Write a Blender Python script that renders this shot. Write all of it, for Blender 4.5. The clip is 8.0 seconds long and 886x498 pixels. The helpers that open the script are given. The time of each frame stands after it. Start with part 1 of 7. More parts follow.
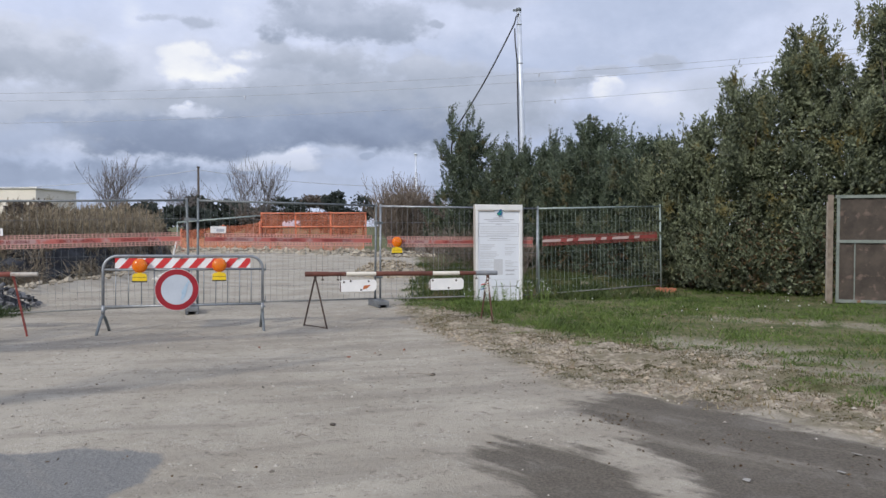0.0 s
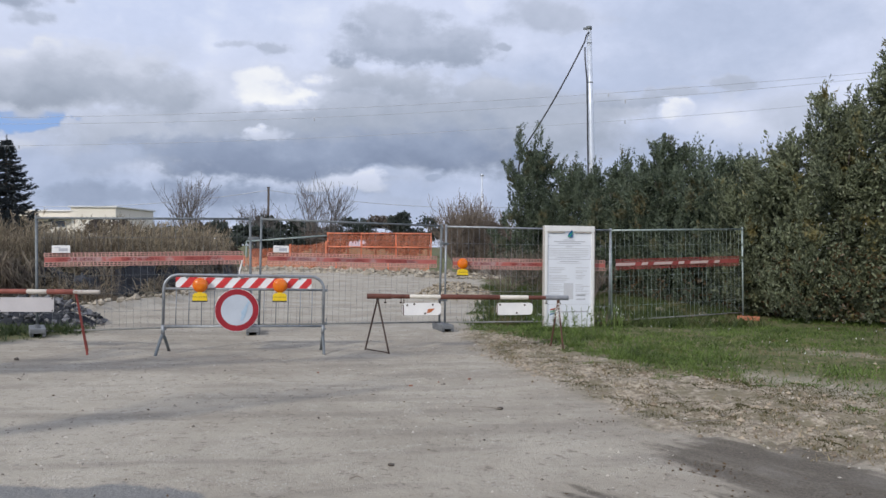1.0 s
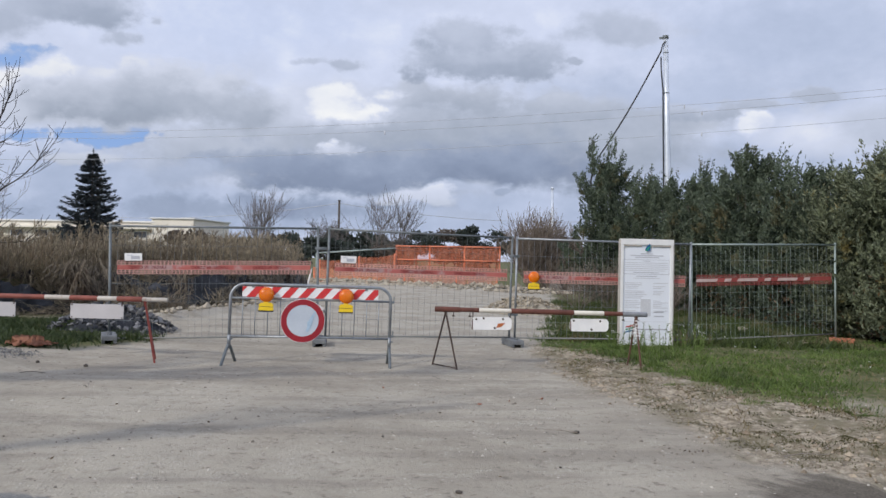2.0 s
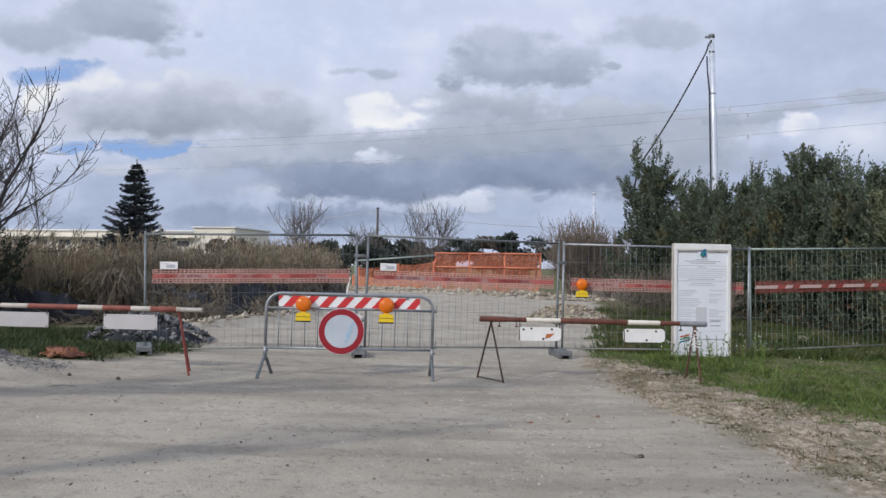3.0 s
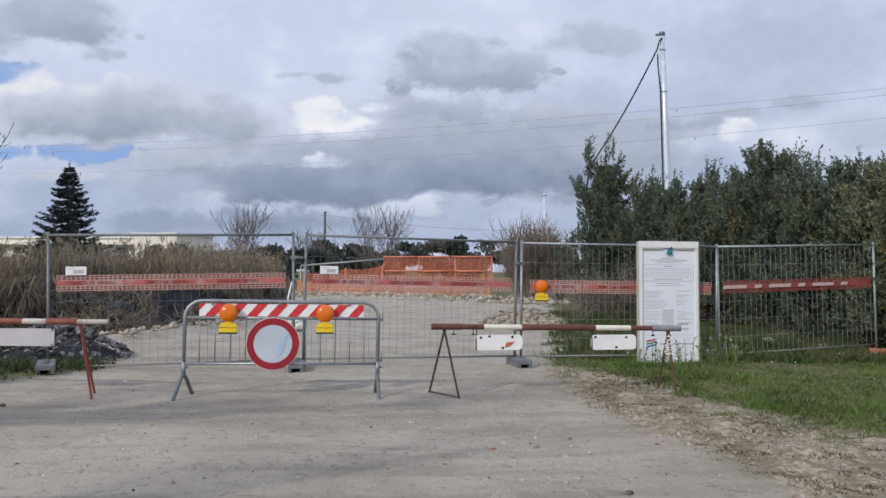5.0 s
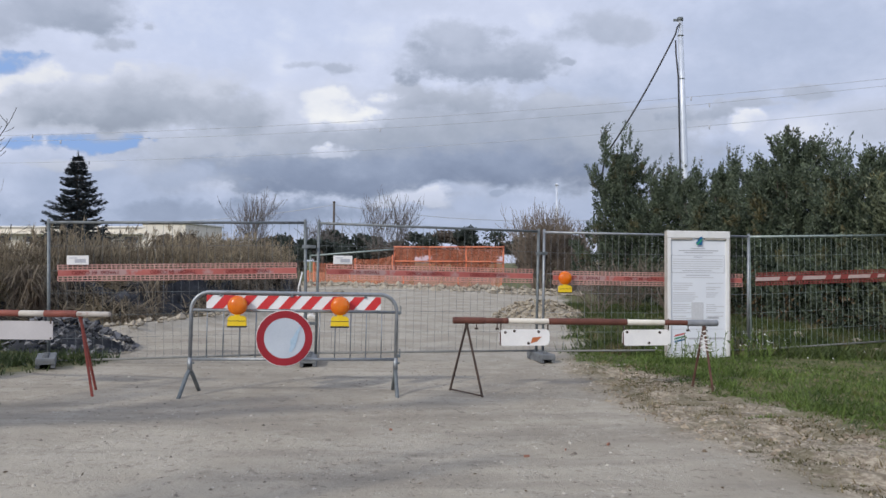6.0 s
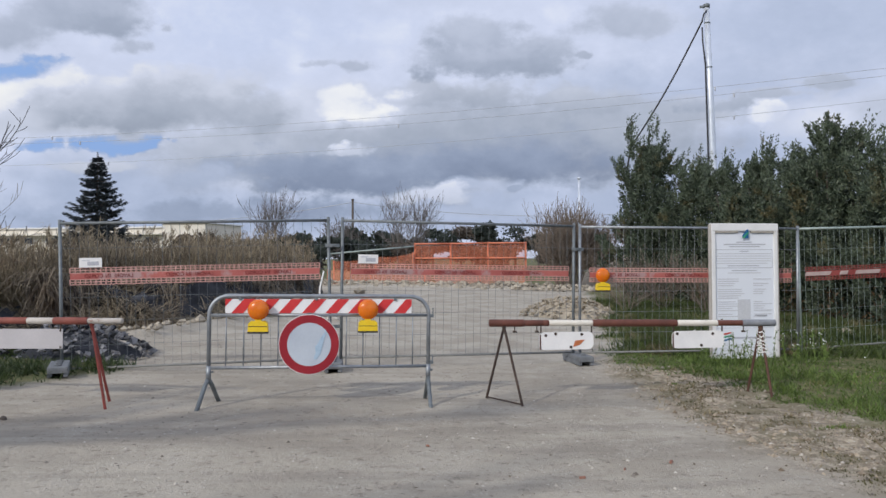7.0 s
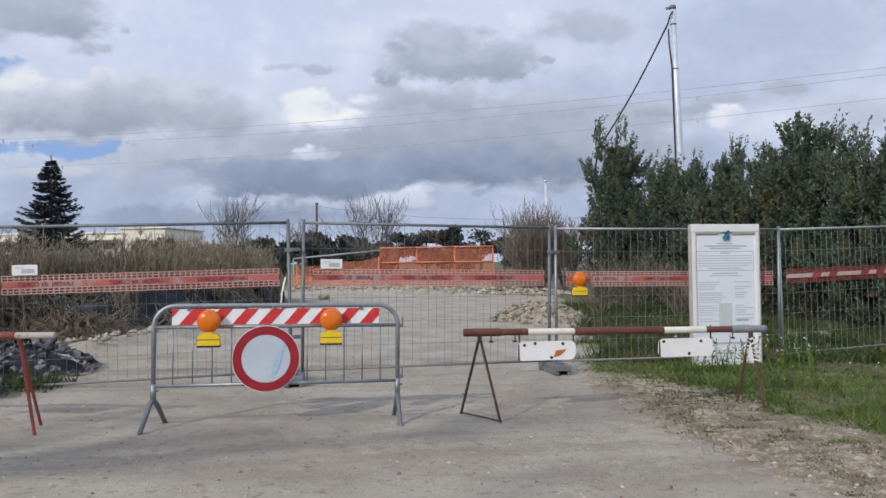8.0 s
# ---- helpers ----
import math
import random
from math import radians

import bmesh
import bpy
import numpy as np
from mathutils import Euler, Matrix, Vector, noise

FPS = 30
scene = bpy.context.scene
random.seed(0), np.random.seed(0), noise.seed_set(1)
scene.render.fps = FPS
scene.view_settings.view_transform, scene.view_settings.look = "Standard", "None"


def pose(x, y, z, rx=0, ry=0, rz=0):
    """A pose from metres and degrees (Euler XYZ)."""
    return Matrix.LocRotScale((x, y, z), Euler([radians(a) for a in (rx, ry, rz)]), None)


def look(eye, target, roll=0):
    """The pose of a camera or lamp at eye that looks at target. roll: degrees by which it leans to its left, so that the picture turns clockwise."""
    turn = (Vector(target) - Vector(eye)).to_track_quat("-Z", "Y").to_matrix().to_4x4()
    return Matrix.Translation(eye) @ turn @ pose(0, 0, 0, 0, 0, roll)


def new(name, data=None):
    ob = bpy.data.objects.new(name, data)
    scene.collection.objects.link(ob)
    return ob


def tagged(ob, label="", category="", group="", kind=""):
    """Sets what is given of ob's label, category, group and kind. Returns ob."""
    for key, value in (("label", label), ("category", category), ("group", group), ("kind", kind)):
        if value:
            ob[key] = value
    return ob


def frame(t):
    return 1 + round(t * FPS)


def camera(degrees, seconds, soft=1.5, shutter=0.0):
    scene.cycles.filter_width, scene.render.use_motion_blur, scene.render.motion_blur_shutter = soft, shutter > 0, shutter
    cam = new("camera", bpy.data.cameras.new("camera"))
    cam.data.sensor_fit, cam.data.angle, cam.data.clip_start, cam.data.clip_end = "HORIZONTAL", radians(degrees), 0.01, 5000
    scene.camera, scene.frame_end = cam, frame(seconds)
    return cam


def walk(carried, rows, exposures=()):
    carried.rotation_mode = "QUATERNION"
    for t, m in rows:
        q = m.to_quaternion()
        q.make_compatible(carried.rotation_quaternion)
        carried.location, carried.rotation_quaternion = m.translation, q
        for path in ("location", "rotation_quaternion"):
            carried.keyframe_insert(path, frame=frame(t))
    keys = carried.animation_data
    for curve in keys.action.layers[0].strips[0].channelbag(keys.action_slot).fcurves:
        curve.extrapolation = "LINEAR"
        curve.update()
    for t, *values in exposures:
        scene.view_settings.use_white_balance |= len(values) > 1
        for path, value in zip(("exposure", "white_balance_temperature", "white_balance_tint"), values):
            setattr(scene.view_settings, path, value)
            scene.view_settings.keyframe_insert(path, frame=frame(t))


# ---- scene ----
cam = camera(61.1, 8.0)
PATH = [
    (0, (0.365, -0.238, 1.499), (0.413, 1.761, 1.438), 0.0),
    (0.5, (0.342, 0.019, 1.476), (0.345, 2.019, 1.437), -0.1),
    (1, (0.328, 0.313, 1.498), (0.203, 2.309, 1.493), 0.6),
    (1.5, (0.309, 0.509, 1.466), (0.089, 2.497, 1.481), 1.2),
    (3, (0.087, 1.242, 1.458), (-0.319, 3.2, 1.505), 1.0),
    (3.5, (0.004, 1.527, 1.455), (-0.37, 3.491, 1.504), 0.7),
    (4, (-0.048, 1.854, 1.439), (-0.315, 3.835, 1.497), 0.1),
    (4.5, (-0.095, 2.134, 1.448), (-0.342, 4.118, 1.506), 0.1),
    (4.7, (-0.087, 2.236, 1.426), (-0.346, 4.218, 1.489), 0.2),
    (6, (-0.344, 2.915, 1.416), (-0.639, 4.893, 1.451), 0.5),
    (6.5, (-0.444, 3.21, 1.444), (-0.79, 5.18, 1.471), 0.3),
    (7, (-0.601, 3.484, 1.44), (-0.944, 5.455, 1.465), -0.2),
    (7.5, (-0.685, 3.737, 1.419), (-0.97, 5.717, 1.443), -0.6),
    (8, (-0.753, 4.094, 1.443), (-1.004, 6.078, 1.478), -0.6),
]
walk(cam, [(t, look(eye, target, roll)) for t, eye, target, roll in PATH], [(0.0, 0.0, 6300, 10), (1.5, -0.03, 6300, 10), (3.5, -0.08, 6300, 10), (8.0, -0.07, 6300, 10)])

# ---- world, sun, exposure ----
SUN_EL, SUN_AZ = 31.0, 30.0          # the sun stands behind the camera, to its left
sun_dir = Vector((-math.sin(radians(SUN_AZ)) * math.cos(radians(SUN_EL)), -math.cos(radians(SUN_AZ)) * math.cos(radians(SUN_EL)), math.sin(radians(SUN_EL))))
sun = new("sun", bpy.data.lights.new("sun", "SUN"))
sun.data.energy, sun.data.angle, sun.data.color = 2.4, radians(1.2), (1.0, 0.93, 0.82)
sun.matrix_world = look(sun_dir * 50, (0, 0, 0))
scene.view_settings.exposure = 0.0

# Cloud masses, far ones first: azimuth and height as tangents about the north-north-west, half sizes, tone, softness of the rim, flatness of the base, how much the crown is lit.
HIGH_SHEETS = [
    (0.426, 0.311, 0.248, 0.0979, 0.81, 1, 1, 0),
    (-0.285, 0.316, 0.226, 0.0602, 0.9, 1, 1, 0),
    (0.281, 0.215, 0.301, 0.0452, 0.81, 1, 1, 0),
    (-0.478, 0.098, 0.248, 0.0565, 0.77, 1, 1, 0),
    (-0.414, 0.049, 0.316, 0.0271, 0.73, 1, 1, 0),
    (-0.063, 0.056, 0.678, 0.0376, 0.745, 1, 1, 0),
    (0.047, 0.075, 0.128, 0.0339, 0.765, 0.9, 1, 0),
    (0.318, 0.118, 0.301, 0.0753, 0.76, 1, 1, 0),
]
FAR_BANK = [
    (-0.098, 0.152, 0.324, 0.0738, 0.715, 0.7, 0.9, 0.03),
    (-0.329, 0.138, 0.128, 0.0467, 0.765, 0.9, 1, 0.03),
    (0.120, 0.166, 0.181, 0.0572, 0.725, 0.9, 1, 0.04),
    (0.209, 0.162, 0.128, 0.0414, 0.735, 1, 1, 0.03),
    (-0.022, 0.215, 0.143, 0.0211, 0.75, 0.8, 0.8, 0.05),
    (0.142, 0.207, 0.083, 0.0166, 0.77, 0.9, 0.8, 0.05),
    (-0.083, 0.207, 0.034, 0.0166, 0.715, 0.7, 0.8, 0.03),
    (0.296, 0.188, 0.083, 0.0263, 0.76, 0.9, 0.8, 0.04),
]
DARK_BASE = [
    (-0.112, 0.117, 0.248, 0.0346, 0.65, 0.8, 0.8, 0.06),
    (-0.158, 0.097, 0.158, 0.0211, 0.6, 0.7, 0.7, 0.03),
    (-0.251, 0.117, 0.143, 0.0271, 0.625, 0.8, 0.7, 0.04),
    (-0.014, 0.128, 0.173, 0.0316, 0.63, 0.9, 0.75, 0.05),
    (0.072, 0.126, 0.113, 0.0422, 0.6, 0.8, 0.8, 0.08),
    (-0.376, 0.107, 0.083, 0.0226, 0.74, 1, 0.8, 0.03),
    (-0.343, 0.059, 0.173, 0.0181, 0.665, 1, 1, 0),
    (-0.204, 0.066, 0.128, 0.0181, 0.645, 1, 1, 0),
    (0.009, 0.094, 0.056, 0.0105, 0.77, 0.8, 0.6, 0),
    (0.054, 0.090, 0.011, 0.0038, 0.7, 0.6, 0.8, 0),
    (0.002, 0.060, 0.068, 0.0060, 0.74, 0.9, 1, 0),
]
WHITE_HEAPS = [
    (-0.237, 0.196, 0.075, 0.0346, 0.83, 0.8, 0.8, 0.05),
    (-0.198, 0.198, 0.132, 0.0407, 0.855, 1, 0.8, 0.05),
    (-0.191, 0.217, 0.035, 0.0113, 0.95, 1, 0.8, 0.02),
    (-0.118, 0.215, 0.024, 0.0105, 0.94, 0.9, 0.8, 0.02),
    (-0.163, 0.190, 0.068, 0.0211, 0.95, 1, 0.9, 0.02),
    (-0.136, 0.196, 0.023, 0.0105, 0.99, 0.9, 0.8, 0),
    (-0.175, 0.186, 0.023, 0.0090, 0.99, 0.9, 0.8, 0),
    (-0.174, 0.141, 0.053, 0.0151, 0.82, 0.6, 0.5, 0.05),
    (-0.186, 0.148, 0.026, 0.0105, 0.89, 0.5, 0.8, 0.03),
    (-0.339, 0.223, 0.038, 0.0226, 0.84, 0.9, 0.8, 0.04),
    (-0.066, 0.083, 0.050, 0.0151, 0.85, 0.6, 0.6, 0.06),
    (-0.100, 0.076, 0.030, 0.0075, 0.82, 0.5, 0.7, 0.03),
]
GAPS = [
    (-0.640, 0.259, 0.056, 0.0196, 0.72, 0.6, 1, 0),
    (-0.492, 0.162, 0.090, 0.0151, 0.72, 0.45, 1, 0),
    (-0.592, 0.159, 0.045, 0.0105, 0.75, 0.7, 1, 0),
]
LEFT_CUMULUS = [
    (-0.473, 0.204, 0.188, 0.0527, 0.83, 0.4, 0.75, 0.05),
    (-0.630, 0.219, 0.045, 0.0376, 0.96, 0.5, 0.9, 0.03),
    (-0.570, 0.237, 0.053, 0.0256, 0.95, 0.5, 0.9, 0.03),
    (-0.482, 0.240, 0.060, 0.0166, 0.9, 0.6, 0.9, 0.03),
    (-0.346, 0.225, 0.060, 0.0271, 0.86, 0.6, 0.9, 0.03),
    (-0.481, 0.208, 0.124, 0.0391, 0.77, 0.8, 0.8, 0.06),
    (-0.409, 0.200, 0.124, 0.0346, 0.72, 0.9, 0.7, 0.06),
    (-0.307, 0.196, 0.068, 0.0331, 0.74, 0.9, 0.8, 0.05),
    (-0.496, 0.188, 0.075, 0.0151, 0.71, 0.9, 0.7, 0.03),
    (-0.674, 0.180, 0.083, 0.0286, 0.84, 0.8, 0.9, 0.03),
    (-0.527, 0.129, 0.083, 0.0105, 0.84, 0.7, 0.7, 0.03),
]
HIGH_PUFFS = [
    (-0.548, 0.337, 0.120, 0.0437, 0.73, 0.5, 0.7, 0.04),
    (-0.499, 0.317, 0.056, 0.0241, 0.69, 0.7, 0.7, 0.02),
    (-0.653, 0.318, 0.083, 0.0301, 0.76, 0.8, 0.9, 0.02),
    (-0.423, 0.315, 0.018, 0.0090, 0.78, 0.7, 0.8, 0),
    (-0.475, 0.290, 0.034, 0.0105, 0.77, 0.9, 0.8, 0),
    (0.013, 0.266, 0.117, 0.0331, 0.735, 0.6, 0.8, 0.05),
    (-0.010, 0.299, 0.068, 0.0346, 0.745, 0.5, 0.8, 0.05),
    (0.022, 0.251, 0.094, 0.0181, 0.69, 0.9, 0.7, 0.02),
    (0.204, 0.314, 0.079, 0.0271, 0.775, 0.8, 0.8, 0.02),
    (0.148, 0.269, 0.013, 0.0060, 0.745, 0.6, 0.8, 0),
    (-0.218, 0.260, 0.038, 0.0083, 0.79, 0.7, 0.8, 0.02),
    (-0.160, 0.255, 0.026, 0.0090, 0.77, 0.7, 0.8, 0.02),
]
RIGHT_CLOUDS = [
    (0.339, 0.198, 0.053, 0.0136, 0.735, 0.7, 0.7, 0.04),
    (0.381, 0.188, 0.026, 0.0211, 0.94, 0.5, 0.9, 0.02),
    (0.461, 0.177, 0.090, 0.0316, 0.87, 0.7, 0.9, 0.04),
    (0.390, 0.214, 0.045, 0.0090, 0.77, 0.8, 0.8, 0.02),
    (0.447, 0.228, 0.060, 0.0105, 0.765, 0.8, 0.8, 0.02),
    (0.567, 0.196, 0.113, 0.0301, 0.82, 0.9, 0.9, 0.03),
]
# each bank with its tint: above 0 the cream of sunlit cloud, below 0 the blue of clear sky
CLOUD_BANKS = [(-0.14, HIGH_SHEETS), (0.45, FAR_BANK), (-0.08, DARK_BASE), (0.35, WHITE_HEAPS), (-1, GAPS), (0.5, LEFT_CUMULUS), (0.2, HIGH_PUFFS), (0.3, RIGHT_CLOUDS)]



def build_sky():
    world = bpy.data.worlds.new("sky")
    scene.world = world
    world.use_nodes = True
    nt = world.node_tree
    nt.nodes.clear()
    link = nt.links.new

    def node(kind, **values):
        n = nt.nodes.new(kind)
        for key, value in values.items():
            setattr_safe(n, key, value)
        return n

    def setattr_safe(n, key, value):
        if key == "operation":
            n.operation = value
        elif key == "sky_type":
            n.sky_type = value
        elif key == "interpolation_type":
            n.interpolation_type = value
        elif key == "blend_type":
            n.blend_type = value
        elif key == "data_type":
            n.data_type = value

    def feed(n, index, value):
        if isinstance(value, (int, float, tuple)):
            n.inputs[index].default_value = value
        else:
            link(value, n.inputs[index])

    def m(op, a, b=0.0, c=0.0):
        n = node("ShaderNodeMath", operation=op)
        feed(n, 0, a), feed(n, 1, b), feed(n, 2, c)
        return n.outputs[0]

    def vm(op, a, b=(0, 0, 0), out=0):
        n = node("ShaderNodeVectorMath", operation=op)
        feed(n, 0, a), feed(n, 1, b)
        return n.outputs[out]

    def smooth(value, low, high):
        n = node("ShaderNodeMapRange", interpolation_type="SMOOTHSTEP")
        feed(n, 0, value), feed(n, 1, low), feed(n, 2, high), feed(n, 3, 0.0), feed(n, 4, 1.0)
        return n.outputs[0]

    def noise(vector, scale, detail, rough=0.55, out=0):
        n = node("ShaderNodeTexNoise")
        feed(n, "Vector", vector), feed(n, "Scale", scale), feed(n, "Detail", detail), feed(n, "Roughness", rough)
        return n.outputs[out]

    coord = node("ShaderNodeTexCoord").outputs["Generated"]
    turn = node("ShaderNodeMapping")
    turn.inputs["Rotation"].default_value = (0, 0, radians(-7.2))
    link(coord, turn.inputs["Vector"])
    way = turn.outputs[0]
    split = node("ShaderNodeSeparateXYZ")
    link(way, split.inputs[0])
    ahead = m("MAXIMUM", split.outputs[1], 0.12)
    flat = node("ShaderNodeCombineXYZ")
    link(m("DIVIDE", split.outputs[0], ahead), flat.inputs[0])
    link(m("DIVIDE", split.outputs[2], ahead), flat.inputs[1])
    tall = vm("MULTIPLY", way, (1.0, 1.0, 1.5))
    curls = noise(tall, 15.0, 8.0, 0.60)
    swell = noise(tall, 5.0, 4.0, 0.5)
    wobble = vm("MULTIPLY", vm("SUBTRACT", noise(tall, 9.0, 5.0, 0.55, 1), (0.5, 0.5, 0.5)), (0.070, 0.026, 0.0))
    spot = vm("ADD", flat.outputs[0], wobble)
    # rounded lobes that meet in creases
    lobes = m("ABSOLUTE", m("MULTIPLY_ADD", noise(tall, 15.0, 1.0, 0.4), 2.0, -1.0))
    knobs = m("ABSOLUTE", m("MULTIPLY_ADD", noise(tall, 42.0, 2.0, 0.5), 2.0, -1.0))
    billow = m("MULTIPLY_ADD", knobs, 0.5, lobes)
    ragged = m("MULTIPLY_ADD", m("SUBTRACT", curls, 0.5), 5.0, m("MULTIPLY", m("SUBTRACT", 0.33, billow), 1.3))

    across = node("ShaderNodeSeparateXYZ")
    link(spot, across.inputs[0])

    def blob(u, v, ru, rv, soft, flat=1.0):
        dx = m("MULTIPLY", m("SUBTRACT", across.outputs[0], u), 1 / ru)
        dy = m("MULTIPLY", m("SUBTRACT", across.outputs[1], v), 1 / rv)
        deep = m("MAXIMUM", dy, m("MULTIPLY", dy, -1 / flat))
        far = m("SQRT", m("MULTIPLY_ADD", dx, dx, m("MULTIPLY", deep, deep)))
        return smooth(m("MULTIPLY_ADD", ragged, min(0.75, max(0.20, 0.011 / rv)), far), 1.0 + 0.35 * soft, 1.0 - 0.70 * soft), dy

    def blend(cover, old, fresh):
        step = node("ShaderNodeMix", data_type="FLOAT")
        feed(step, 0, cover), feed(step, 2, old), feed(step, 3, fresh)
        return step.outputs[0]

    shade = m("MULTIPLY_ADD", m("SUBTRACT", curls, 0.5), 0.13, m("MULTIPLY", m("SUBTRACT", swell, 0.5), 0.13))
    shade = m("MULTIPLY_ADD", m("SUBTRACT", billow, 0.33), 0.045, shade)
    bright, tint = 0.87, 0.0
    for hue, bank in CLOUD_BANKS:
        for u, v, ru, rv, target, soft, flat, lit in bank:
            cover, rise = blob(u, v, ru, rv, soft, flat)
            tone = m("MULTIPLY_ADD", m("MINIMUM", m("MAXIMUM", rise, -1.0), 1.0), lit, target) if lit else target
            bright, tint = blend(cover, bright, tone), blend(cover, tint, hue)
    bright = m("ADD", bright, shade)
    ramp = node("ShaderNodeValToRGB")
    link(m("MULTIPLY_ADD", bright, 2.0, -1.0), ramp.inputs[0])
    stops = [(0.0, (0.181, 0.216, 0.296, 1)), (0.2, (0.275, 0.319, 0.423, 1)), (0.4, (0.392, 0.445, 0.565, 1)), (0.6, (0.552, 0.604, 0.745, 1)), (0.76, (0.672, 0.723, 0.885, 1)), (0.90, (0.855, 0.880, 0.955, 1)), (1.0, (0.955, 0.965, 0.99, 1))]
    while len(ramp.color_ramp.elements) < len(stops):
        ramp.color_ramp.elements.new(0.5)
    for element, (at, colour) in zip(ramp.color_ramp.elements, stops):
        element.position, element.color = at, colour
    cream = node("ShaderNodeMix", data_type="RGBA", blend_type="MULTIPLY")
    link(m("MAXIMUM", tint, 0.0), cream.inputs[0])
    link(ramp.outputs[0], cream.inputs[6])
    cream.inputs[7].default_value = (1.0, 0.955, 0.85, 1)
    clear = node("ShaderNodeTexSky", sky_type="NISHITA")
    clear.sun_disc, clear.sun_elevation, clear.sun_rotation = False, radians(SUN_EL), radians(180 + SUN_AZ)
    link(vm("NORMALIZE", vm("ADD", coord, (0.0, 0.0, 2.0))), clear.inputs[0])
    clear_scaled = vm("SCALE", clear.outputs[0])
    clear_scaled.node.inputs["Scale"].default_value = 0.40
    mix = node("ShaderNodeMix", data_type="RGBA")
    link(m("MULTIPLY", m("MAXIMUM", m("MULTIPLY", tint, -1.0), 0.0), 0.88), mix.inputs[0])
    link(cream.outputs[2], mix.inputs[6])
    link(clear_scaled, mix.inputs[7])
    back = node("ShaderNodeBackground")
    link(mix.outputs[2], back.inputs[0])
    back.inputs[1].default_value = 1.0
    out = node("ShaderNodeOutputWorld")
    link(back.outputs[0], out.inputs[0])


build_sky()

# ---- materials ----


def material(name, low, high, rough=0.8, metal=0.0, scale=6.0, bump=0.15, fine=60.0, island=0.0, random_object=0.0, clear=0.0, stain=None, stain_at=0.62, stain_scale=2.5, spec=0.4):
    """A surface whose colour wanders between two colours at two scales, with fine relief and, if wanted, stains."""
    mat = bpy.data.materials.new(name)
    mat.use_nodes = True
    nt = mat.node_tree
    link = nt.links.new
    bsdf = nt.nodes["Principled BSDF"]
    coord = nt.nodes.new("ShaderNodeTexCoord")
    big, small = nt.nodes.new("ShaderNodeTexNoise"), nt.nodes.new("ShaderNodeTexNoise")
    big.inputs["Scale"].default_value, big.inputs["Detail"].default_value = scale, 4.0
    small.inputs["Scale"].default_value, small.inputs["Detail"].default_value = fine, 3.0
    link(coord.outputs["Object"], big.inputs["Vector"]), link(coord.outputs["Object"], small.inputs["Vector"])
    add = nt.nodes.new("ShaderNodeMath")
    add.operation = "MULTIPLY_ADD"
    link(small.outputs[0], add.inputs[0])
    add.inputs[1].default_value = 0.55
    half = nt.nodes.new("ShaderNodeMath")
    half.operation = "MULTIPLY_ADD"
    link(big.outputs[0], half.inputs[0])
    half.inputs[1].default_value, half.inputs[2].default_value = 1.6, -0.58
    link(half.outputs[0], add.inputs[2])
    value = add.outputs[0]
    for amount, kind, socket in ((island, "ShaderNodeNewGeometry", "Random Per Island"), (random_object, "ShaderNodeObjectInfo", "Random")):
        if amount:
            source, more = nt.nodes.new(kind), nt.nodes.new("ShaderNodeMath")
            more.operation = "MULTIPLY_ADD"
            shift = nt.nodes.new("ShaderNodeMath")
            shift.operation = "SUBTRACT"
            link(source.outputs[socket], shift.inputs[0])
            shift.inputs[1].default_value = 0.5
            link(shift.outputs[0], more.inputs[0])
            more.inputs[1].default_value = amount
            link(value, more.inputs[2])
            value = more.outputs[0]
    mix = nt.nodes.new("ShaderNodeMix")
    mix.data_type = "RGBA"
    link(value, mix.inputs[0])
    mix.inputs[6].default_value, mix.inputs[7].default_value = (*low, 1), (*high, 1)
    colour = mix.outputs[2]
    if stain:
        spots = nt.nodes.new("ShaderNodeTexNoise")
        spots.inputs["Scale"].default_value, spots.inputs["Detail"].default_value, spots.inputs["Roughness"].default_value = stain_scale, 6.0, 0.65
        link(coord.outputs["Object"], spots.inputs["Vector"])
        where = nt.nodes.new("ShaderNodeMapRange")
        link(spots.outputs[0], where.inputs[0])
        where.inputs[1].default_value, where.inputs[2].default_value = stain_at, stain_at + 0.08
        over = nt.nodes.new("ShaderNodeMix")
        over.data_type = "RGBA"
        link(where.outputs[0], over.inputs[0])
        link(colour, over.inputs[6])
        over.inputs[7].default_value = (*stain, 1)
        colour = over.outputs[2]
    link(colour, bsdf.inputs["Base Color"])
    bsdf.inputs["Roughness"].default_value, bsdf.inputs["Metallic"].default_value = rough, metal
    bsdf.inputs["Specular IOR Level"].default_value = spec
    bsdf.inputs["Coat Weight"].default_value = clear
    if bump:
        relief = nt.nodes.new("ShaderNodeBump")
        relief.inputs["Strength"].default_value, relief.inputs["Distance"].default_value = bump, 0.02
        link(value, relief.inputs["Height"])
        link(relief.outputs[0], bsdf.inputs["Normal"])
    return mat


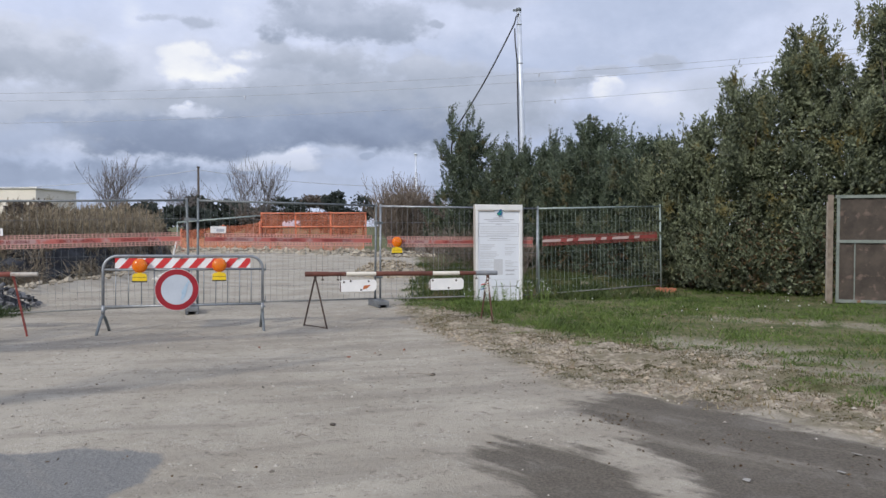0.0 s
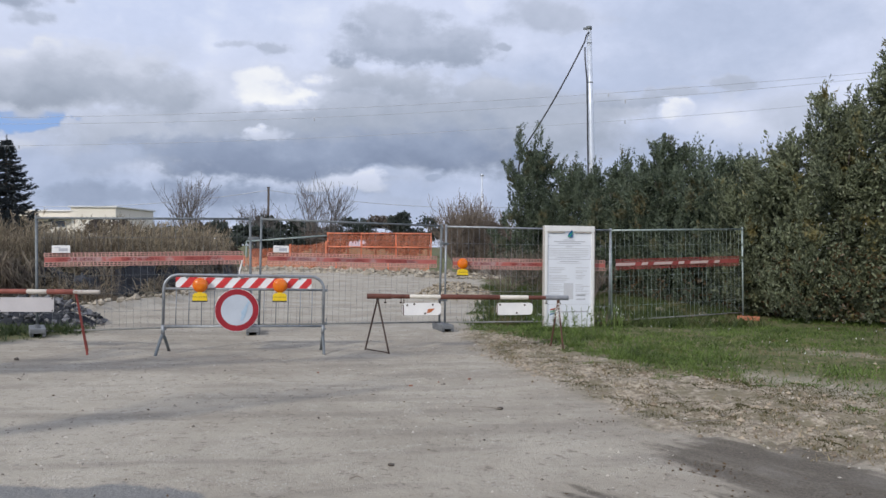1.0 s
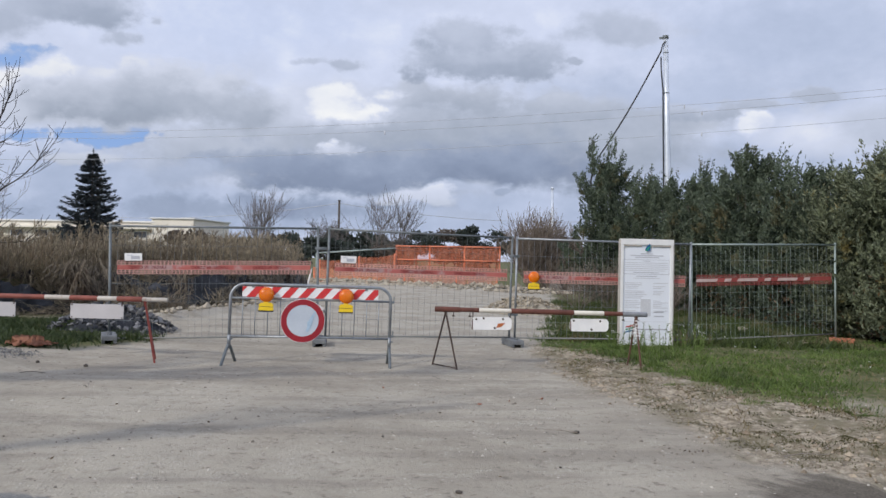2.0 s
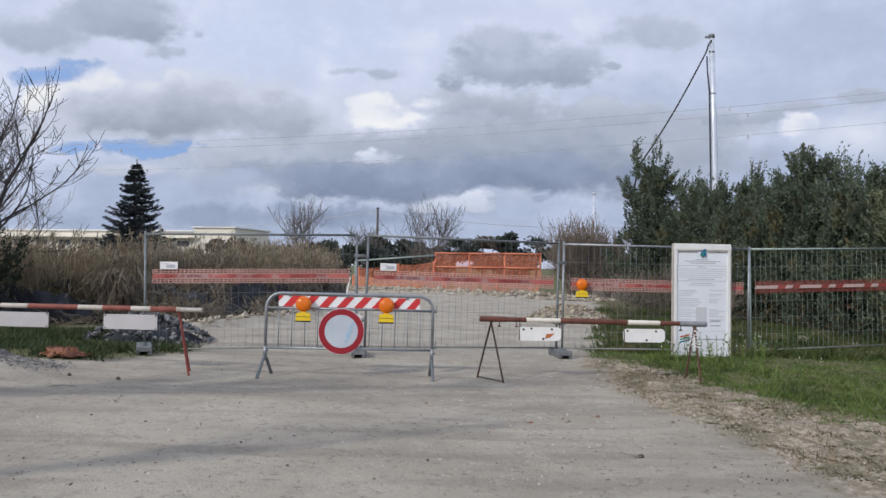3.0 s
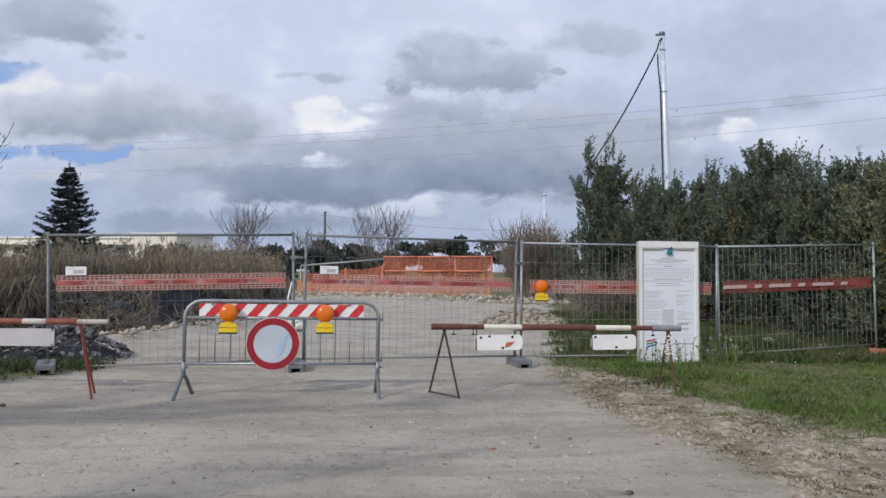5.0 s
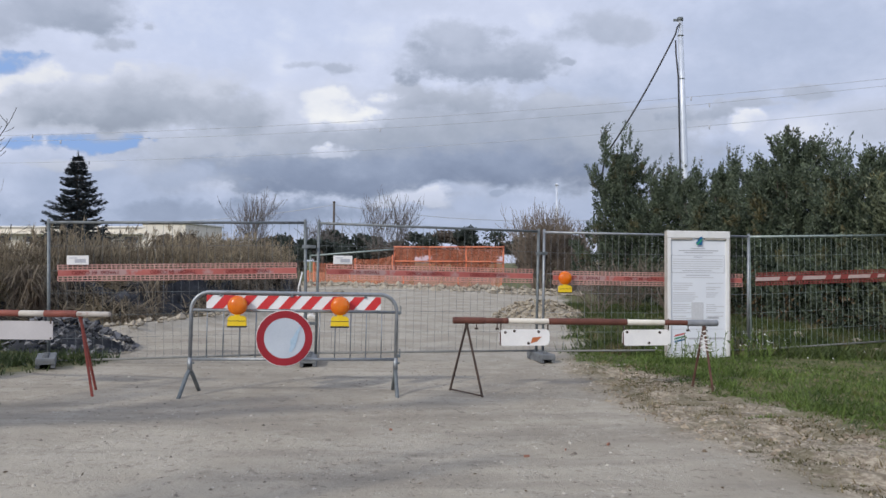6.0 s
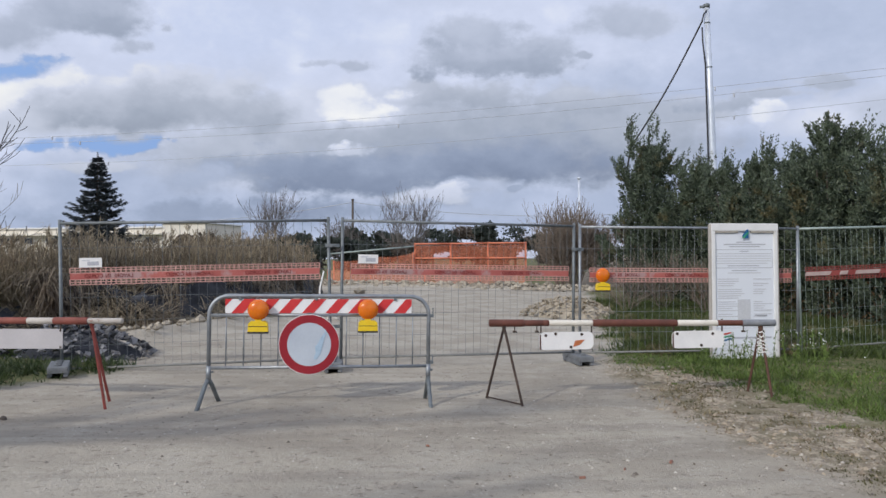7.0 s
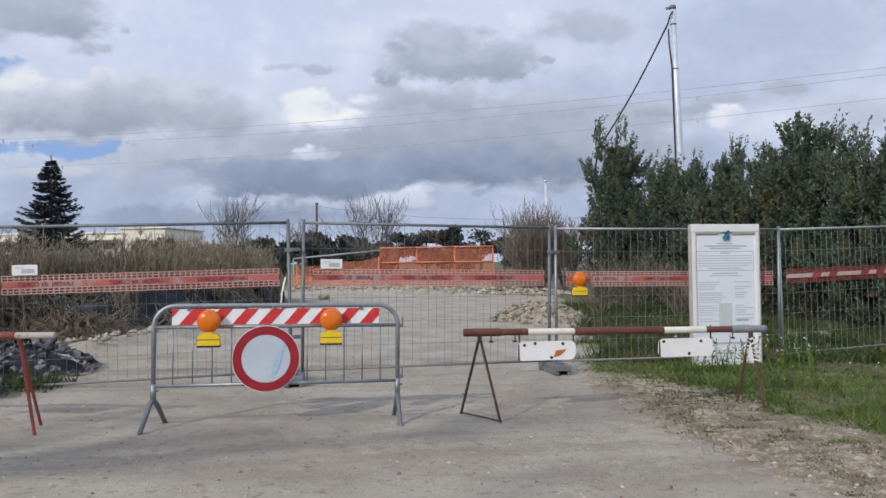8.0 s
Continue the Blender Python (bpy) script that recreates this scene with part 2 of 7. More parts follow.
def leafy(name, low, high, yellow, amount, rough=0.45, patch=0.9):
    """Foliage: each leaf its own tone, whole patches turning yellowish, some light passing through."""
    mat = material(name, low, high, rough, 0.0, 1.3, 0.0, 8.0, island=0.9, stain=yellow, stain_at=amount, stain_scale=patch)
    nt = mat.node_tree
    bsdf = nt.nodes["Principled BSDF"]
    thin = nt.nodes.new("ShaderNodeBsdfTranslucent")
    nt.links.new(bsdf.inputs["Base Color"].links[0].from_socket, thin.inputs[0])
    both = nt.nodes.new("ShaderNodeMixShader")
    both.inputs[0].default_value = 0.30
    nt.links.new(bsdf.outputs[0], both.inputs[1])
    nt.links.new(thin.outputs[0], both.inputs[2])
    nt.links.new(both.outputs[0], nt.nodes["Material Output"].inputs[0])
    return mat


GALV = material("galvanised_steel", (0.20, 0.22, 0.24), (0.40, 0.42, 0.44), 0.5, 0.75, 9.0, 0.05)
GALV_DARK = material("weathered_zinc", (0.12, 0.14, 0.15), (0.26, 0.28, 0.29), 0.6, 0.6, 9.0, 0.05)
GALV_DULL = material("dusty_zinc", (0.16, 0.165, 0.16), (0.28, 0.28, 0.265), 0.75, 0.25, 9.0, 0.05)
GALV_GREEN = material("greenish_zinc", (0.22, 0.28, 0.27), (0.42, 0.48, 0.46), 0.55, 0.5, 9.0, 0.05)
POLE_STEEL = material("pole_steel", (0.52, 0.57, 0.65), (0.72, 0.77, 0.85), 0.42, 0.35, 3.0, 0.03)
RED = material("red_reflective", (0.50, 0.025, 0.03), (0.62, 0.05, 0.05), 0.45, 0, 8.0, 0.03)
WHITE = material("white_reflective", (0.70, 0.71, 0.73), (0.84, 0.84, 0.84), 0.45, 0, 6.0, 0.03)
SIGN_WHITE = material("sign_white", (0.40, 0.45, 0.52), (0.54, 0.59, 0.65), 0.4, 0, 3.0, 0.02)
SIGN_RED = material("sign_red", (0.24, 0.010, 0.020), (0.33, 0.020, 0.030), 0.45, 0, 6.0, 0.03)
BLUE_SMEAR = material("blue_smear", (0.30, 0.42, 0.54), (0.44, 0.56, 0.67), 0.6, 0, 20.0, 0.03)
YELLOW = material("yellow_plastic", (0.72, 0.48, 0.01), (0.85, 0.62, 0.03), 0.45, 0, 9.0, 0.03)
BLACK = material("black_plastic", (0.012, 0.012, 0.014), (0.03, 0.03, 0.03), 0.6, 0, 12.0, 0.05)
DARK_BLOCK = material("grey_block", (0.10, 0.11, 0.12), (0.20, 0.21, 0.22), 0.85, 0, 8.0, 0.2)
ORANGE_BLOCK = material("orange_block", (0.36, 0.12, 0.07), (0.48, 0.19, 0.11), 0.7, 0, 8.0, 0.1)
BROWN_PAINT = material("red_brown_paint", (0.075, 0.028, 0.02), (0.17, 0.06, 0.04), 0.6, 0, 7.0, 0.12, stain=(0.06, 0.03, 0.02), stain_scale=9.0)
CREAM_PAINT = material("cream_paint", (0.62, 0.58, 0.50), (0.80, 0.76, 0.68), 0.6, 0, 7.0, 0.1, stain=(0.40, 0.28, 0.18), stain_at=0.66, stain_scale=9.0)
DARK_RED_PAINT = material("dull_red_paint", (0.15, 0.03, 0.022), (0.27, 0.06, 0.045), 0.65, 0, 7.0, 0.12)
GREY_TAPE = material("grey_end", (0.16, 0.17, 0.19), (0.28, 0.29, 0.31), 0.6, 0, 10.0, 0.1)
DARK_IRON = material("rusty_dark_iron", (0.035, 0.028, 0.025), (0.10, 0.065, 0.05), 0.7, 0.3, 14.0, 0.15)
RUST_IRON = material("rust_red_iron", (0.060, 0.030, 0.022), (0.140, 0.070, 0.048), 0.75, 0.1, 14.0, 0.15)
PLATE_WHITE = material("worn_white_plate", (0.70, 0.70, 0.70), (0.86, 0.85, 0.83), 0.5, 0, 4.0, 0.1, stain=(0.50, 0.42, 0.36), stain_at=0.66, stain_scale=5.0)
# the left barrier's plates, greyed to carry the shade they hang in
PLATE_SHADED = material("shaded_white_plate", (0.40, 0.385, 0.395), (0.53, 0.51, 0.52), 0.55, 0, 2.5, 0.05)
RUST_SPOT = material("rust_spot", (0.30, 0.09, 0.03), (0.60, 0.20, 0.08), 0.8, 0, 10.0, 0.1)
BOARD_WHITE = material("printed_panel_white", (0.69, 0.72, 0.78), (0.76, 0.79, 0.84), 0.5, 0, 1.5, 0.01)
BOARD_FRAME = material("white_painted_frame", (0.66, 0.66, 0.66), (0.80, 0.80, 0.79), 0.6, 0, 5.0, 0.08)
BOARD_EDGE = material("weathered_board_edge", (0.34, 0.31, 0.28), (0.50, 0.47, 0.43), 0.8, 0, 8.0, 0.15)
INK = material("grey_print", (0.38, 0.39, 0.43), (0.50, 0.51, 0.55), 0.6, 0, 30.0, 0.0)
INK_PALE = material("pale_grey_print", (0.50, 0.51, 0.54), (0.62, 0.63, 0.66), 0.6, 0, 30.0, 0.0)
LOGO_BLUE = material("blue_print", (0.01, 0.09, 0.22), (0.02, 0.14, 0.32), 0.5, 0, 30.0, 0.0)
LOGO_GREEN = material("green_print", (0.03, 0.25, 0.12), (0.05, 0.34, 0.18), 0.5, 0, 30.0, 0.0)
LOGO_RED = material("red_print", (0.45, 0.04, 0.03), (0.55, 0.07, 0.05), 0.5, 0, 30.0, 0.0)
NET_RED = material("red_plastic_net", (0.33, 0.075, 0.065), (0.47, 0.145, 0.125), 0.6, 0, 3.0, 0.05, stain=(0.40, 0.26, 0.25), stain_at=0.49, stain_scale=2.2)
NET_DEEP = material("dark_red_net", (0.22, 0.045, 0.04), (0.34, 0.08, 0.07), 0.6, 0, 3.0, 0.05)
NET_PALE = material("bleached_red_net", (0.40, 0.20, 0.17), (0.58, 0.34, 0.30), 0.6, 0, 2.5, 0.05)
NET_DARK = material("dark_red_print", (0.16, 0.02, 0.02), (0.24, 0.04, 0.035), 0.6, 0, 20.0, 0.0)
NET_WHITE = material("white_print", (0.42, 0.31, 0.29), (0.60, 0.48, 0.45), 0.6, 0, 10.0, 0.0)
STONE_DARK = material("dark_rubble", (0.020, 0.023, 0.030), (0.21, 0.21, 0.22), 0.85, 0, 3.0, 0.35, 30.0, random_object=1.3)
STONE_PALE = material("pale_rubble", (0.26, 0.222, 0.170), (0.47, 0.415, 0.325), 0.9, 0, 3.0, 0.35, 30.0, random_object=0.7)
PEBBLE = material("pebbles", (0.14, 0.12, 0.10), (0.50, 0.46, 0.40), 0.9, 0, 2.0, 0.2, 40.0, island=1.2)
PEBBLE_PALE = material("pale_loose_stones", (0.19, 0.165, 0.125), (0.45, 0.40, 0.32), 0.9, 0, 2.0, 0.2, 40.0, island=1.0)
STONE_WHITE = material("white_limestone", (0.52, 0.50, 0.46), (0.74, 0.72, 0.68), 0.9, 0, 4.0, 0.3, 30.0)
CLOD = material("brown_clods", (0.15, 0.115, 0.08), (0.42, 0.35, 0.26), 0.95, 0, 3.0, 0.3, 40.0, island=0.9)
# grey soil with the shadow over the left heap put into its colour
SHADED_SOIL = material("shaded_grey_soil", (0.075, 0.074, 0.074), (0.26, 0.25, 0.235), 0.95, 0, 3.0, 0.3, 40.0, island=1.0)
BARK = material("grey_bark", (0.050, 0.042, 0.036), (0.13, 0.11, 0.095), 0.9, 0, 8.0, 0.3)
BARK_DARK = material("dark_wet_bark", (0.028, 0.026, 0.028), (0.075, 0.066, 0.066), 0.85, 0, 8.0, 0.3)
BARK_PALE = material("pale_bark", (0.17, 0.145, 0.12), (0.30, 0.265, 0.225), 0.9, 0, 8.0, 0.3)
TWIGS = material("brown_twigs", (0.11, 0.088, 0.072), (0.23, 0.19, 0.155), 0.9, 0, 2.0, 0.0, island=0.6)
LAUREL = leafy("laurel_leaves", (0.034, 0.050, 0.035), (0.155, 0.195, 0.127), (0.155, 0.135, 0.066), 0.56, 0.50, 0.7)
LAUREL_OLIVE = leafy("yellowing_laurel_leaves", (0.050, 0.063, 0.039), (0.265, 0.300, 0.185), (0.24, 0.20, 0.075), 0.56, 0.50, 1.0)
BROWN_LEAF = leafy("withered_leaves", (0.06, 0.035, 0.018), (0.15, 0.10, 0.05), (0.10, 0.10, 0.04), 0.6)
DARK_LEAF = leafy("dark_foliage", (0.008, 0.016, 0.010), (0.035, 0.048, 0.026), (0.05, 0.05, 0.025), 0.66, 0.6)
# dark foliage lightened and greyed, the distance haze painted into its colour
HAZY_LEAF = leafy("hazy_far_foliage", (0.026, 0.036, 0.033), (0.075, 0.090, 0.074), (0.09, 0.085, 0.06), 0.62, 0.8, 0.3)
FAR_BROWN = leafy("far_copse", (0.07, 0.056, 0.047), (0.165, 0.137, 0.113), (0.10, 0.10, 0.075), 0.6, 0.9, 0.3)
NEEDLES = leafy("blue_green_needles", (0.015, 0.021, 0.026), (0.058, 0.072, 0.082), (0.065, 0.066, 0.064), 0.7, 0.7)
REED = leafy("dry_reed", (0.120, 0.098, 0.072), (0.46, 0.385, 0.265), (0.22, 0.17, 0.115), 0.56, 0.8, 0.5)
REED_DARK = leafy("old_matted_reed", (0.070, 0.056, 0.045), (0.31, 0.262, 0.195), (0.09, 0.065, 0.045), 0.58, 0.9, 0.6)
GRASS = leafy("grass_blades", (0.042, 0.074, 0.015), (0.172, 0.245, 0.060), (0.25, 0.22, 0.10), 0.61, 0.6, 1.1)
# grass colours darkened so that the left patch looks shaded
SHADE_GRASS = leafy("shaded_grass", (0.020, 0.036, 0.012), (0.075, 0.105, 0.036), (0.11, 0.10, 0.05), 0.60, 0.6, 1.1)
MOSS = leafy("mossy_tufts", (0.050, 0.048, 0.020), (0.150, 0.138, 0.062), (0.12, 0.09, 0.05), 0.54, 0.8, 2.0)
STRAW = leafy("dry_grass", (0.16, 0.12, 0.06), (0.36, 0.30, 0.18), (0.12, 0.12, 0.05), 0.66, 0.8)
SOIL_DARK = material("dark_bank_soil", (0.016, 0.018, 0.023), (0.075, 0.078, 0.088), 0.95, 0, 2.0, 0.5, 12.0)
OLD_WOOD = material("weathered_post", (0.10, 0.080, 0.062), (0.27, 0.225, 0.18), 0.85, 0, 9.0, 0.3)
GATE_PAINT = material("grey_green_gate_paint", (0.12, 0.145, 0.13), (0.23, 0.255, 0.23), 0.7, 0, 7.0, 0.1, stain=(0.20, 0.09, 0.05), stain_at=0.62, stain_scale=4.0)
# the paler blotches paint light between leaf shadows on the brown cloth
GATE_SCREEN = material("dappled_brown_cloth", (0.034, 0.028, 0.024), (0.095, 0.076, 0.062), 0.85, 0, 3.0, 0.1, 14.0, stain=(0.135, 0.100, 0.082), stain_at=0.56, stain_scale=5.0)
PLASTER = material("cream_plaster", (0.66, 0.62, 0.54), (0.78, 0.74, 0.66), 0.85, 0, 0.3, 0.05, 3.0)
GLASS_DARK = material("dark_window", (0.04, 0.05, 0.06), (0.08, 0.09, 0.11), 0.2, 0, 0.5, 0.0)
CABLE = material("black_cable", (0.015, 0.015, 0.017), (0.04, 0.04, 0.045), 0.6, 0, 4.0, 0.0)
WIRE = material("grey_wire", (0.38, 0.40, 0.45), (0.50, 0.52, 0.57), 0.5, 0.3, 4.0, 0.0)
CLOTH_ORANGE = material("orange_sheet", (0.17, 0.07, 0.042), (0.31, 0.14, 0.085), 0.8, 0, 9.0, 0.3)
# left pole's paints: tree shade is mixed into both colours, stains are dirt
SHADED_CREAM = material("shaded_dirty_cream_paint", (0.40, 0.36, 0.32), (0.56, 0.52, 0.47), 0.65, 0, 7.0, 0.1, stain=(0.28, 0.16, 0.12), stain_at=0.60, stain_scale=9.0)
SHADED_RED = material("shaded_dirty_red_paint", (0.16, 0.048, 0.036), (0.27, 0.082, 0.060), 0.65, 0, 7.0, 0.12, stain=(0.26, 0.17, 0.14), stain_at=0.62, stain_scale=12.0)
FAR_TWIG = material("grey_far_twigs", (0.095, 0.085, 0.083), (0.185, 0.165, 0.158), 0.9, 0, 2.0, 0.0)
WILLOW = material("grey_twig", (0.16, 0.15, 0.15), (0.28, 0.26, 0.25), 0.9, 0, 2.0, 0.0)


def lens_material():
    mat = material("amber_lens", (0.58, 0.11, 0.0), (0.80, 0.21, 0.005), 0.22, 0, 10.0, 0.05, 120.0, clear=0.4)
    mat.node_tree.nodes["Principled BSDF"].inputs["Subsurface Weight"].default_value = 0.25
    mat.node_tree.nodes["Principled BSDF"].inputs["Subsurface Radius"].default_value = (0.05, 0.015, 0.003)
    return mat


AMBER = lens_material()

# ---- mesh helpers ----


def mesh_from(name, verts, faces, smooth=False):
    me = bpy.data.meshes.new(name)
    me.from_pydata([tuple(map(float, v)) for v in verts], [], [tuple(map(int, f)) for f in faces])
    me.update()
    if smooth:
        me.shade_smooth()
    return me


def blades_mesh(name, corners):
    """One mesh of many loose quads or triangles, from an array (count, corners, 3)."""
    corners = np.asarray(corners, dtype=np.float32)
    count, per = corners.shape[:2]
    me = bpy.data.meshes.new(name)
    me.vertices.add(count * per)
    me.vertices.foreach_set("co", corners.ravel())
    me.loops.add(count * per)
    me.loops.foreach_set("vertex_index", np.arange(count * per, dtype=np.int32))
    me.polygons.add(count)
    me.polygons.foreach_set("loop_start", np.arange(0, count * per, per, dtype=np.int32))
    me.update(calc_edges=True)
    return me


def part(name, data, mat, parent=None, label="", at=None):
    """Links a bmesh or mesh as one object, under a thing or part if one is given."""
    if isinstance(data, bmesh.types.BMesh):
        me = bpy.data.meshes.new(name)
        data.to_mesh(me)
        data.free()
    else:
        me = data
    if mat and not me.materials:
        me.materials.append(mat)
    ob = new(name, me)
    if parent:
        ob.parent = parent
    if at is not None:
        ob.matrix_basis = at
    if label:
        tagged(ob, label)
    return ob


def thing(name, at, label, category, group="", kind=""):
    ob = new(name)
    ob.empty_display_size = 0.2
    ob.matrix_basis = at
    return tagged(ob, label, category, group, kind)


def box(bm, centre, size, bevel=0.0, turn=None):
    m = Matrix.Translation(centre) @ (turn or Matrix.Identity(4)) @ Matrix.Diagonal((*size, 1))
    made = bmesh.ops.create_cube(bm, size=1.0, matrix=m)["verts"]
    if bevel:
        edges = list({e for v in made for e in v.link_edges})
        bmesh.ops.bevel(bm, geom=edges, offset=bevel, segments=2, profile=0.6, affect="EDGES")
    return bm


def boxed(centre, size, bevel=0.0, turn=None):
    return box(bmesh.new(), centre, size, bevel, turn)


def tube(paths, sides=8, cap=True):
    """A mesh of round tubes; each path is a list of (point, radius)."""
    verts, faces = [], []
    for path in paths:
        pts = [Vector(p) for p, _ in path]
        first = len(verts)
        side = None
        for i, (p, (_, r)) in enumerate(zip(pts, path)):
            ahead = (pts[min(i + 1, len(pts) - 1)] - pts[max(i - 1, 0)]).normalized()
            if side is None:
                side = ahead.orthogonal().normalized()
            side = (side - ahead * side.dot(ahead)).normalized()
            other = ahead.cross(side)
            for k in range(sides):
                a = 2 * math.pi * k / sides
                verts.append(p + (side * math.cos(a) + other * math.sin(a)) * r)
        for i in range(len(pts) - 1):
            for k in range(sides):
                a, b = first + i * sides + k, first + i * sides + (k + 1) % sides
                faces.append((a, b, b + sides, a + sides))
        if cap:
            faces.append(tuple(first + k for k in reversed(range(sides))))
            faces.append(tuple(first + (len(pts) - 1) * sides + k for k in range(sides)))
    return verts, faces


def tubes(name, paths, mat, parent=None, label="", sides=8, at=None):
    return part(name, mesh_from(name, *tube(paths, sides), smooth=sides > 5), mat, parent, label, at)


def prism(outline, y0, y1):
    """A flat shape in x and z, thick along y."""
    bm = bmesh.new()
    front = bm.faces.new([bm.verts.new((x, y0, z)) for x, z in outline])
    pushed = bmesh.ops.extrude_face_region(bm, geom=[front])["geom"]
    for v in pushed:
        if isinstance(v, bmesh.types.BMVert):
            v.co.y = y1
    bmesh.ops.recalc_face_normals(bm, faces=bm.faces)
    return bm


def disc_outline(cx, cz, r, n=40):
    return [(cx + r * math.cos(2 * math.pi * k / n), cz + r * math.sin(2 * math.pi * k / n)) for k in range(n)]


def ring(cx, cz, r0, r1, y0, y1, n=40):
    bm = bmesh.new()
    rows = [[bm.verts.new((cx + r * math.cos(2 * math.pi * k / n), y, cz + r * math.sin(2 * math.pi * k / n))) for k in range(n)] for r, y in ((r0, y0), (r1, y0), (r1, y1), (r0, y1))]
    for a in range(4):
        for k in range(n):
            bm.faces.new((rows[a][k], rows[a][(k + 1) % n], rows[(a + 1) % 4][(k + 1) % n], rows[(a + 1) % 4][k]))
    bmesh.ops.recalc_face_normals(bm, faces=bm.faces)
    return bm


def round_rect(x0, z0, x1, z1, r, n=5):
    pts = []
    for cx, cz, a0 in ((x1 - r, z0 + r, -90), (x1 - r, z1 - r, 0), (x0 + r, z1 - r, 90), (x0 + r, z0 + r, 180)):
        pts += [(cx + r * math.cos(radians(a0 + 90 * k / n)), cz + r * math.sin(radians(a0 + 90 * k / n))) for k in range(n + 1)]
    return pts


def lettering(name, text, size, mat, parent, at, label=""):
    curve = bpy.data.curves.new(name, "FONT")
    curve.body, curve.size, curve.extrude = text, size, 0.001
    curve.align_x, curve.align_y = "CENTER", "CENTER"
    temp = new(name, curve)
    bpy.context.view_layer.update()
    me = bpy.data.meshes.new_from_object(temp.evaluated_get(bpy.context.evaluated_depsgraph_get()))
    bpy.data.objects.remove(temp)
    return part(name, me, mat, parent, label, at)


# ---- value noise on arrays ----


def value_noise(x, y, seed=0):
    x, y = np.asarray(x, float), np.asarray(y, float)
    xi, yi = np.floor(x).astype(np.int64), np.floor(y).astype(np.int64)
    fx, fy = x - xi, y - yi
    fx, fy = fx * fx * (3 - 2 * fx), fy * fy * (3 - 2 * fy)

    def corner(a, b):
        h = (a * 374761393 + b * 668265263 + seed * 1442695041) & 0x7FFFFFFF
        h = ((h ^ (h >> 13)) * 1274126177) & 0x7FFFFFFF
        return ((h ^ (h >> 16)) & 0xFFFF) / 65535.0

    top = corner(xi, yi) * (1 - fx) + corner(xi + 1, yi) * fx
    low = corner(xi, yi + 1) * (1 - fx) + corner(xi + 1, yi + 1) * fx
    return top * (1 - fy) + low * fy


def fbm(x, y, scale, octaves=4, seed=0):
    total, amp, norm = 0.0, 1.0, 0.0
    for k in range(octaves):
        total = total + amp * value_noise(x * scale, y * scale, seed + 17 * k)
        norm += amp
        amp, scale = amp * 0.55, scale * 2.07
    return total / norm


def inside(poly, x, y):
    """Signed distance to a polygon, positive inside."""
    x, y = np.asarray(x, float), np.asarray(y, float)
    best, odd = np.full(x.shape, 1e9), np.zeros(x.shape, bool)
    for (ax, ay), (bx, by) in zip(poly, poly[1:] + poly[:1]):
        ex, ey = bx - ax, by - ay
        t = np.clip(((x - ax) * ex + (y - ay) * ey) / (ex * ex + ey * ey), 0, 1)
        best = np.minimum(best, np.hypot(x - ax - t * ex, y - ay - t * ey))
        cross = (ay > y) != (by > y)
        odd ^= cross & (x < (bx - ax) * (y - ay) / (by - ay + 1e-12) + ax)
    return np.where(odd, best, -best)


def ramp01(v, a, b):
    t = np.clip((v - a) / (b - a), 0, 1)
    return t * t * (3 - 2 * t)

# ---- ground ----
REED_BED = [(-20, 13.5), (-12.0, 14.2), (-10.1, 15.8), (-8.95, 18.0), (-8.35, 22.0), (-8.5, 26.0), (-9.6, 31.0), (-12.0, 34.0), (-22, 34)]
EDGE_Y = [3.0, 4.8, 6.0, 6.7, 7.9, 9.0, 9.7, 10.3, 11.5, 12.7, 13.5, 15.0, 18.0, 24.0, 30.0]
EDGE_X = [5.1, 4.5, 4.2, 4.0, 3.9, 3.5, 2.6, 1.95, 1.5, 1.05, 0.65, -0.05, -0.05, 0.4, 0.0]
# where the broken stony rim of the verge begins
RIM_Y = [4.5, 4.9, 5.2, 5.9, 6.5, 7.05, 8.3, 9.5, 11.2, 14.3, 15.5]
RIM_X = [4.2, 3.6, 3.35, 3.1, 2.4, 1.77, 1.26, 0.9, 0.35, -0.2, -0.3]
LEFT_GRASS = [(-6.3, 12.4), (-6.45, 11.3), (-6.8, 10.6), (-7.7, 10.4), (-9.5, 10.0), (-14, 9.0), (-14, 15), (-9.5, 15), (-7.6, 13.4)]
ASPHALT = [[(-7, 4.70), (-1.41, 4.97), (-1.36, 4.36), (-1.47, 4.0), (-2.2, 1.0), (-2.6, -12), (-7, -12)],
           [(2.16, 6.65), (1.66, 6.28), (1.85, 5.75), (1.92, 5.0), (2.05, 4.1), (1.2, 1.5), (-2.0, -3), (-2, -12), (5.8, -12), (5.3, 2.6), (4.4, 4.3), (3.6, 4.95), (3.35, 5.35), (2.85, 6.2)],
           [(0.45, 4.88), (0.80, 4.95), (0.78, 5.25), (1.2, 5.12), (1.55, 4.92), (1.66, 4.5), (1.70, 4.0), (1.65, 2.6), (0.6, 2.4), (0.92, 4.05), (0.75, 4.6)]]


def flat_height(x, y):
    x, y = np.asarray(x, float), np.asarray(y, float)
    return -0.065 + 0.018 * np.clip(-x - 1, 0, 7) + 0.008 * np.clip(x - 1.5, 0, 8) - 0.002 * np.clip(np.minimum(y, 60) - 14, 0, None)


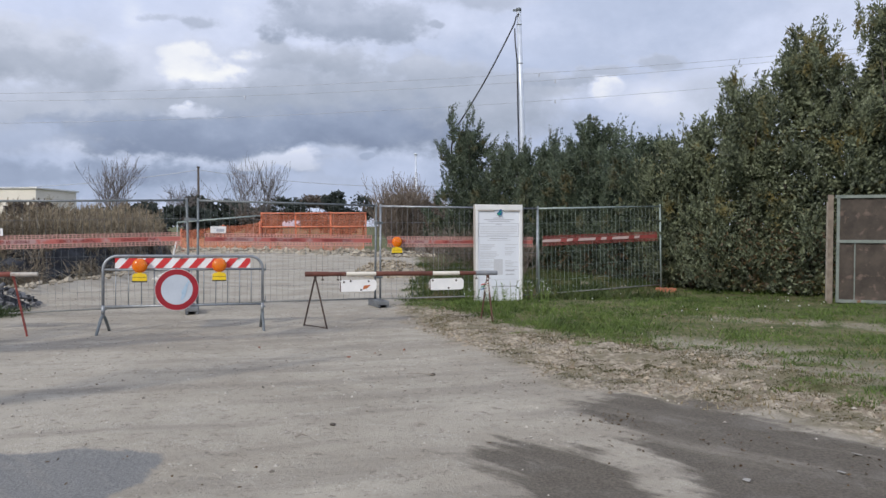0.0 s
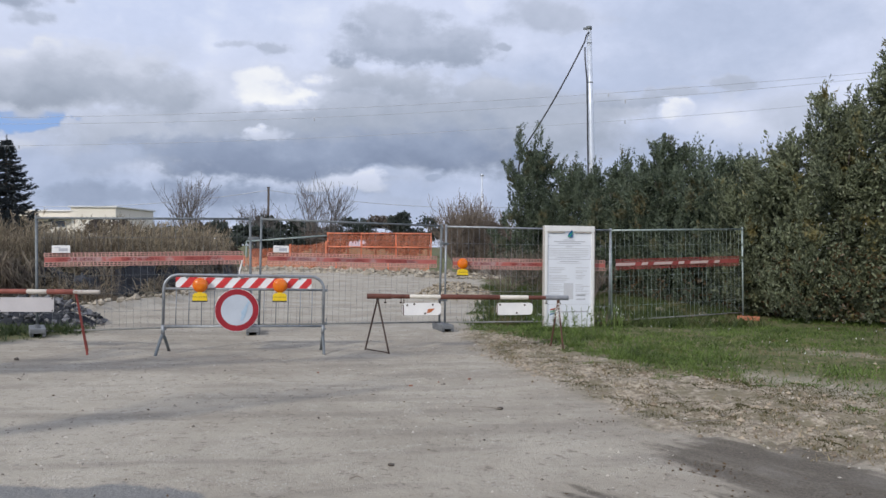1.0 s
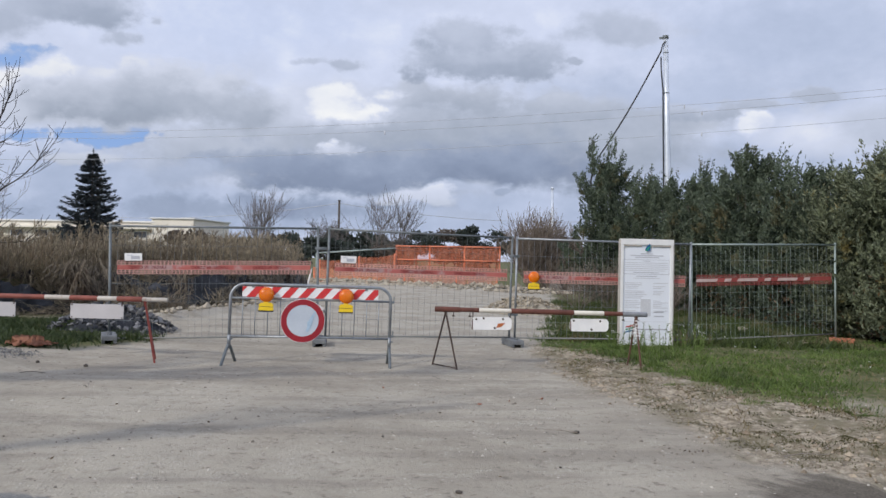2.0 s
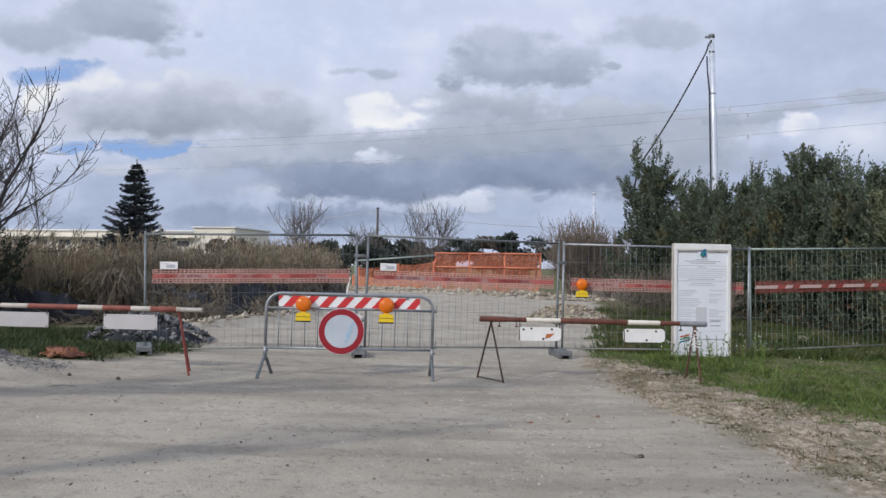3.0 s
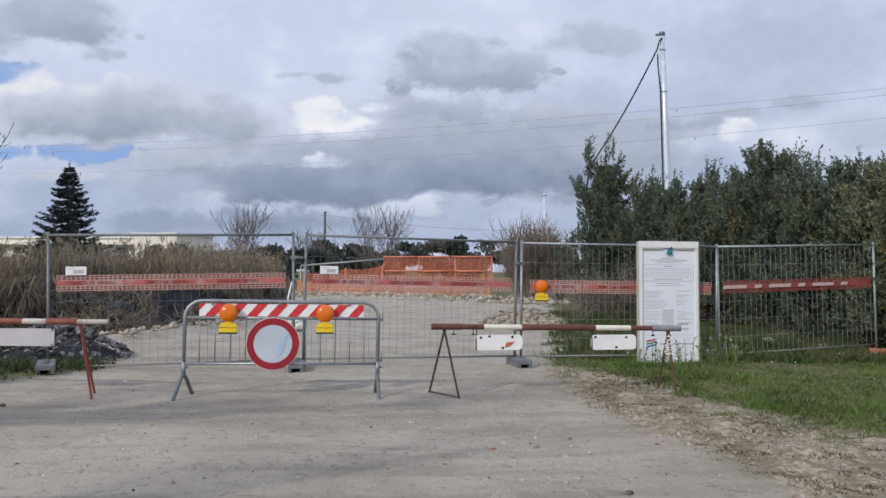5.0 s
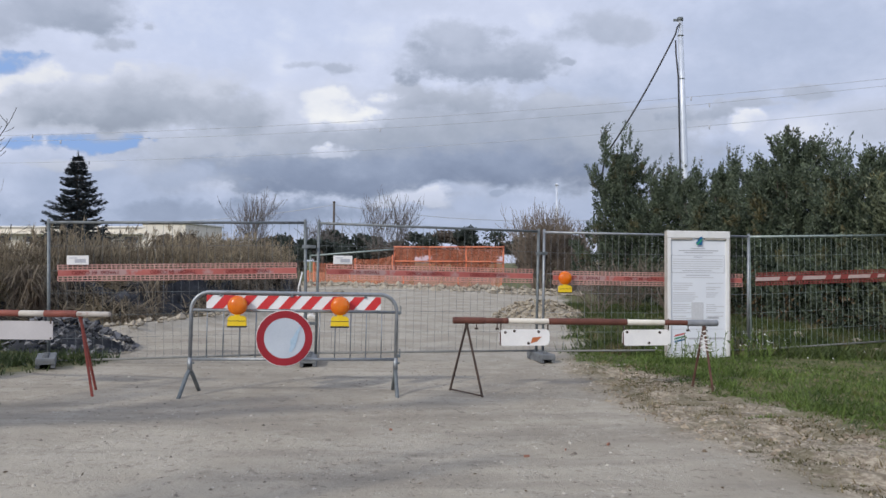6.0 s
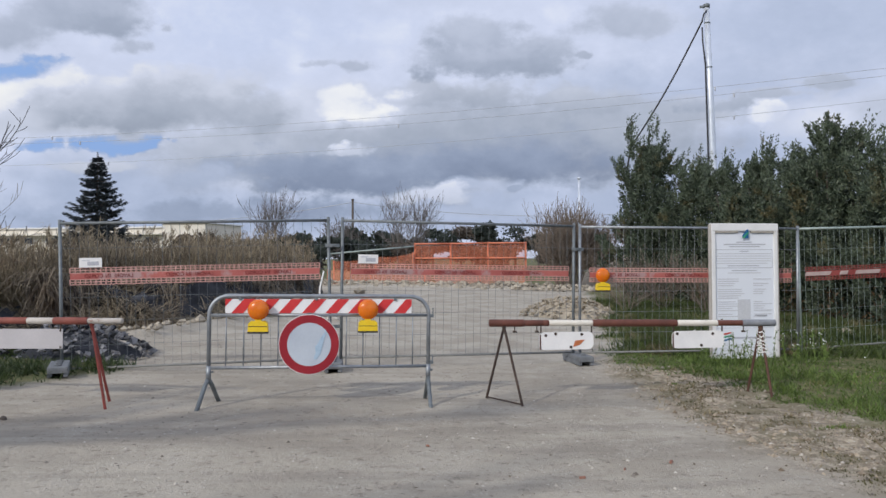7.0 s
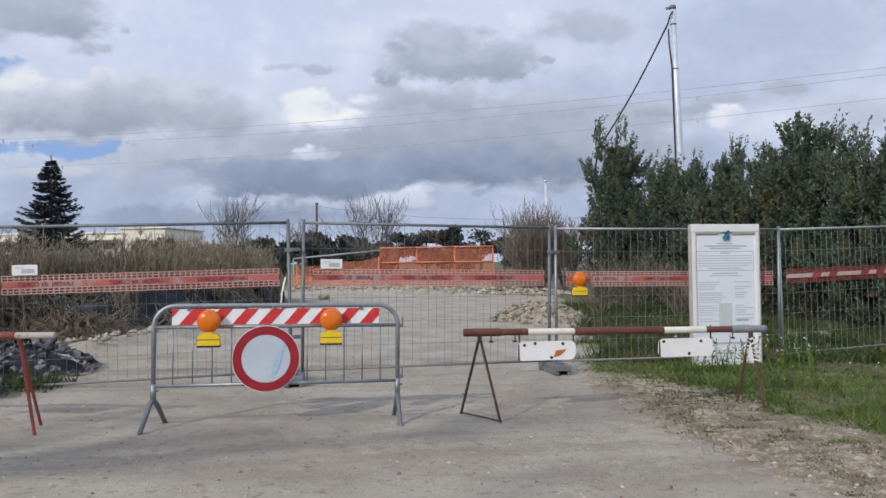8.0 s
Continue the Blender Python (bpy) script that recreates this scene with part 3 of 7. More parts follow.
def covers(x, y):
    """How much grass, asphalt and broken stone lies at a place."""
    rough = fbm(x, y, 0.9, 4, 3) - 0.5
    fine = fbm(x, y, 4.0, 3, 9) - 0.5
    edge = np.interp(y, EDGE_Y, EDGE_X)
    d = x - edge + rough * 1.0 + fine * 0.5
    grass = ramp01(d, -0.1, 0.45)
    bare = ramp01(np.abs(y - 11.1 + (x - 6.6) * 0.5 + rough * 1.6), 0.60, 0.05) * ramp01(x, 4.6, 5.4) * ramp01(x, 11, 8)
    grass = grass * (1 - 0.9 * bare * ramp01(fine + 0.6 * rough, -0.16, 0.06))
    gap = ramp01(fbm(x, y, 1.3, 4, 63), 0.44, 0.56) * ramp01(d, -0.2, 0.2) * ramp01(d, 2.3, 0.9) * ramp01(y, 11.2, 9.6) * (0.3 + 0.7 * ramp01(y, 6.5, 7.4))
    grass = grass * (1 - 0.72 * gap)
    rim = np.interp(y, RIM_Y, RIM_X)
    stone = ramp01(x - rim + rough * 0.6 + fine * 0.4, -0.25, 0.30) * ramp01(y, 4.4, 5.2) * ramp01(y, 15.5, 13.5) * (1 - 0.7 * ramp01(x - edge, 0.0, 0.8))
    stone = np.maximum(stone, 0.9 * bare * ramp01(fine, -0.2, 0.0))
    grass = np.maximum(grass, ramp01(inside(LEFT_GRASS, x, y) + rough * 0.6, -0.1, 0.3))
    grass = np.maximum(grass, ramp01(inside(REED_BED, x, y) + rough * 0.6, -0.5, 0.1))
    far = ramp01(y, 44.5, 47.0) + ramp01(x, 11, 16) + ramp01(-x, 15, 22) * ramp01(y, 6, 12)
    grass = np.clip(np.maximum(grass, far), 0, 1)
    tar = np.zeros_like(grass)
    for poly, wear, soft in zip(ASPHALT, (0.10, 0.24, 0.20), (0.10, 0.34, 0.26)):
        tar = np.maximum(tar, ramp01(inside(poly, x, y) + (rough + fine) * wear, -soft, soft))
    return grass, tar * (1 - grass), stone


def height(x, y):
    x, y = np.asarray(x, float), np.asarray(y, float)
    z = flat_height(x, y) + (fbm(x, y, 0.35, 3, 5) - 0.5) * 0.05
    near = ramp01(np.hypot(x, y), 70, 40)
    z = z + near * (fbm(x, y, 2.6, 4, 21) - 0.5) * 0.03
    grass, tar, stone = covers(x, y)
    z = z + near * (stone * (fbm(x, y, 5.0, 3, 31) - 0.5) * 0.11 + grass * 0.02) - tar * 0.008
    # the stony shoulder beside the reeds, the gravel ridge before the orange mesh, and the loose heap at the verge
    shoulder = np.interp(y, [14, 15.5, 18, 21, 28], [-8.4, -8.1, -7.7, -7.9, -8.3])
    z = z + 0.16 * np.exp(-((x - shoulder) / 0.35) ** 2) * ramp01(y, 14.5, 15.5) * ramp01(y, 32, 26)
    z = z + 0.22 * np.exp(-((y - 39.5 + 0.1 * x) / 1.0) ** 2) * ramp01(x, -15, -13) * ramp01(x, 1.5, -1) * (0.6 + 0.8 * fbm(x, y, 0.8, 3, 41))
    z = z + 0.40 * np.exp(-(((x + 7.6) / 0.9) ** 2 + ((y - 9.0) / 0.7) ** 2)) * (0.7 + 0.6 * fbm(x, y, 1.8, 3, 43))
    z = z + 0.75 * ramp01(inside(REED_BED, x, y), 0.5, 1.2) * ramp01(x, -40, -25)
    return z


def ground_material():
    mat = bpy.data.materials.new("dirt_and_verge")
    mat.use_nodes = True
    nt = mat.node_tree
    link = nt.links.new
    bsdf = nt.nodes["Principled BSDF"]
    coord = nt.nodes.new("ShaderNodeTexCoord").outputs["Object"]

    def noise(scale, detail, rough=0.6, stretch=None):
        n = nt.nodes.new("ShaderNodeTexNoise")
        n.inputs["Scale"].default_value, n.inputs["Detail"].default_value, n.inputs["Roughness"].default_value = scale, detail, rough
        source = coord
        if stretch:
            mp = nt.nodes.new("ShaderNodeMapping")
            mp.vector_type = "TEXTURE"
            mp.inputs["Rotation"].default_value, mp.inputs["Scale"].default_value = (0, 0, radians(stretch[0])), stretch[1]
            link(coord, mp.inputs["Vector"])
            source = mp.outputs[0]
        link(source, n.inputs["Vector"])
        return n.outputs[0]

    def m(op, a, b=0.0, c=0.0):
        n = nt.nodes.new("ShaderNodeMath")
        n.operation = op
        for i, v in enumerate((a, b, c)):
            if isinstance(v, (int, float)):
                n.inputs[i].default_value = v
            else:
                link(v, n.inputs[i])
        return n.outputs[0]

    def mix(fac, a, b):
        n = nt.nodes.new("ShaderNodeMix")
        n.data_type = "RGBA"
        for i, v in ((0, fac), (6, a), (7, b)):
            if isinstance(v, tuple):
                n.inputs[i].default_value = (*v, 1)
            elif isinstance(v, float):
                n.inputs[i].default_value = v
            else:
                link(v, n.inputs[i])
        return n.outputs[2]

    def step(value, a, b):
        n = nt.nodes.new("ShaderNodeMapRange")
        n.interpolation_type = "SMOOTHSTEP"
        link(value, n.inputs[0])
        n.inputs[1].default_value, n.inputs[2].default_value = a, b
        return n.outputs[0]

    attr = nt.nodes.new("ShaderNodeAttribute")
    attr.attribute_name = "cover"
    split = nt.nodes.new("ShaderNodeSeparateColor")
    link(attr.outputs["Color"], split.inputs[0])
    grass, tar, stone = split.outputs
    spread = attr.outputs["Alpha"]
    broad, mid, grain = noise(0.45, 5), noise(2.2, 6, 0.65), noise(38.0, 5, 0.7)
    track = noise(0.9, 4, 0.55, (14, (3.3, 0.42, 1)))
    grit = noise(120.0, 4, 0.75)
    pock = noise(11.0, 6, 0.75)
    dirt = mix(step(broad, 0.35, 0.65), (0.345, 0.308, 0.250), (0.445, 0.405, 0.335))
    dirt = mix(m("MULTIPLY", step(track, 0.48, 0.64), 0.60), dirt, (0.262, 0.235, 0.195))
    dirt = mix(m("MULTIPLY", step(mid, 0.50, 0.70), 0.45), dirt, (0.485, 0.445, 0.375))
    dirt = mix(m("MULTIPLY", step(noise(5.0, 6, 0.72), 0.53, 0.66), 0.40), dirt, (0.265, 0.232, 0.185))
    dirt = mix(m("MULTIPLY", step(pock, 0.56, 0.64), 0.70), dirt, (0.185, 0.16, 0.13))
    dirt = mix(m("MULTIPLY", step(grain, 0.52, 0.74), 0.40), dirt, (0.21, 0.185, 0.15))
    dirt = mix(m("MULTIPLY", step(grit, 0.56, 0.72), 0.25), dirt, (0.56, 0.52, 0.45))
    gravel = mix(step(noise(1.1, 6, 0.7), 0.38, 0.62), (0.34, 0.305, 0.25), (0.46, 0.425, 0.36))
    gravel = mix(m("MULTIPLY", step(grain, 0.50, 0.72), 0.4), gravel, (0.27, 0.24, 0.19))
    dirt = mix(m("MULTIPLY", spread, 0.85), dirt, gravel)
    chip = nt.nodes.new("ShaderNodeTexVoronoi")
    chip.inputs["Scale"].default_value = 30.0
    link(coord, chip.inputs["Vector"])
    chips = m("MULTIPLY", step(chip.outputs["Distance"], 0.28, 0.16), step(mid, 0.50, 0.60))
    dirt = mix(m("MULTIPLY", chips, 0.5), dirt, (0.58, 0.55, 0.49))
    rubble = mix(step(noise(14.0, 5, 0.7), 0.40, 0.62), (0.22, 0.175, 0.125), (0.49, 0.425, 0.325))
    rubble = mix(m("MULTIPLY", step(noise(3.2, 6, 0.75), 0.50, 0.60), 0.75), rubble, (0.21, 0.175, 0.115))
    rubble = mix(m("MULTIPLY", step(noise(1.7, 6, 0.72), 0.47, 0.57), 0.72), rubble, (0.140, 0.122, 0.064))
    dirt = mix(m("MULTIPLY", stone, 0.85), dirt, rubble)
    tarry = mix(step(noise(55.0, 4, 0.7), 0.3, 0.7), (0.080, 0.068, 0.054), (0.165, 0.145, 0.117))
    tarry = mix(m("MULTIPLY", step(mid, 0.48, 0.70), 0.40), tarry, (0.24, 0.22, 0.195))
    place = nt.nodes.new("ShaderNodeSeparateXYZ")
    link(coord, place.inputs[0])
    apron = mix(step(noise(70.0, 4, 0.7), 0.3, 0.7), (0.150, 0.152, 0.150), (0.262, 0.262, 0.256))
    tarry = mix(step(place.outputs[0], -0.4, -0.8), tarry, apron)
    # the worn rims break up into streaks that follow the wheels
    streak = noise(2.0, 6, 0.62, (-46, (2.6, 0.30, 1)))
    field = m("MULTIPLY_ADD", m("SUBTRACT", streak, 0.5), 1.5, m("MULTIPLY_ADD", m("SUBTRACT", pock, 0.5), 0.5, tar))
    tar = m("MULTIPLY", step(field, 0.32, 0.80), m("GREATER_THAN", tar, 0.02))
    film = m("MULTIPLY", step(noise(1.3, 6, 0.65, (-46, (3.0, 0.5, 1))), 0.48, 0.72), 0.38)
    dirt = mix(m("MULTIPLY", tar, m("SUBTRACT", 0.95, film)), dirt, tarry)
    turf = mix(step(mid, 0.35, 0.65), (0.068, 0.088, 0.028), (0.145, 0.140, 0.064))
    turf = mix(m("MULTIPLY", step(noise(9.0, 5, 0.7), 0.48, 0.66), 0.7), turf, (0.235, 0.195, 0.120))
    colour = mix(grass, dirt, turf)
    link(colour, bsdf.inputs["Base Color"])
    bsdf.inputs["Roughness"].default_value = 0.95
    bsdf.inputs["Specular IOR Level"].default_value = 0.25
    relief = nt.nodes.new("ShaderNodeBump")
    relief.inputs["Strength"].default_value, relief.inputs["Distance"].default_value = 0.8, 0.03
    link(m("ADD", m("MULTIPLY", m("SUBTRACT", grain, m("MULTIPLY", pock, 1.6)), 0.5), m("ADD", m("MULTIPLY", mid, 0.8), m("MULTIPLY", chips, 0.4))), relief.inputs["Height"])
    link(relief.outputs[0], bsdf.inputs["Normal"])
    return mat


def axis(low, high, fine, far_low, far_high, growth=1.16):
    mid = list(np.arange(low, high, fine))
    up, step = [mid[-1]], fine
    while up[-1] < far_high:
        step *= growth
        up.append(up[-1] + step)
    down, step = [mid[0]], fine
    while down[-1] > far_low:
        step *= growth
        down.append(down[-1] - step)
    return np.array(down[:0:-1] + mid + up[1:])


def build_ground():
    xs, ys = axis(-9.0, 8.0, 0.07, -1800, 1800), axis(3.6, 17.0, 0.07, -600, 2600, 1.10)
    gx, gy = np.meshgrid(xs, ys)
    z = height(gx, gy)
    nx, ny = len(xs), len(ys)
    me = bpy.data.meshes.new("ground")
    me.vertices.add(nx * ny)
    me.vertices.foreach_set("co", np.stack([gx, gy, z], -1).astype(np.float32).ravel())
    i = (np.arange(ny - 1)[:, None] * nx + np.arange(nx - 1)[None]).ravel()
    quads = np.stack([i, i + 1, i + nx + 1, i + nx], -1).astype(np.int32)
    me.loops.add(quads.size)
    me.loops.foreach_set("vertex_index", quads.ravel())
    me.polygons.add(len(quads))
    me.polygons.foreach_set("loop_start", np.arange(0, quads.size, 4, dtype=np.int32))
    me.update(calc_edges=True)
    me.shade_smooth()
    grass, tar, stone = covers(gx, gy)
    layer = me.color_attributes.new("cover", "FLOAT_COLOR", "POINT")
    layer.data.foreach_set("color", np.stack([grass, tar, stone, ramp01(gy + 0.35 * gx, 12.6, 14.6) * ramp01(-gx, 9.5, 8.0)], -1).astype(np.float32).ravel())
    return tagged(part("ground", me, ground_material()), "pale compacted dirt yard with tyre marks, grass verge and worn asphalt", "ground", kind="structure")


build_ground()


def on_ground(x, y):
    return float(height(np.array([x]), np.array([y]))[0])


# ---- site fence ----
PANELS = [((-6.91, 11.93), (-3.77, 13.02), 1.90, 1.955), ((-3.66, 13.10), (-0.62, 14.53), 1.955, 1.905), ((-0.52, 14.575), (2.74, 15.63), 1.895, 1.875), ((2.80, 15.66), (5.88, 17.14), 1.875, 1.965)]


def panel_pose(k):
    (ax, ay), (bx, by), za, zb = PANELS[k]
    length = math.hypot(bx - ax, by - ay)
    base = za - 1.96
    lean = math.atan2(zb - za, length)
    return Matrix.Translation((ax, ay, base)) @ Matrix.Rotation(math.atan2(by - ay, bx - ax), 4, "Z") @ Matrix.Rotation(-lean, 4, "Y"), length


def fence_panel(k, frame_mat, wire_mat):
    at, length = panel_pose(k)
    label = "galvanised steel mesh site fence panel standing in a block foot" if k < 3 else "greenish galvanised mesh fence panel in front of the hedge"
    panel = thing("mesh_fence", at, label, "fence", "site fence panels")
    upright = mesh_from("post", *tube([[((0, 0, 0.0), 0.021), ((0, 0, 2.0), 0.021)]], 10), smooth=True)
    for x in (0.0, length):
        part("post", upright, frame_mat, panel, at=Matrix.Translation((x, 0, 0)))
    rail = mesh_from("rail", *tube([[((0, 0, 0), 0.019), ((length, 0, 0), 0.019)]], 10), smooth=True)
    part("top_rail", rail, frame_mat, panel, at=Matrix.Translation((0, 0, 1.955)))
    low_rail = mesh_from("bottom_rail", *tube([[((0, 0, 0), 0.015), ((length, 0, 0), 0.015)]], 10), smooth=True)
    part("bottom_rail", low_rail, GALV_DULL, panel, "dusty bottom rail", Matrix.Translation((0, 0, 0.13)))
    wire = mesh_from("wire", *tube([[((0, 0, 0.13), 0.0020), ((0, 0.0, 1.0), 0.0020), ((0, 0.0, 1.955), 0.0020)]], 5))
    count = int(length / 0.108)
    for i in range(1, count):
        part("wire", wire, wire_mat, panel, at=Matrix.Translation((length * i / count + random.uniform(-0.006, 0.006), 0, 0)))
    cross = mesh_from("cross_wire", *tube([[((0, 0.004, 0), 0.0021), ((length, 0.004, 0), 0.0021)]], 5))
    for z in (0.42, 0.72, 1.02, 1.32, 1.64):
        part("cross_wire", cross, wire_mat, panel, at=Matrix.Translation((0, 0, z)))
    return panel


def fence_coupler(panel, x, z):
    clamp = part("clamp", boxed((x + 0.05, -0.024, z), (0.19, 0.008, 0.045), 0.003), GALV_DARK, panel, "steel clamp joining two posts")
    part("bolt", boxed((x + 0.05, -0.035, z), (0.022, 0.02, 0.022), 0.004), GALV_DARK, clamp)


for k in range(4):
    made = fence_panel(k, (GALV_DARK, GALV_DARK, GALV, GALV_GREEN)[k], (GALV_DARK, GALV_DARK, GALV, GALV_GREEN)[k])
    for z in (0.55, 1.62) if k < 2 else ():
        fence_coupler(made, panel_pose(k)[1], z)


def block_foot(x, y, yaw, mat, label, scale=1.0):
    z = on_ground(x, y) + 0.004
    foot = thing("ballast_block", pose(x, y, z, 0, 0, yaw) @ Matrix.Scale(scale, 4), label, "ballast block", "fence ballast blocks")
    bm = bmesh.new()
    # a low moulded block: two skids, a deck above them and raised sockets
    for dx in (-0.085, 0.085):
        box(bm, (dx, 0, 0.035), (0.05, 0.62, 0.07), 0.008)
    box(bm, (0, 0, 0.098), (0.22, 0.66, 0.055), 0.014)
    for dy in (-0.305, 0.305):
        box(bm, (0, dy, 0.065), (0.22, 0.045, 0.03), 0.006)
    part("block", bm, mat, foot)
    for dy in (-0.2, 0.0, 0.2):
        bm = ring(0, 0, 0.024, 0.04, 0, 0.02, 16)
        part("socket", bm, mat, foot, at=pose(0, dy, 0.122, 90))
    return foot


block_foot(-6.72, 11.62, 34, DARK_BLOCK, "dark grey moulded fence foot on the grass edge")
block_foot(-3.72, 13.0, 16, DARK_BLOCK, "dark grey moulded fence foot on the dirt")
block_foot(-0.55, 14.47, 22, DARK_BLOCK, "dark grey moulded fence foot on the dirt")
block_foot(5.95, 17.0, 70, ORANGE_BLOCK, "faded orange fence foot half sunk in the grass", 0.7)


def warning_net(k, x0, x1, za, zb, tall, mats, words=True, label=""):
    """A perforated plastic band tied to a fence panel: two rows of slots either side of a printed strip."""
    at, length = panel_pose(k)
    base = PANELS[k][2] - 1.96
    lean = (PANELS[k][3] - PANELS[k][2]) / length
    tilt = math.atan2(zb - za, x1 - x0) - math.atan(lean)
    m = at @ Matrix.Translation((x0, -0.028, za - base - lean * x0)) @ Matrix.Rotation(-tilt, 4, "Y")
    net = thing("warning_net", m, label or "bleached red plastic warning band tied to the fence mesh", "warning band", "warning bands on the fence")
    long = x1 - x0
    strip, fringe, dark = mats
    wave = lambda x: 0.006 * math.sin(x * 3.1 + k) + 0.004 * math.sin(x * 7.7)
    n = int(long / 0.06)

    def sheet(zlow, zhigh, bm):
        verts = [(bm.verts.new((long * i / n, wave(long * i / n), zlow)), bm.verts.new((long * i / n, wave(long * i / n), zhigh))) for i in range(n + 1)]
        for (a, b), (c, d) in zip(verts, verts[1:]):
            bm.faces.new((a, c, d, b))
        return bm

    part("strip", sheet(tall * 0.33, tall * 0.67, bmesh.new()), strip, net)
    for name, zs in (("upper_mesh", (0.985, 0.84, 0.69)), ("lower_mesh", (0.31, 0.16, 0.015))):
        bm = bmesh.new()
        for z in zs:
            sheet(tall * z - 0.0055, tall * z + 0.0055, bm)
        z0, z1 = tall * min(zs), tall * max(zs)
        for i in range(n * 1 + 1):
            x = long * i / n
            vs = [bm.verts.new(c) for c in ((x - 0.007, wave(x) - 0.001, z0), (x + 0.007, wave(x) - 0.001, z0), (x + 0.007, wave(x) - 0.001, z1), (x - 0.007, wave(x) - 0.001, z1))]
            bm.faces.new(vs)
        part(name, bm, fringe, net, "perforated plastic mesh")
    if words:
        x = 0.45
        while x < long - 0.3:
            for word, dx in (("LAVORI", 0.19), ("IN", 0.0), ("CORSO", -0.17)):
                lettering("printed_word", word, 0.066, dark, net, Matrix.Translation((x + dx, wave(x + dx) - 0.008, tall * 0.5)) @ Matrix.Rotation(radians(180), 4, "Z") @ Matrix.Rotation(radians(90), 4, "X"), "dark red printed word seen from behind")
            x += 0.98
    else:
        x, wide = 0.22, True
        while x < long - 0.2:
            half = 0.25 if wide else 0.09
            if x + half > long:
                break
            part("white_bar", prism([(x - half, tall * 0.35), (x + half - 0.03, tall * 0.35), (x + half, tall * 0.64), (x - half + 0.03, tall * 0.64)], wave(x) - 0.012, wave(x) - 0.010), NET_WHITE, net, "worn white print")
            x += 0.47
            wide = not wide
    return net


warning_net(0, 0.12, 3.20, 1.12, 1.175, 0.215, (NET_RED, NET_PALE, NET_DARK))
warning_net(1, 0.12, 3.26, 1.165, 1.11, 0.21, (NET_RED, NET_PALE, NET_DARK))
warning_net(2, 0.14, 3.30, 1.09, 1.06, 0.205, (NET_RED, NET_PALE, NET_DARK))
warning_net(3, 0.10, 3.29, 1.085, 1.17, 0.20, (NET_DEEP, NET_DEEP, NET_DARK), words=False, label="dark red plastic warning band with white bars on the fence")


def name_plate(k, x0, x1, z0, z1):
    at, _ = panel_pose(k)
    base = PANELS[k][2] - 1.96
    plate = thing("small_sign", at @ Matrix.Translation((x0, -0.032, z0 - base)), "small white plate with a grey printed mark on the fence mesh", "sign", "small signs on the fence")
    w, h = x1 - x0, z1 - z0
    part("panel", boxed((w / 2, 0, h / 2), (w, 0.012, h), 0.004), PLATE_WHITE, plate)
    part("printed_mark", boxed((w * 0.62, -0.0075, h * 0.42), (w * 0.5, 0.003, h * 0.4)), INK, plate, "grey printed block")
    part("printed_line", boxed((w * 0.3, -0.0075, h * 0.74), (w * 0.35, 0.003, h * 0.12)), INK_PALE, plate)


name_plate(0, 0.23, 0.50, 1.335, 1.455)
name_plate(1, 0.21, 0.48, 1.38, 1.50)

# ---- warning lamps ----


def warning_lamp(at, label, size=1.0):
    """A flat round amber lens over a yellow battery box."""
    lamp = thing("warning_lamp", at @ Matrix.Scale(size, 4), label, "warning lamp", "amber warning lamps")
    rows = [(0.0, -0.060), (0.045, -0.058), (0.078, -0.048), (0.096, -0.030), (0.100, -0.012), (0.100, 0.012), (0.096, 0.030), (0.078, 0.048), (0.045, 0.058), (0.0, 0.060)]
    n = 28
    verts, faces = [(0, rows[0][1], 0), (0, rows[-1][1], 0)], []
    for r, y in rows[1:-1]:
        verts += [(r * math.cos(2 * math.pi * k / n), y, r * math.sin(2 * math.pi * k / n)) for k in range(n)]
    for k in range(n):
        faces.append((0, 2 + k, 2 + (k + 1) % n))
        for i in range(len(rows) - 3):
            a, b = 2 + i * n + k, 2 + i * n + (k + 1) % n
            faces.append((a, a + n, b + n, b))
        last = 2 + (len(rows) - 3) * n
        faces.append((1, last + (k + 1) % n, last + k))
    part("lens", mesh_from("lens", verts, faces, True), AMBER, lamp, "round amber plastic lens")
    part("lens_rim", ring(0, 0, 0.094, 0.104, -0.010, 0.010, 28), AMBER, lamp)
    part("neck", boxed((0, 0, -0.105), (0.06, 0.05, 0.03), 0.008), YELLOW, lamp)
    part("battery_box", prism([(-0.098, -0.215), (0.098, -0.215), (0.094, -0.135), (0.070, -0.112), (-0.070, -0.112), (-0.094, -0.135)], -0.045, 0.045), YELLOW, lamp, "yellow plastic battery box")
    part("seam", boxed((0, -0.047, -0.163), (0.19, 0.004, 0.005)), DARK_IRON, lamp)
    part("base_strip", boxed((0, 0, -0.224), (0.20, 0.095, 0.018), 0.004), BLACK, lamp, "black base strip")
    part("bracket", boxed((0.0, 0.055, -0.16), (0.03, 0.03, 0.09), 0.004), GALV_DARK, lamp)
    return lamp


# ---- crowd barrier with stripes, lamps and the round sign ----
BARRIER = Matrix.Translation((-4.19, 10.45, -0.022)) @ Matrix.Rotation(radians(18.0), 4, "Z") @ Matrix.Rotation(radians(0.8), 4, "Y")
BW = 2.20


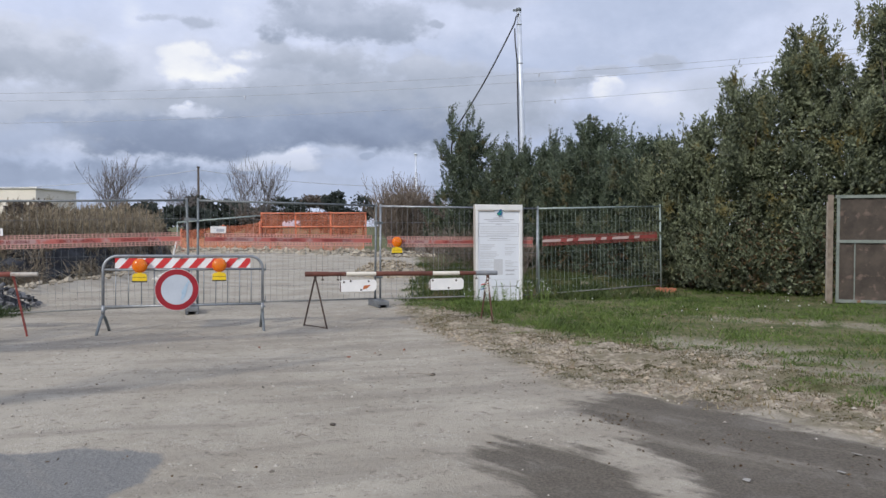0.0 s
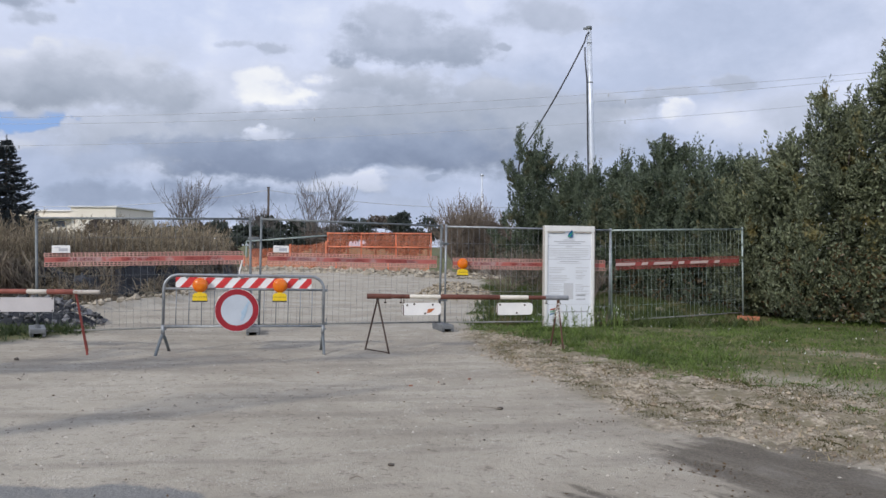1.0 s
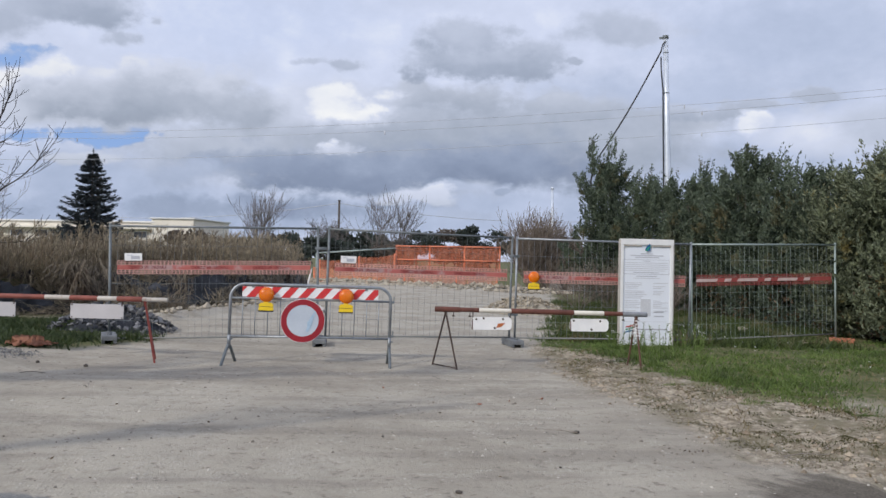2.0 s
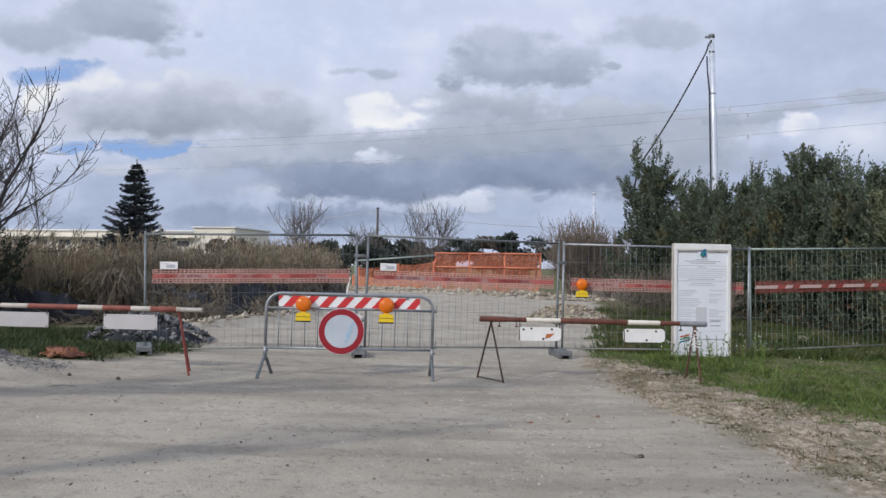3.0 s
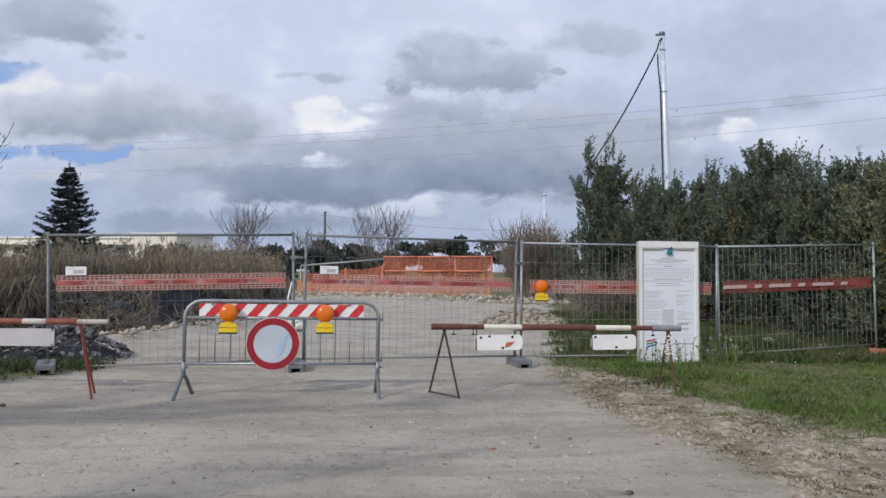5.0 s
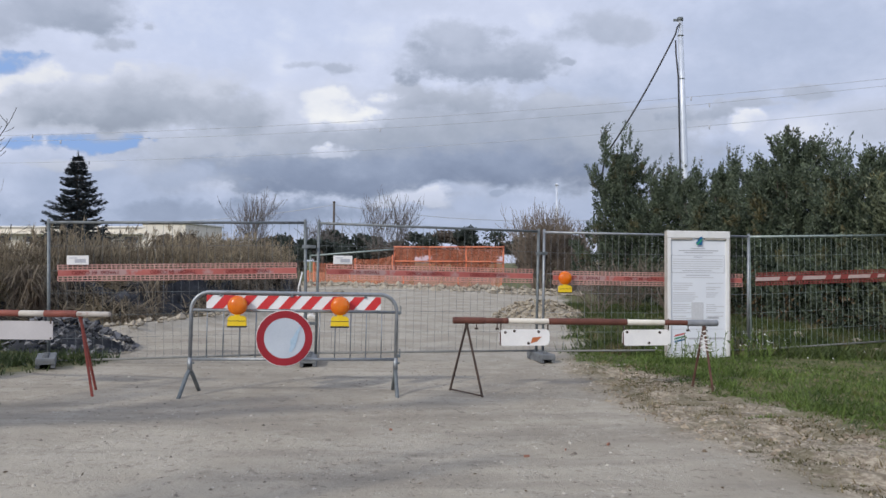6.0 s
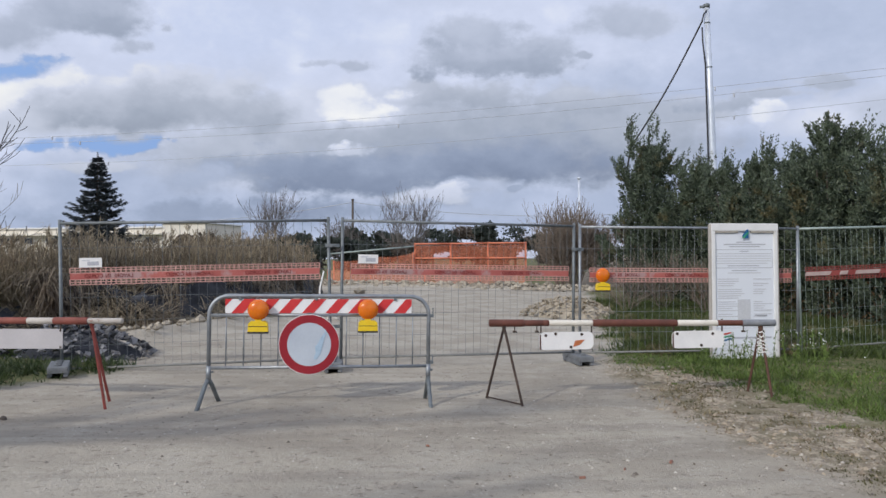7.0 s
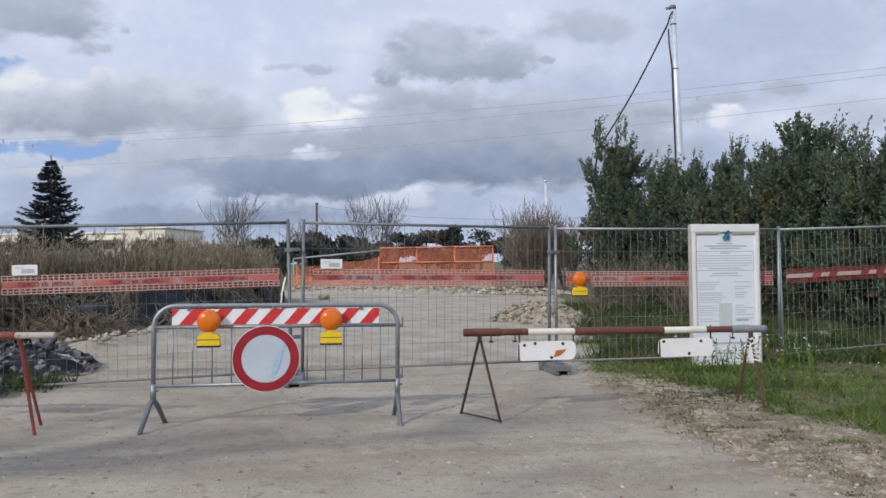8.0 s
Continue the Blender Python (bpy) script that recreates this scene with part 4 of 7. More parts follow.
def crowd_barrier():
    barrier = thing("crowd_barrier", BARRIER, "weathered galvanised crowd barrier standing on the dirt road", "barrier")
    r, top, bend = 0.021, 1.098, 0.19
    path = [((0, 0, 0.27), r), ((0, 0, top - bend), r)]
    for k in range(1, 8):
        a = radians(90 * k / 8)
        path.append(((bend - bend * math.cos(a), 0, top - bend + bend * math.sin(a)), r))
    path.append(((bend, 0, top), r))
    mirror = [((BW - p[0], 0, p[2]), q) for p, q in reversed(path)]
    tubes("frame", [path + mirror], GALV, barrier, sides=12)
    tubes("middle_rail", [[((0.0, 0, 0.905), 0.016), ((BW, 0, 0.905), 0.016)]], GALV, barrier, sides=10)
    tubes("lower_rail", [[((0.0, 0, 0.38), 0.016), ((BW, 0, 0.38), 0.016)]], GALV, barrier, sides=10)
    bar = mesh_from("bar", *tube([[((0, 0, 0.38), 0.0065), ((0, 0, 0.905), 0.0065)]], 8), smooth=True)
    for k in range(12):
        part("bar", bar, GALV, barrier, at=Matrix.Translation((0.165 + k * 0.17, 0, 0)))
    for x, twist in ((0.0, -0.065), (BW, 0.0)):
        leg = part("leg", mesh_from("leg", *tube([[((x, 0, 0.40), 0.025), ((x, 0, 0.25), 0.026)]], 10), smooth=True), GALV, barrier, "splayed tubular leg")
        for side in (-1, 1):
            splay = -side * twist
            foot = [((x, 0, 0.275), 0.022), ((x + splay * 0.4, side * 0.06, 0.20), 0.022), ((x + splay, side * 0.25, 0.005), 0.021), ((x + splay, side * 0.275, 0.005), 0.018)]
            part("foot_tube", mesh_from("foot_tube", *tube([foot], 10), smooth=True), GALV_DARK, leg)
        part("bolt", boxed((x + 0.03, 0, 0.34), (0.035, 0.02, 0.02), 0.004), GALV_DARK, leg)
    for z in (0.90, 0.42):
        hook = part("coupling_hook", boxed((BW + 0.03, 0, z), (0.045, 0.035, 0.035), 0.006), GALV_DARK, barrier, "steel coupling hook")
        part("hook_pin", boxed((BW + 0.045, 0, z + 0.035), (0.012, 0.012, 0.09), 0.003), GALV_DARK, hook)
    # striped board between the top tube and the middle rail
    x0, x1, z0, z1 = 0.155, 2.02, 0.925, 1.068
    board = part("striped_board", boxed(((x0 + x1) / 2, -0.006, (z0 + z1) / 2), (x1 - x0, 0.010, z1 - z0), 0.002), WHITE, barrier, "red and white diagonally striped board")
    pitch, slant = 0.232, 0.125
    x = x0 - slant - 0.05
    while x < x1:
        quad = [(x, z0), (x + pitch / 2, z0), (x + pitch / 2 + slant, z1), (x + slant, z1)]
        clipped = clip_band(quad, x0, x1)
        if len(clipped) > 2:
            part("red_stripe", prism(clipped, -0.0145, -0.0115), RED, board, "red reflective stripe")
        x += pitch
    for x in (0.30, 1.05, 1.85):
        part("board_clip", boxed((x, -0.012, z1 + 0.002), (0.03, 0.03, 0.03), 0.004), GALV_DARK, board)
    return barrier


def clip_band(poly, x0, x1):
    """Cuts a polygon in x and z to x0 <= x <= x1."""
    for edge, sign in ((x0, 1), (x1, -1)):
        out = []
        for (ax, az), (bx, bz) in zip(poly, poly[1:] + poly[:1]):
            a_in, b_in = sign * (ax - edge) >= 0, sign * (bx - edge) >= 0
            if a_in:
                out.append((ax, az))
            if a_in != b_in:
                t = (edge - ax) / (bx - ax)
                out.append((edge, az + t * (bz - az)))
        poly = out
        if not poly:
            return []
    return poly


crowd_barrier()
warning_lamp(BARRIER @ Matrix.Translation((0.485, -0.085, 0.965)), "amber warning lamp with yellow battery box hung on the barrier")
warning_lamp(BARRIER @ Matrix.Translation((1.57, -0.085, 0.970)), "amber warning lamp with yellow battery box hung on the barrier")
warning_lamp(panel_pose(2)[0] @ Matrix.Translation((0.31, -0.10, 1.255)), "amber warning lamp with yellow battery box clipped to the fence")


def round_sign():
    sign = thing("round_sign", BARRIER @ Matrix.Translation((0.985, -0.055, 0.615)), "round no-traffic sign, white with red border, hung on the barrier", "road sign")
    part("plate", prism(disc_outline(0, 0, 0.303, 48), -0.004, 0.004), WHITE, sign)
    part("red_border", ring(0, 0, 0.218, 0.297, -0.0085, -0.0045, 48), SIGN_RED, sign, "dull red border")
    part("white_field", prism(disc_outline(0, 0, 0.217, 48), -0.0075, -0.0045), SIGN_WHITE, sign, "faded white field")
    part("blue_smear", prism([(0.045, -0.145), (0.075, -0.15), (0.115, -0.09), (0.135, -0.01), (0.150, 0.06), (0.175, 0.12), (0.165, 0.135), (0.130, 0.09), (0.085, 0.01), (0.060, -0.02), (0.065, -0.08)], -0.0115, -0.0085), BLUE_SMEAR, sign, "pale blue paint smear")
    part("hanger", boxed((0, 0.035, 0.29), (0.05, 0.06, 0.05), 0.005), GALV_DARK, sign)
    for x in (-0.14, 0.14):
        part("rear_bracket", boxed((x, 0.012, 0.0), (0.03, 0.016, 0.42), 0.003), GALV_DARK, sign)


round_sign()

# ---- pole barriers on trestles ----


def segmented_pole(start, end, segments, radius, parent):
    """A round pole of painted lengths; segments are (share of the length, radius factor, material)."""
    start, end = Vector(start), Vector(end)
    at = 0.0
    for share, factor, mat in segments:
        a, b = start.lerp(end, at), start.lerp(end, at + share)
        r = radius * factor
        tubes("pole_length", [[(a, r * 0.94), (a.lerp(b, 0.02), r), (a.lerp(b, 0.98), r), (b, r * 0.94)]], mat, parent, sides=12)
        at += share


def trestle(feet, apex, mat, parent, bar=True):
    (ax, ay), (bx, by) = feet
    a, b, top = Vector((ax, ay, on_ground(ax, ay))), Vector((bx, by, on_ground(bx, by))), Vector(apex)
    t = part("trestle", mesh_from("trestle", *tube([[(top + Vector((0, 0, -0.05)), 0.012), (top + Vector((0, 0, 0.03)), 0.03), (top + Vector((0, 0, 0.04)), 0.03)]], 8)), mat, parent, "rusty iron trestle of two splayed legs")
    for foot in (a, b):
        part("trestle_leg", mesh_from("trestle_leg", *tube([[(foot, 0.014), (top, 0.014)]], 6)), mat, t)
    if bar:
        part("trestle_tie", mesh_from("trestle_tie", *tube([[(a.lerp(top, 0.02), 0.008), (b.lerp(top, 0.02), 0.008)]], 6)), mat, t)
    return t


def hung_plate(x0, z0, z1, x1, base, yaw, mat, parent, rusty, spots, radius=0.055, clips=True):
    """A plate hung under the pole on small hooks; base is the pole's start, x runs along the pole."""
    at = Matrix.Translation(base) @ Matrix.Rotation(yaw, 4, "Z")
    bm = prism(round_rect(x0, z0, x1, z1, radius), -0.004, 0.004)
    plate = part("hung_plate", bm, mat, parent, "worn white plate hung under the pole", at)
    for sx, sz in spots:
        part("rivet", prism(disc_outline(x0 + (x1 - x0) * sx, z0 + (z1 - z0) * sz, 0.016 if rusty else 0.010, 12), -0.008, -0.0045), DARK_IRON, plate)
    if rusty:
        part("rust_mark", prism([(x0 + 0.62 * (x1 - x0), z0 + 0.15 * (z1 - z0)), (x0 + 0.74 * (x1 - x0), z0 + 0.25 * (z1 - z0)), (x0 + 0.84 * (x1 - x0), z0 + 0.55 * (z1 - z0)), (x0 + 0.66 * (x1 - x0), z0 + 0.5 * (z1 - z0))], -0.008, -0.0045), RUST_SPOT, plate, "orange rust mark") if rusty == 2 else None
        part("rust_edge", prism([(x0 + 0.005, z0 + 0.01), (x0 + 0.022, z0 + 0.005), (x0 + 0.018, z1 - 0.02), (x0 + 0.005, z1 - 0.03)], -0.0075, -0.0045), RUST_IRON, plate)
    if clips:
        for x in (x0 + 0.02, x1 - 0.02):
            part("hanger", boxed((x, 0, (z1 + 0.0) / 2 + 0.0), (0.012, 0.012, abs(z1) + 0.02)), DARK_IRON, plate)
    return plate


def pole_barrier_brown():
    a, b = Vector((-1.47, 11.27, 0.765)), Vector((1.56, 12.20, 0.722))
    rail = thing("pole_barrier", Matrix.Identity(4), "red-brown and cream pole barrier resting on rusty iron trestles", "barrier", "pole barriers")
    segmented_pole(a, b, [(0.115, 1.12, BROWN_PAINT), (0.065, 0.95, BROWN_PAINT), (0.02, 0.95, BROWN_PAINT), (0.150, 0.9, CREAM_PAINT), (0.295, 1.1, BROWN_PAINT), (0.145, 0.95, CREAM_PAINT), (0.09, 0.92, BROWN_PAINT), (0.12, 1.1, GREY_TAPE)], 0.035, rail)
    trestle(((-1.53, 11.51), (-1.12, 11.14)), (-1.32, 11.31, 0.725), DARK_IRON, rail)
    trestle(((1.31, 12.37), (1.47, 11.95)), (1.40, 12.15, 0.685), RUST_IRON, rail, bar=False)
    yaw = math.atan2(b.y - a.y, b.x - a.x)
    hung_plate(0.53, -0.29, -0.105, 1.12, a, yaw, PLATE_WHITE, rail, 2, ((0.12, 0.82), (0.78, 0.85), (0.58, 0.14), (0.3, 0.9)))
    hung_plate(1.99, -0.30, -0.115, 2.58, a, yaw, PLATE_WHITE, rail, 1, ((0.1, 0.85), (0.78, 0.82), (0.56, 0.16)))
    hook = mesh_from("hook", *tube([[((0, 0, 0), 0.006), ((0, 0, -0.05), 0.006), ((0.02, 0, -0.06), 0.012), ((-0.02, 0, -0.06), 0.012)]], 6))
    for t in (0.085, 0.16, 0.885, 0.955):
        part("hook", hook, DARK_IRON, rail, "small iron hook", Matrix.Translation(a.lerp(b, t) - Vector((0, 0, 0.03))))
    # one ribbon wound down the trestle, its loose end hanging
    wrap, last = bmesh.new(), None
    for k in range(46):
        s = k / 45
        a0, r0 = k * 0.82, 0.030 + 0.040 * s
        z0 = 0.665 - 0.25 * s + 0.012 * math.sin(k * 2.3)
        x0, y0 = 1.40 + r0 * math.cos(a0) + 0.02 * s, 12.15 + r0 * math.sin(a0) - 0.02 * s
        pair = [wrap.verts.new((x0, y0, z0)), wrap.verts.new((x0 + 0.004, y0, z0 - 0.011 - 0.006 * math.sin(k * 1.3) ** 2))]
        if last:
            wrap.faces.new((last[0], pair[0], pair[1], last[1]))
        last = pair
    part("torn_tape", wrap, PLATE_WHITE, rail, "shreds of white tape round the trestle")


def pole_barrier_red():
    a, b = Vector((-8.75, 9.72, 0.845)), Vector((-4.96, 10.20, 0.838))
    rail = thing("pole_barrier", Matrix.Identity(4), "faded red and white pole barrier, paint darkened for shade, resting on red iron trestles", "barrier", "pole barriers")
    share = [(0.12, 1, SHADED_CREAM), (0.16, 1, SHADED_RED), (0.10, 0.95, SHADED_CREAM), (0.18, 1, SHADED_RED), (0.09, 0.95, SHADED_CREAM), (0.10, 1, SHADED_RED), (0.07, 0.95, SHADED_CREAM), (0.09, 1.08, SHADED_RED), (0.09, 0.85, SHADED_CREAM)]
    segmented_pole(a, b, share, 0.034, rail)
    trestle(((-5.03, 10.03), (-5.22, 10.38)), (-5.27, 10.17, 0.80), DARK_RED_PAINT, rail, bar=False)
    trestle(((-8.45, 9.55), (-8.6, 9.95)), (-8.52, 9.75, 0.81), DARK_RED_PAINT, rail, bar=False)
    yaw = math.atan2(b.y - a.y, b.x - a.x)
    hung_plate(2.49, -0.28, -0.085, 3.22, a, yaw, PLATE_SHADED, rail, 0, ((0.03, 0.92), (0.97, 0.92), (0.03, 0.08), (0.97, 0.08)), 0.006)
    hung_plate(1.0, -0.28, -0.085, 1.73, a, yaw, PLATE_SHADED, rail, 0, ((0.03, 0.92), (0.97, 0.92), (0.03, 0.08), (0.97, 0.08)), 0.006)


pole_barrier_brown()
pole_barrier_red()

# ---- information board ----


def information_board():
    z = -0.10
    board = thing("information_board", pose(1.39, 15.0, z, -0.5, 0, 18.0), "tall white site information board with grey print in a white frame", "notice board")
    w, h = 1.04, 2.04
    part("panel", boxed((w / 2, 0.01, h / 2), (w - 0.10, 0.016, h - 0.06), 0.002), BOARD_WHITE, board)
    for name, c, s in (("frame_side", (0.03, 0, h / 2), (0.06, 0.05, h)), ("frame_side", (w - 0.025, 0, h / 2), (0.05, 0.05, h)), ("frame_top", (w / 2, -0.004, h - 0.055), (w + 0.01, 0.058, 0.11))):
        part(name, boxed(c, s, 0.006), BOARD_FRAME, board)
    part("frame_foot", boxed((w / 2, 0, 0.03), (w - 0.11, 0.045, 0.06), 0.004), BOARD_FRAME, board)
    part("edge_strip", boxed((-0.012, 0.01, h / 2), (0.022, 0.06, h - 0.02), 0.003), BOARD_EDGE, board, "weathered outer edge")
    part("edge_strip", boxed((w + 0.010, 0.01, h / 2), (0.018, 0.06, h - 0.02), 0.003), BOARD_EDGE, board, "weathered outer edge")
    for x0, x1 in ((0.06, 0.42), (0.62, w - 0.05)):
        part("rolled_edge", boxed(((x0 + x1) / 2, -0.012, h - 0.125), (x1 - x0, 0.03, 0.03), 0.01), BOARD_EDGE, board)
    y0, y1 = -0.004, 0.001

    def bar(x, zz, wide, tall, mat=INK_PALE):
        part("printed_line", boxed((x + wide / 2, -0.0005, zz), (wide, 0.004, tall)), mat, board)

    part("emblem", prism([(0.475, 1.82), (0.575, 1.82), (0.575, 1.95), (0.545, 1.95), (0.475, 1.86)], -0.036, -0.033), LOGO_BLUE, board, "blue emblem")
    part("emblem_stripe", prism([(0.475, 1.82), (0.50, 1.82), (0.575, 1.90), (0.575, 1.92), (0.475, 1.835)], -0.040, -0.037), LOGO_GREEN, board, "green slant of the emblem")
    for k, (x, wide) in enumerate(((0.40, 0.24), (0.20, 0.66), (0.29, 0.48))):
        bar(x, 1.765 - 0.033 * k, wide, 0.014, INK)
    # boxed paragraph
    for c, s in (((0.52, 0, 1.655), (0.90, 0.004, 0.006)), ((0.52, 0, 1.385), (0.90, 0.004, 0.008)), ((0.072, 0, 1.52), (0.006, 0.004, 0.27)), ((0.967, 0, 1.52), (0.006, 0.004, 0.27))):
        part("printed_rule", boxed(c, s), INK, board)
    bar(0.45, 1.63, 0.14, 0.012, INK)
    for k in range(5):
        bar(0.10, 1.595 - 0.036 * k, 0.84 - 0.05 * (k == 4), 0.011)
    bar(0.26, 1.415, 0.5, 0.011, INK)
    bar(0.32, 1.345, 0.40, 0.012, INK)
    bar(0.26, 1.31, 0.52, 0.012)
    rng = random.Random(11)
    zz = 1.22
    while zz > 0.62:
        bar(0.10, zz, rng.uniform(0.22, 0.46), 0.012)
        if rng.random() < 0.75:
            bar(0.66, zz, rng.uniform(0.14, 0.30), 0.012)
        zz -= rng.choice((0.032, 0.032, 0.055))
    part("printed_block", boxed((0.51, -0.001, 0.76), (0.20, 0.004, 0.32)), INK_PALE, board, "grey printed block")
    bar(0.68, 0.68, 0.19, 0.022, INK)
    bar(0.68, 0.60, 0.19, 0.022, INK)
    part("printed_rule", boxed((0.52, 0, 0.50), (0.88, 0.004, 0.006)), INK_PALE, board)
    for k, mat in enumerate((LOGO_RED, LOGO_GREEN, LOGO_BLUE)):
        part("logo_band", prism([(0.12, 0.385 - 0.045 * k), (0.30, 0.425 - 0.045 * k), (0.31, 0.447 - 0.045 * k), (0.13, 0.412 - 0.045 * k)], -0.005, -0.001), mat, board, "coloured logo band")
    bar(0.36, 0.355, 0.58, 0.026, INK)
    for k in range(5):
        bar(0.12, 0.25 - 0.04 * k, rng.uniform(0.4, 0.8), 0.011)
    for x in (0.03, w - 0.03):
        part("rear_post", boxed((x, 0.06, h / 2 - 0.15), (0.05, 0.06, h - 0.3), 0.004), OLD_WOOD, board, "wooden post behind the panel")


information_board()

# ---- rubble, stones ----


def stone_meshes(name, mat, seed, count=8):
    rng = random.Random(seed)
    made = []
    for _ in range(count):
        bm = bmesh.new()
        bmesh.ops.create_icosphere(bm, subdivisions=1, radius=0.5)
        s = (rng.uniform(0.8, 1.25), rng.uniform(0.6, 1.0), rng.uniform(0.4, 0.75))
        for v in bm.verts:
            v.co = Vector((v.co.x * s[0], v.co.y * s[1], v.co.z * s[2])) * rng.uniform(0.78, 1.18)
        me = bpy.data.meshes.new(name)
        bm.to_mesh(me)
        bm.free()
        me.materials.append(mat)
        made.append(me)
    return made


def shard_meshes(name, mat, seed, count=10):
    """Flat broken pieces with sharp corners."""
    rng = random.Random(seed)
    made = []
    for _ in range(count):
        bm = bmesh.new()
        bmesh.ops.create_cube(bm, size=1.0)
        flatness = rng.uniform(0.28, 0.65)
        for v in bm.verts:
            v.co = Vector((v.co.x * rng.uniform(0.7, 1.35), v.co.y * rng.uniform(0.45, 1.05), v.co.z * flatness * rng.uniform(0.6, 1.2))) + Vector([rng.uniform(-0.14, 0.14) for _ in range(3)])
        bmesh.ops.triangulate(bm, faces=bm.faces[:])
        me = bpy.data.meshes.new(name)
        bm.to_mesh(me)
        bm.free()
        me.materials.append(mat)
        made.append(me)
    return made


def rubble_pile(name, label, spots, mat, seed, core):
    """A heap of loose stones; spots are (x, y, z, size)."""
    rng = random.Random(seed)
    cx, cy = np.mean([s[0] for s in spots]), np.mean([s[1] for s in spots])
    base = on_ground(cx, cy)
    pile = thing(name, Matrix.Translation((cx, cy, base)), label, "rubble pile")
    kinds = shard_meshes("stone", mat, seed)
    for x, y, z, size in spots:
        m = pose(x - cx, y - cy, z - base, rng.uniform(-40, 40), rng.uniform(-40, 40), rng.uniform(0, 360)) @ Matrix.Scale(size, 4)
        part("stone", rng.choice(kinds), None, pile, at=m)
    rx, ry, top = core
    bm = bmesh.new()
    n = 14
    grid = [[None] * (n + 1) for _ in range(n + 1)]
    for i in range(n + 1):
        for j in range(n + 1):
            u, v = 2 * i / n - 1, 2 * j / n - 1
            h = max(0.0, 1 - u * u - v * v)
            x, y = u * rx, v * ry
            grid[i][j] = bm.verts.new((x, y, h * top * (0.85 + 0.3 * rng.random()) - 0.06))
    for i in range(n):
        for j in range(n):
            bm.faces.new((grid[i][j], grid[i + 1][j], grid[i + 1][j + 1], grid[i][j + 1]))
    part("heap_core", bm, mat, pile, "fine rubble filling the heap")
    return pile


def heap_spots(cx, cy, rx, ry, top, count, sizes, seed, yaw=0.0):
    rng = random.Random(seed)
    spots = []
    for _ in range(count):
        r, a = math.sqrt(rng.random()), rng.uniform(0, 2 * math.pi)
        u, v = r * math.cos(a), r * math.sin(a)
        x = cx + u * rx * math.cos(yaw) - v * ry * math.sin(yaw)
        y = cy + u * rx * math.sin(yaw) + v * ry * math.cos(yaw)
        spots.append((x, y, on_ground(x, y) + top * max(0.0, 1 - r * r) * rng.uniform(0.85, 1.1) + 0.02, rng.uniform(*sizes)))
    return spots


rubble_pile("rubble_pile", "heap of broken dark and pale rubble beside the fence", heap_spots(-7.72, 13.3, 1.15, 0.95, 0.42, 300, (0.04, 0.105), 5), STONE_DARK, 5, (1.0, 0.8, 0.36))
rubble_pile("rubble_pile", "heap of pale stony spoil behind the fence", heap_spots(-0.75, 23.6, 1.3, 1.25, 0.46, 300, (0.04, 0.12), 6), STONE_PALE, 6, (1.2, 1.1, 0.42))


def scattered_stones(name, label, points, sizes, mat, seed):
    """Loose pebbles as one mesh of small irregular lumps."""
    rng = np.random.default_rng(seed)
    points = np.asarray(points)
    n = len(points)
    unit = np.array([(1, 0, 0), (0, 1, 0), (-1, 0, 0), (0, -1, 0), (0, 0, 0.7), (0, 0, -0.7)], float)
    tris = np.array([(0, 1, 4), (1, 2, 4), (2, 3, 4), (3, 0, 4), (1, 0, 5), (2, 1, 5), (3, 2, 5), (0, 3, 5)])
    size = rng.uniform(sizes[0], sizes[1], n) * (0.5 + rng.random(n) ** 3)
    verts = unit[None] * rng.uniform(0.6, 1.3, (n, 6, 3)) * size[:, None, None]
    a = rng.uniform(0, 6.28, n)
    c, s = np.cos(a)[:, None], np.sin(a)[:, None]
    verts = np.stack([verts[..., 0] * c - verts[..., 1] * s, verts[..., 0] * s + verts[..., 1] * c, verts[..., 2]], -1)
    verts += points[:, None] + np.array([0, 0, 0.0])
    me = bpy.data.meshes.new(name)
    me.from_pydata(verts.reshape(-1, 3).tolist(), [], (tris[None] + 6 * np.arange(n)[:, None, None]).reshape(-1, 3).tolist())
    return tagged(part(name, me, mat), label, "stones", kind="stuff")


def sprinkle(count, x0, x1, y0, y1, seed, want):
    rng = np.random.default_rng(seed)
    x, y = rng.uniform(x0, x1, count), rng.uniform(y0, y1, count)
    keep = want(x, y, rng.random(count))
    x, y = x[keep], y[keep]
    return np.stack([x, y, height(x, y)], -1)


def pebble_want(x, y, r):
    grass, tar, stone = covers(x, y)
    return r < (0.16 + 0.84 * stone) * (1 - grass * 0.75) * (1 - 0.85 * tar) * (0.25 + 1.3 * ramp01(fbm(x, y, 0.7, 3, 77), 0.42, 0.62))


scattered_stones("pebbles", "loose pale pebbles and grit strewn over the dirt", sprinkle(42000, -8, 5, 3.6, 15.5, 1, pebble_want), (0.006, 0.017), PEBBLE, 2)
scattered_stones("verge_clods", "brown clods and stones along the broken verge", sprinkle(9000, -0.5, 6.0, 5.0, 15.0, 8, lambda x, y, r: r < covers(x, y)[2] * ramp01(fbm(x, y, 1.4, 3, 37), 0.42, 0.6) * (1 - 0.8 * covers(x, y)[0])), (0.010, 0.034), CLOD, 9)
scattered_stones("heap_clods", "grey clods on the loose earth heap, darkened for its shadow", sprinkle(9000, -8.8, -6.3, 8.2, 10.7, 18, lambda x, y, r: r < ramp01(np.hypot((x + 7.6) / 1.15, (y - 9.5) / 1.0), 1.05, 0.55)), (0.010, 0.030), SHADED_SOIL, 19)
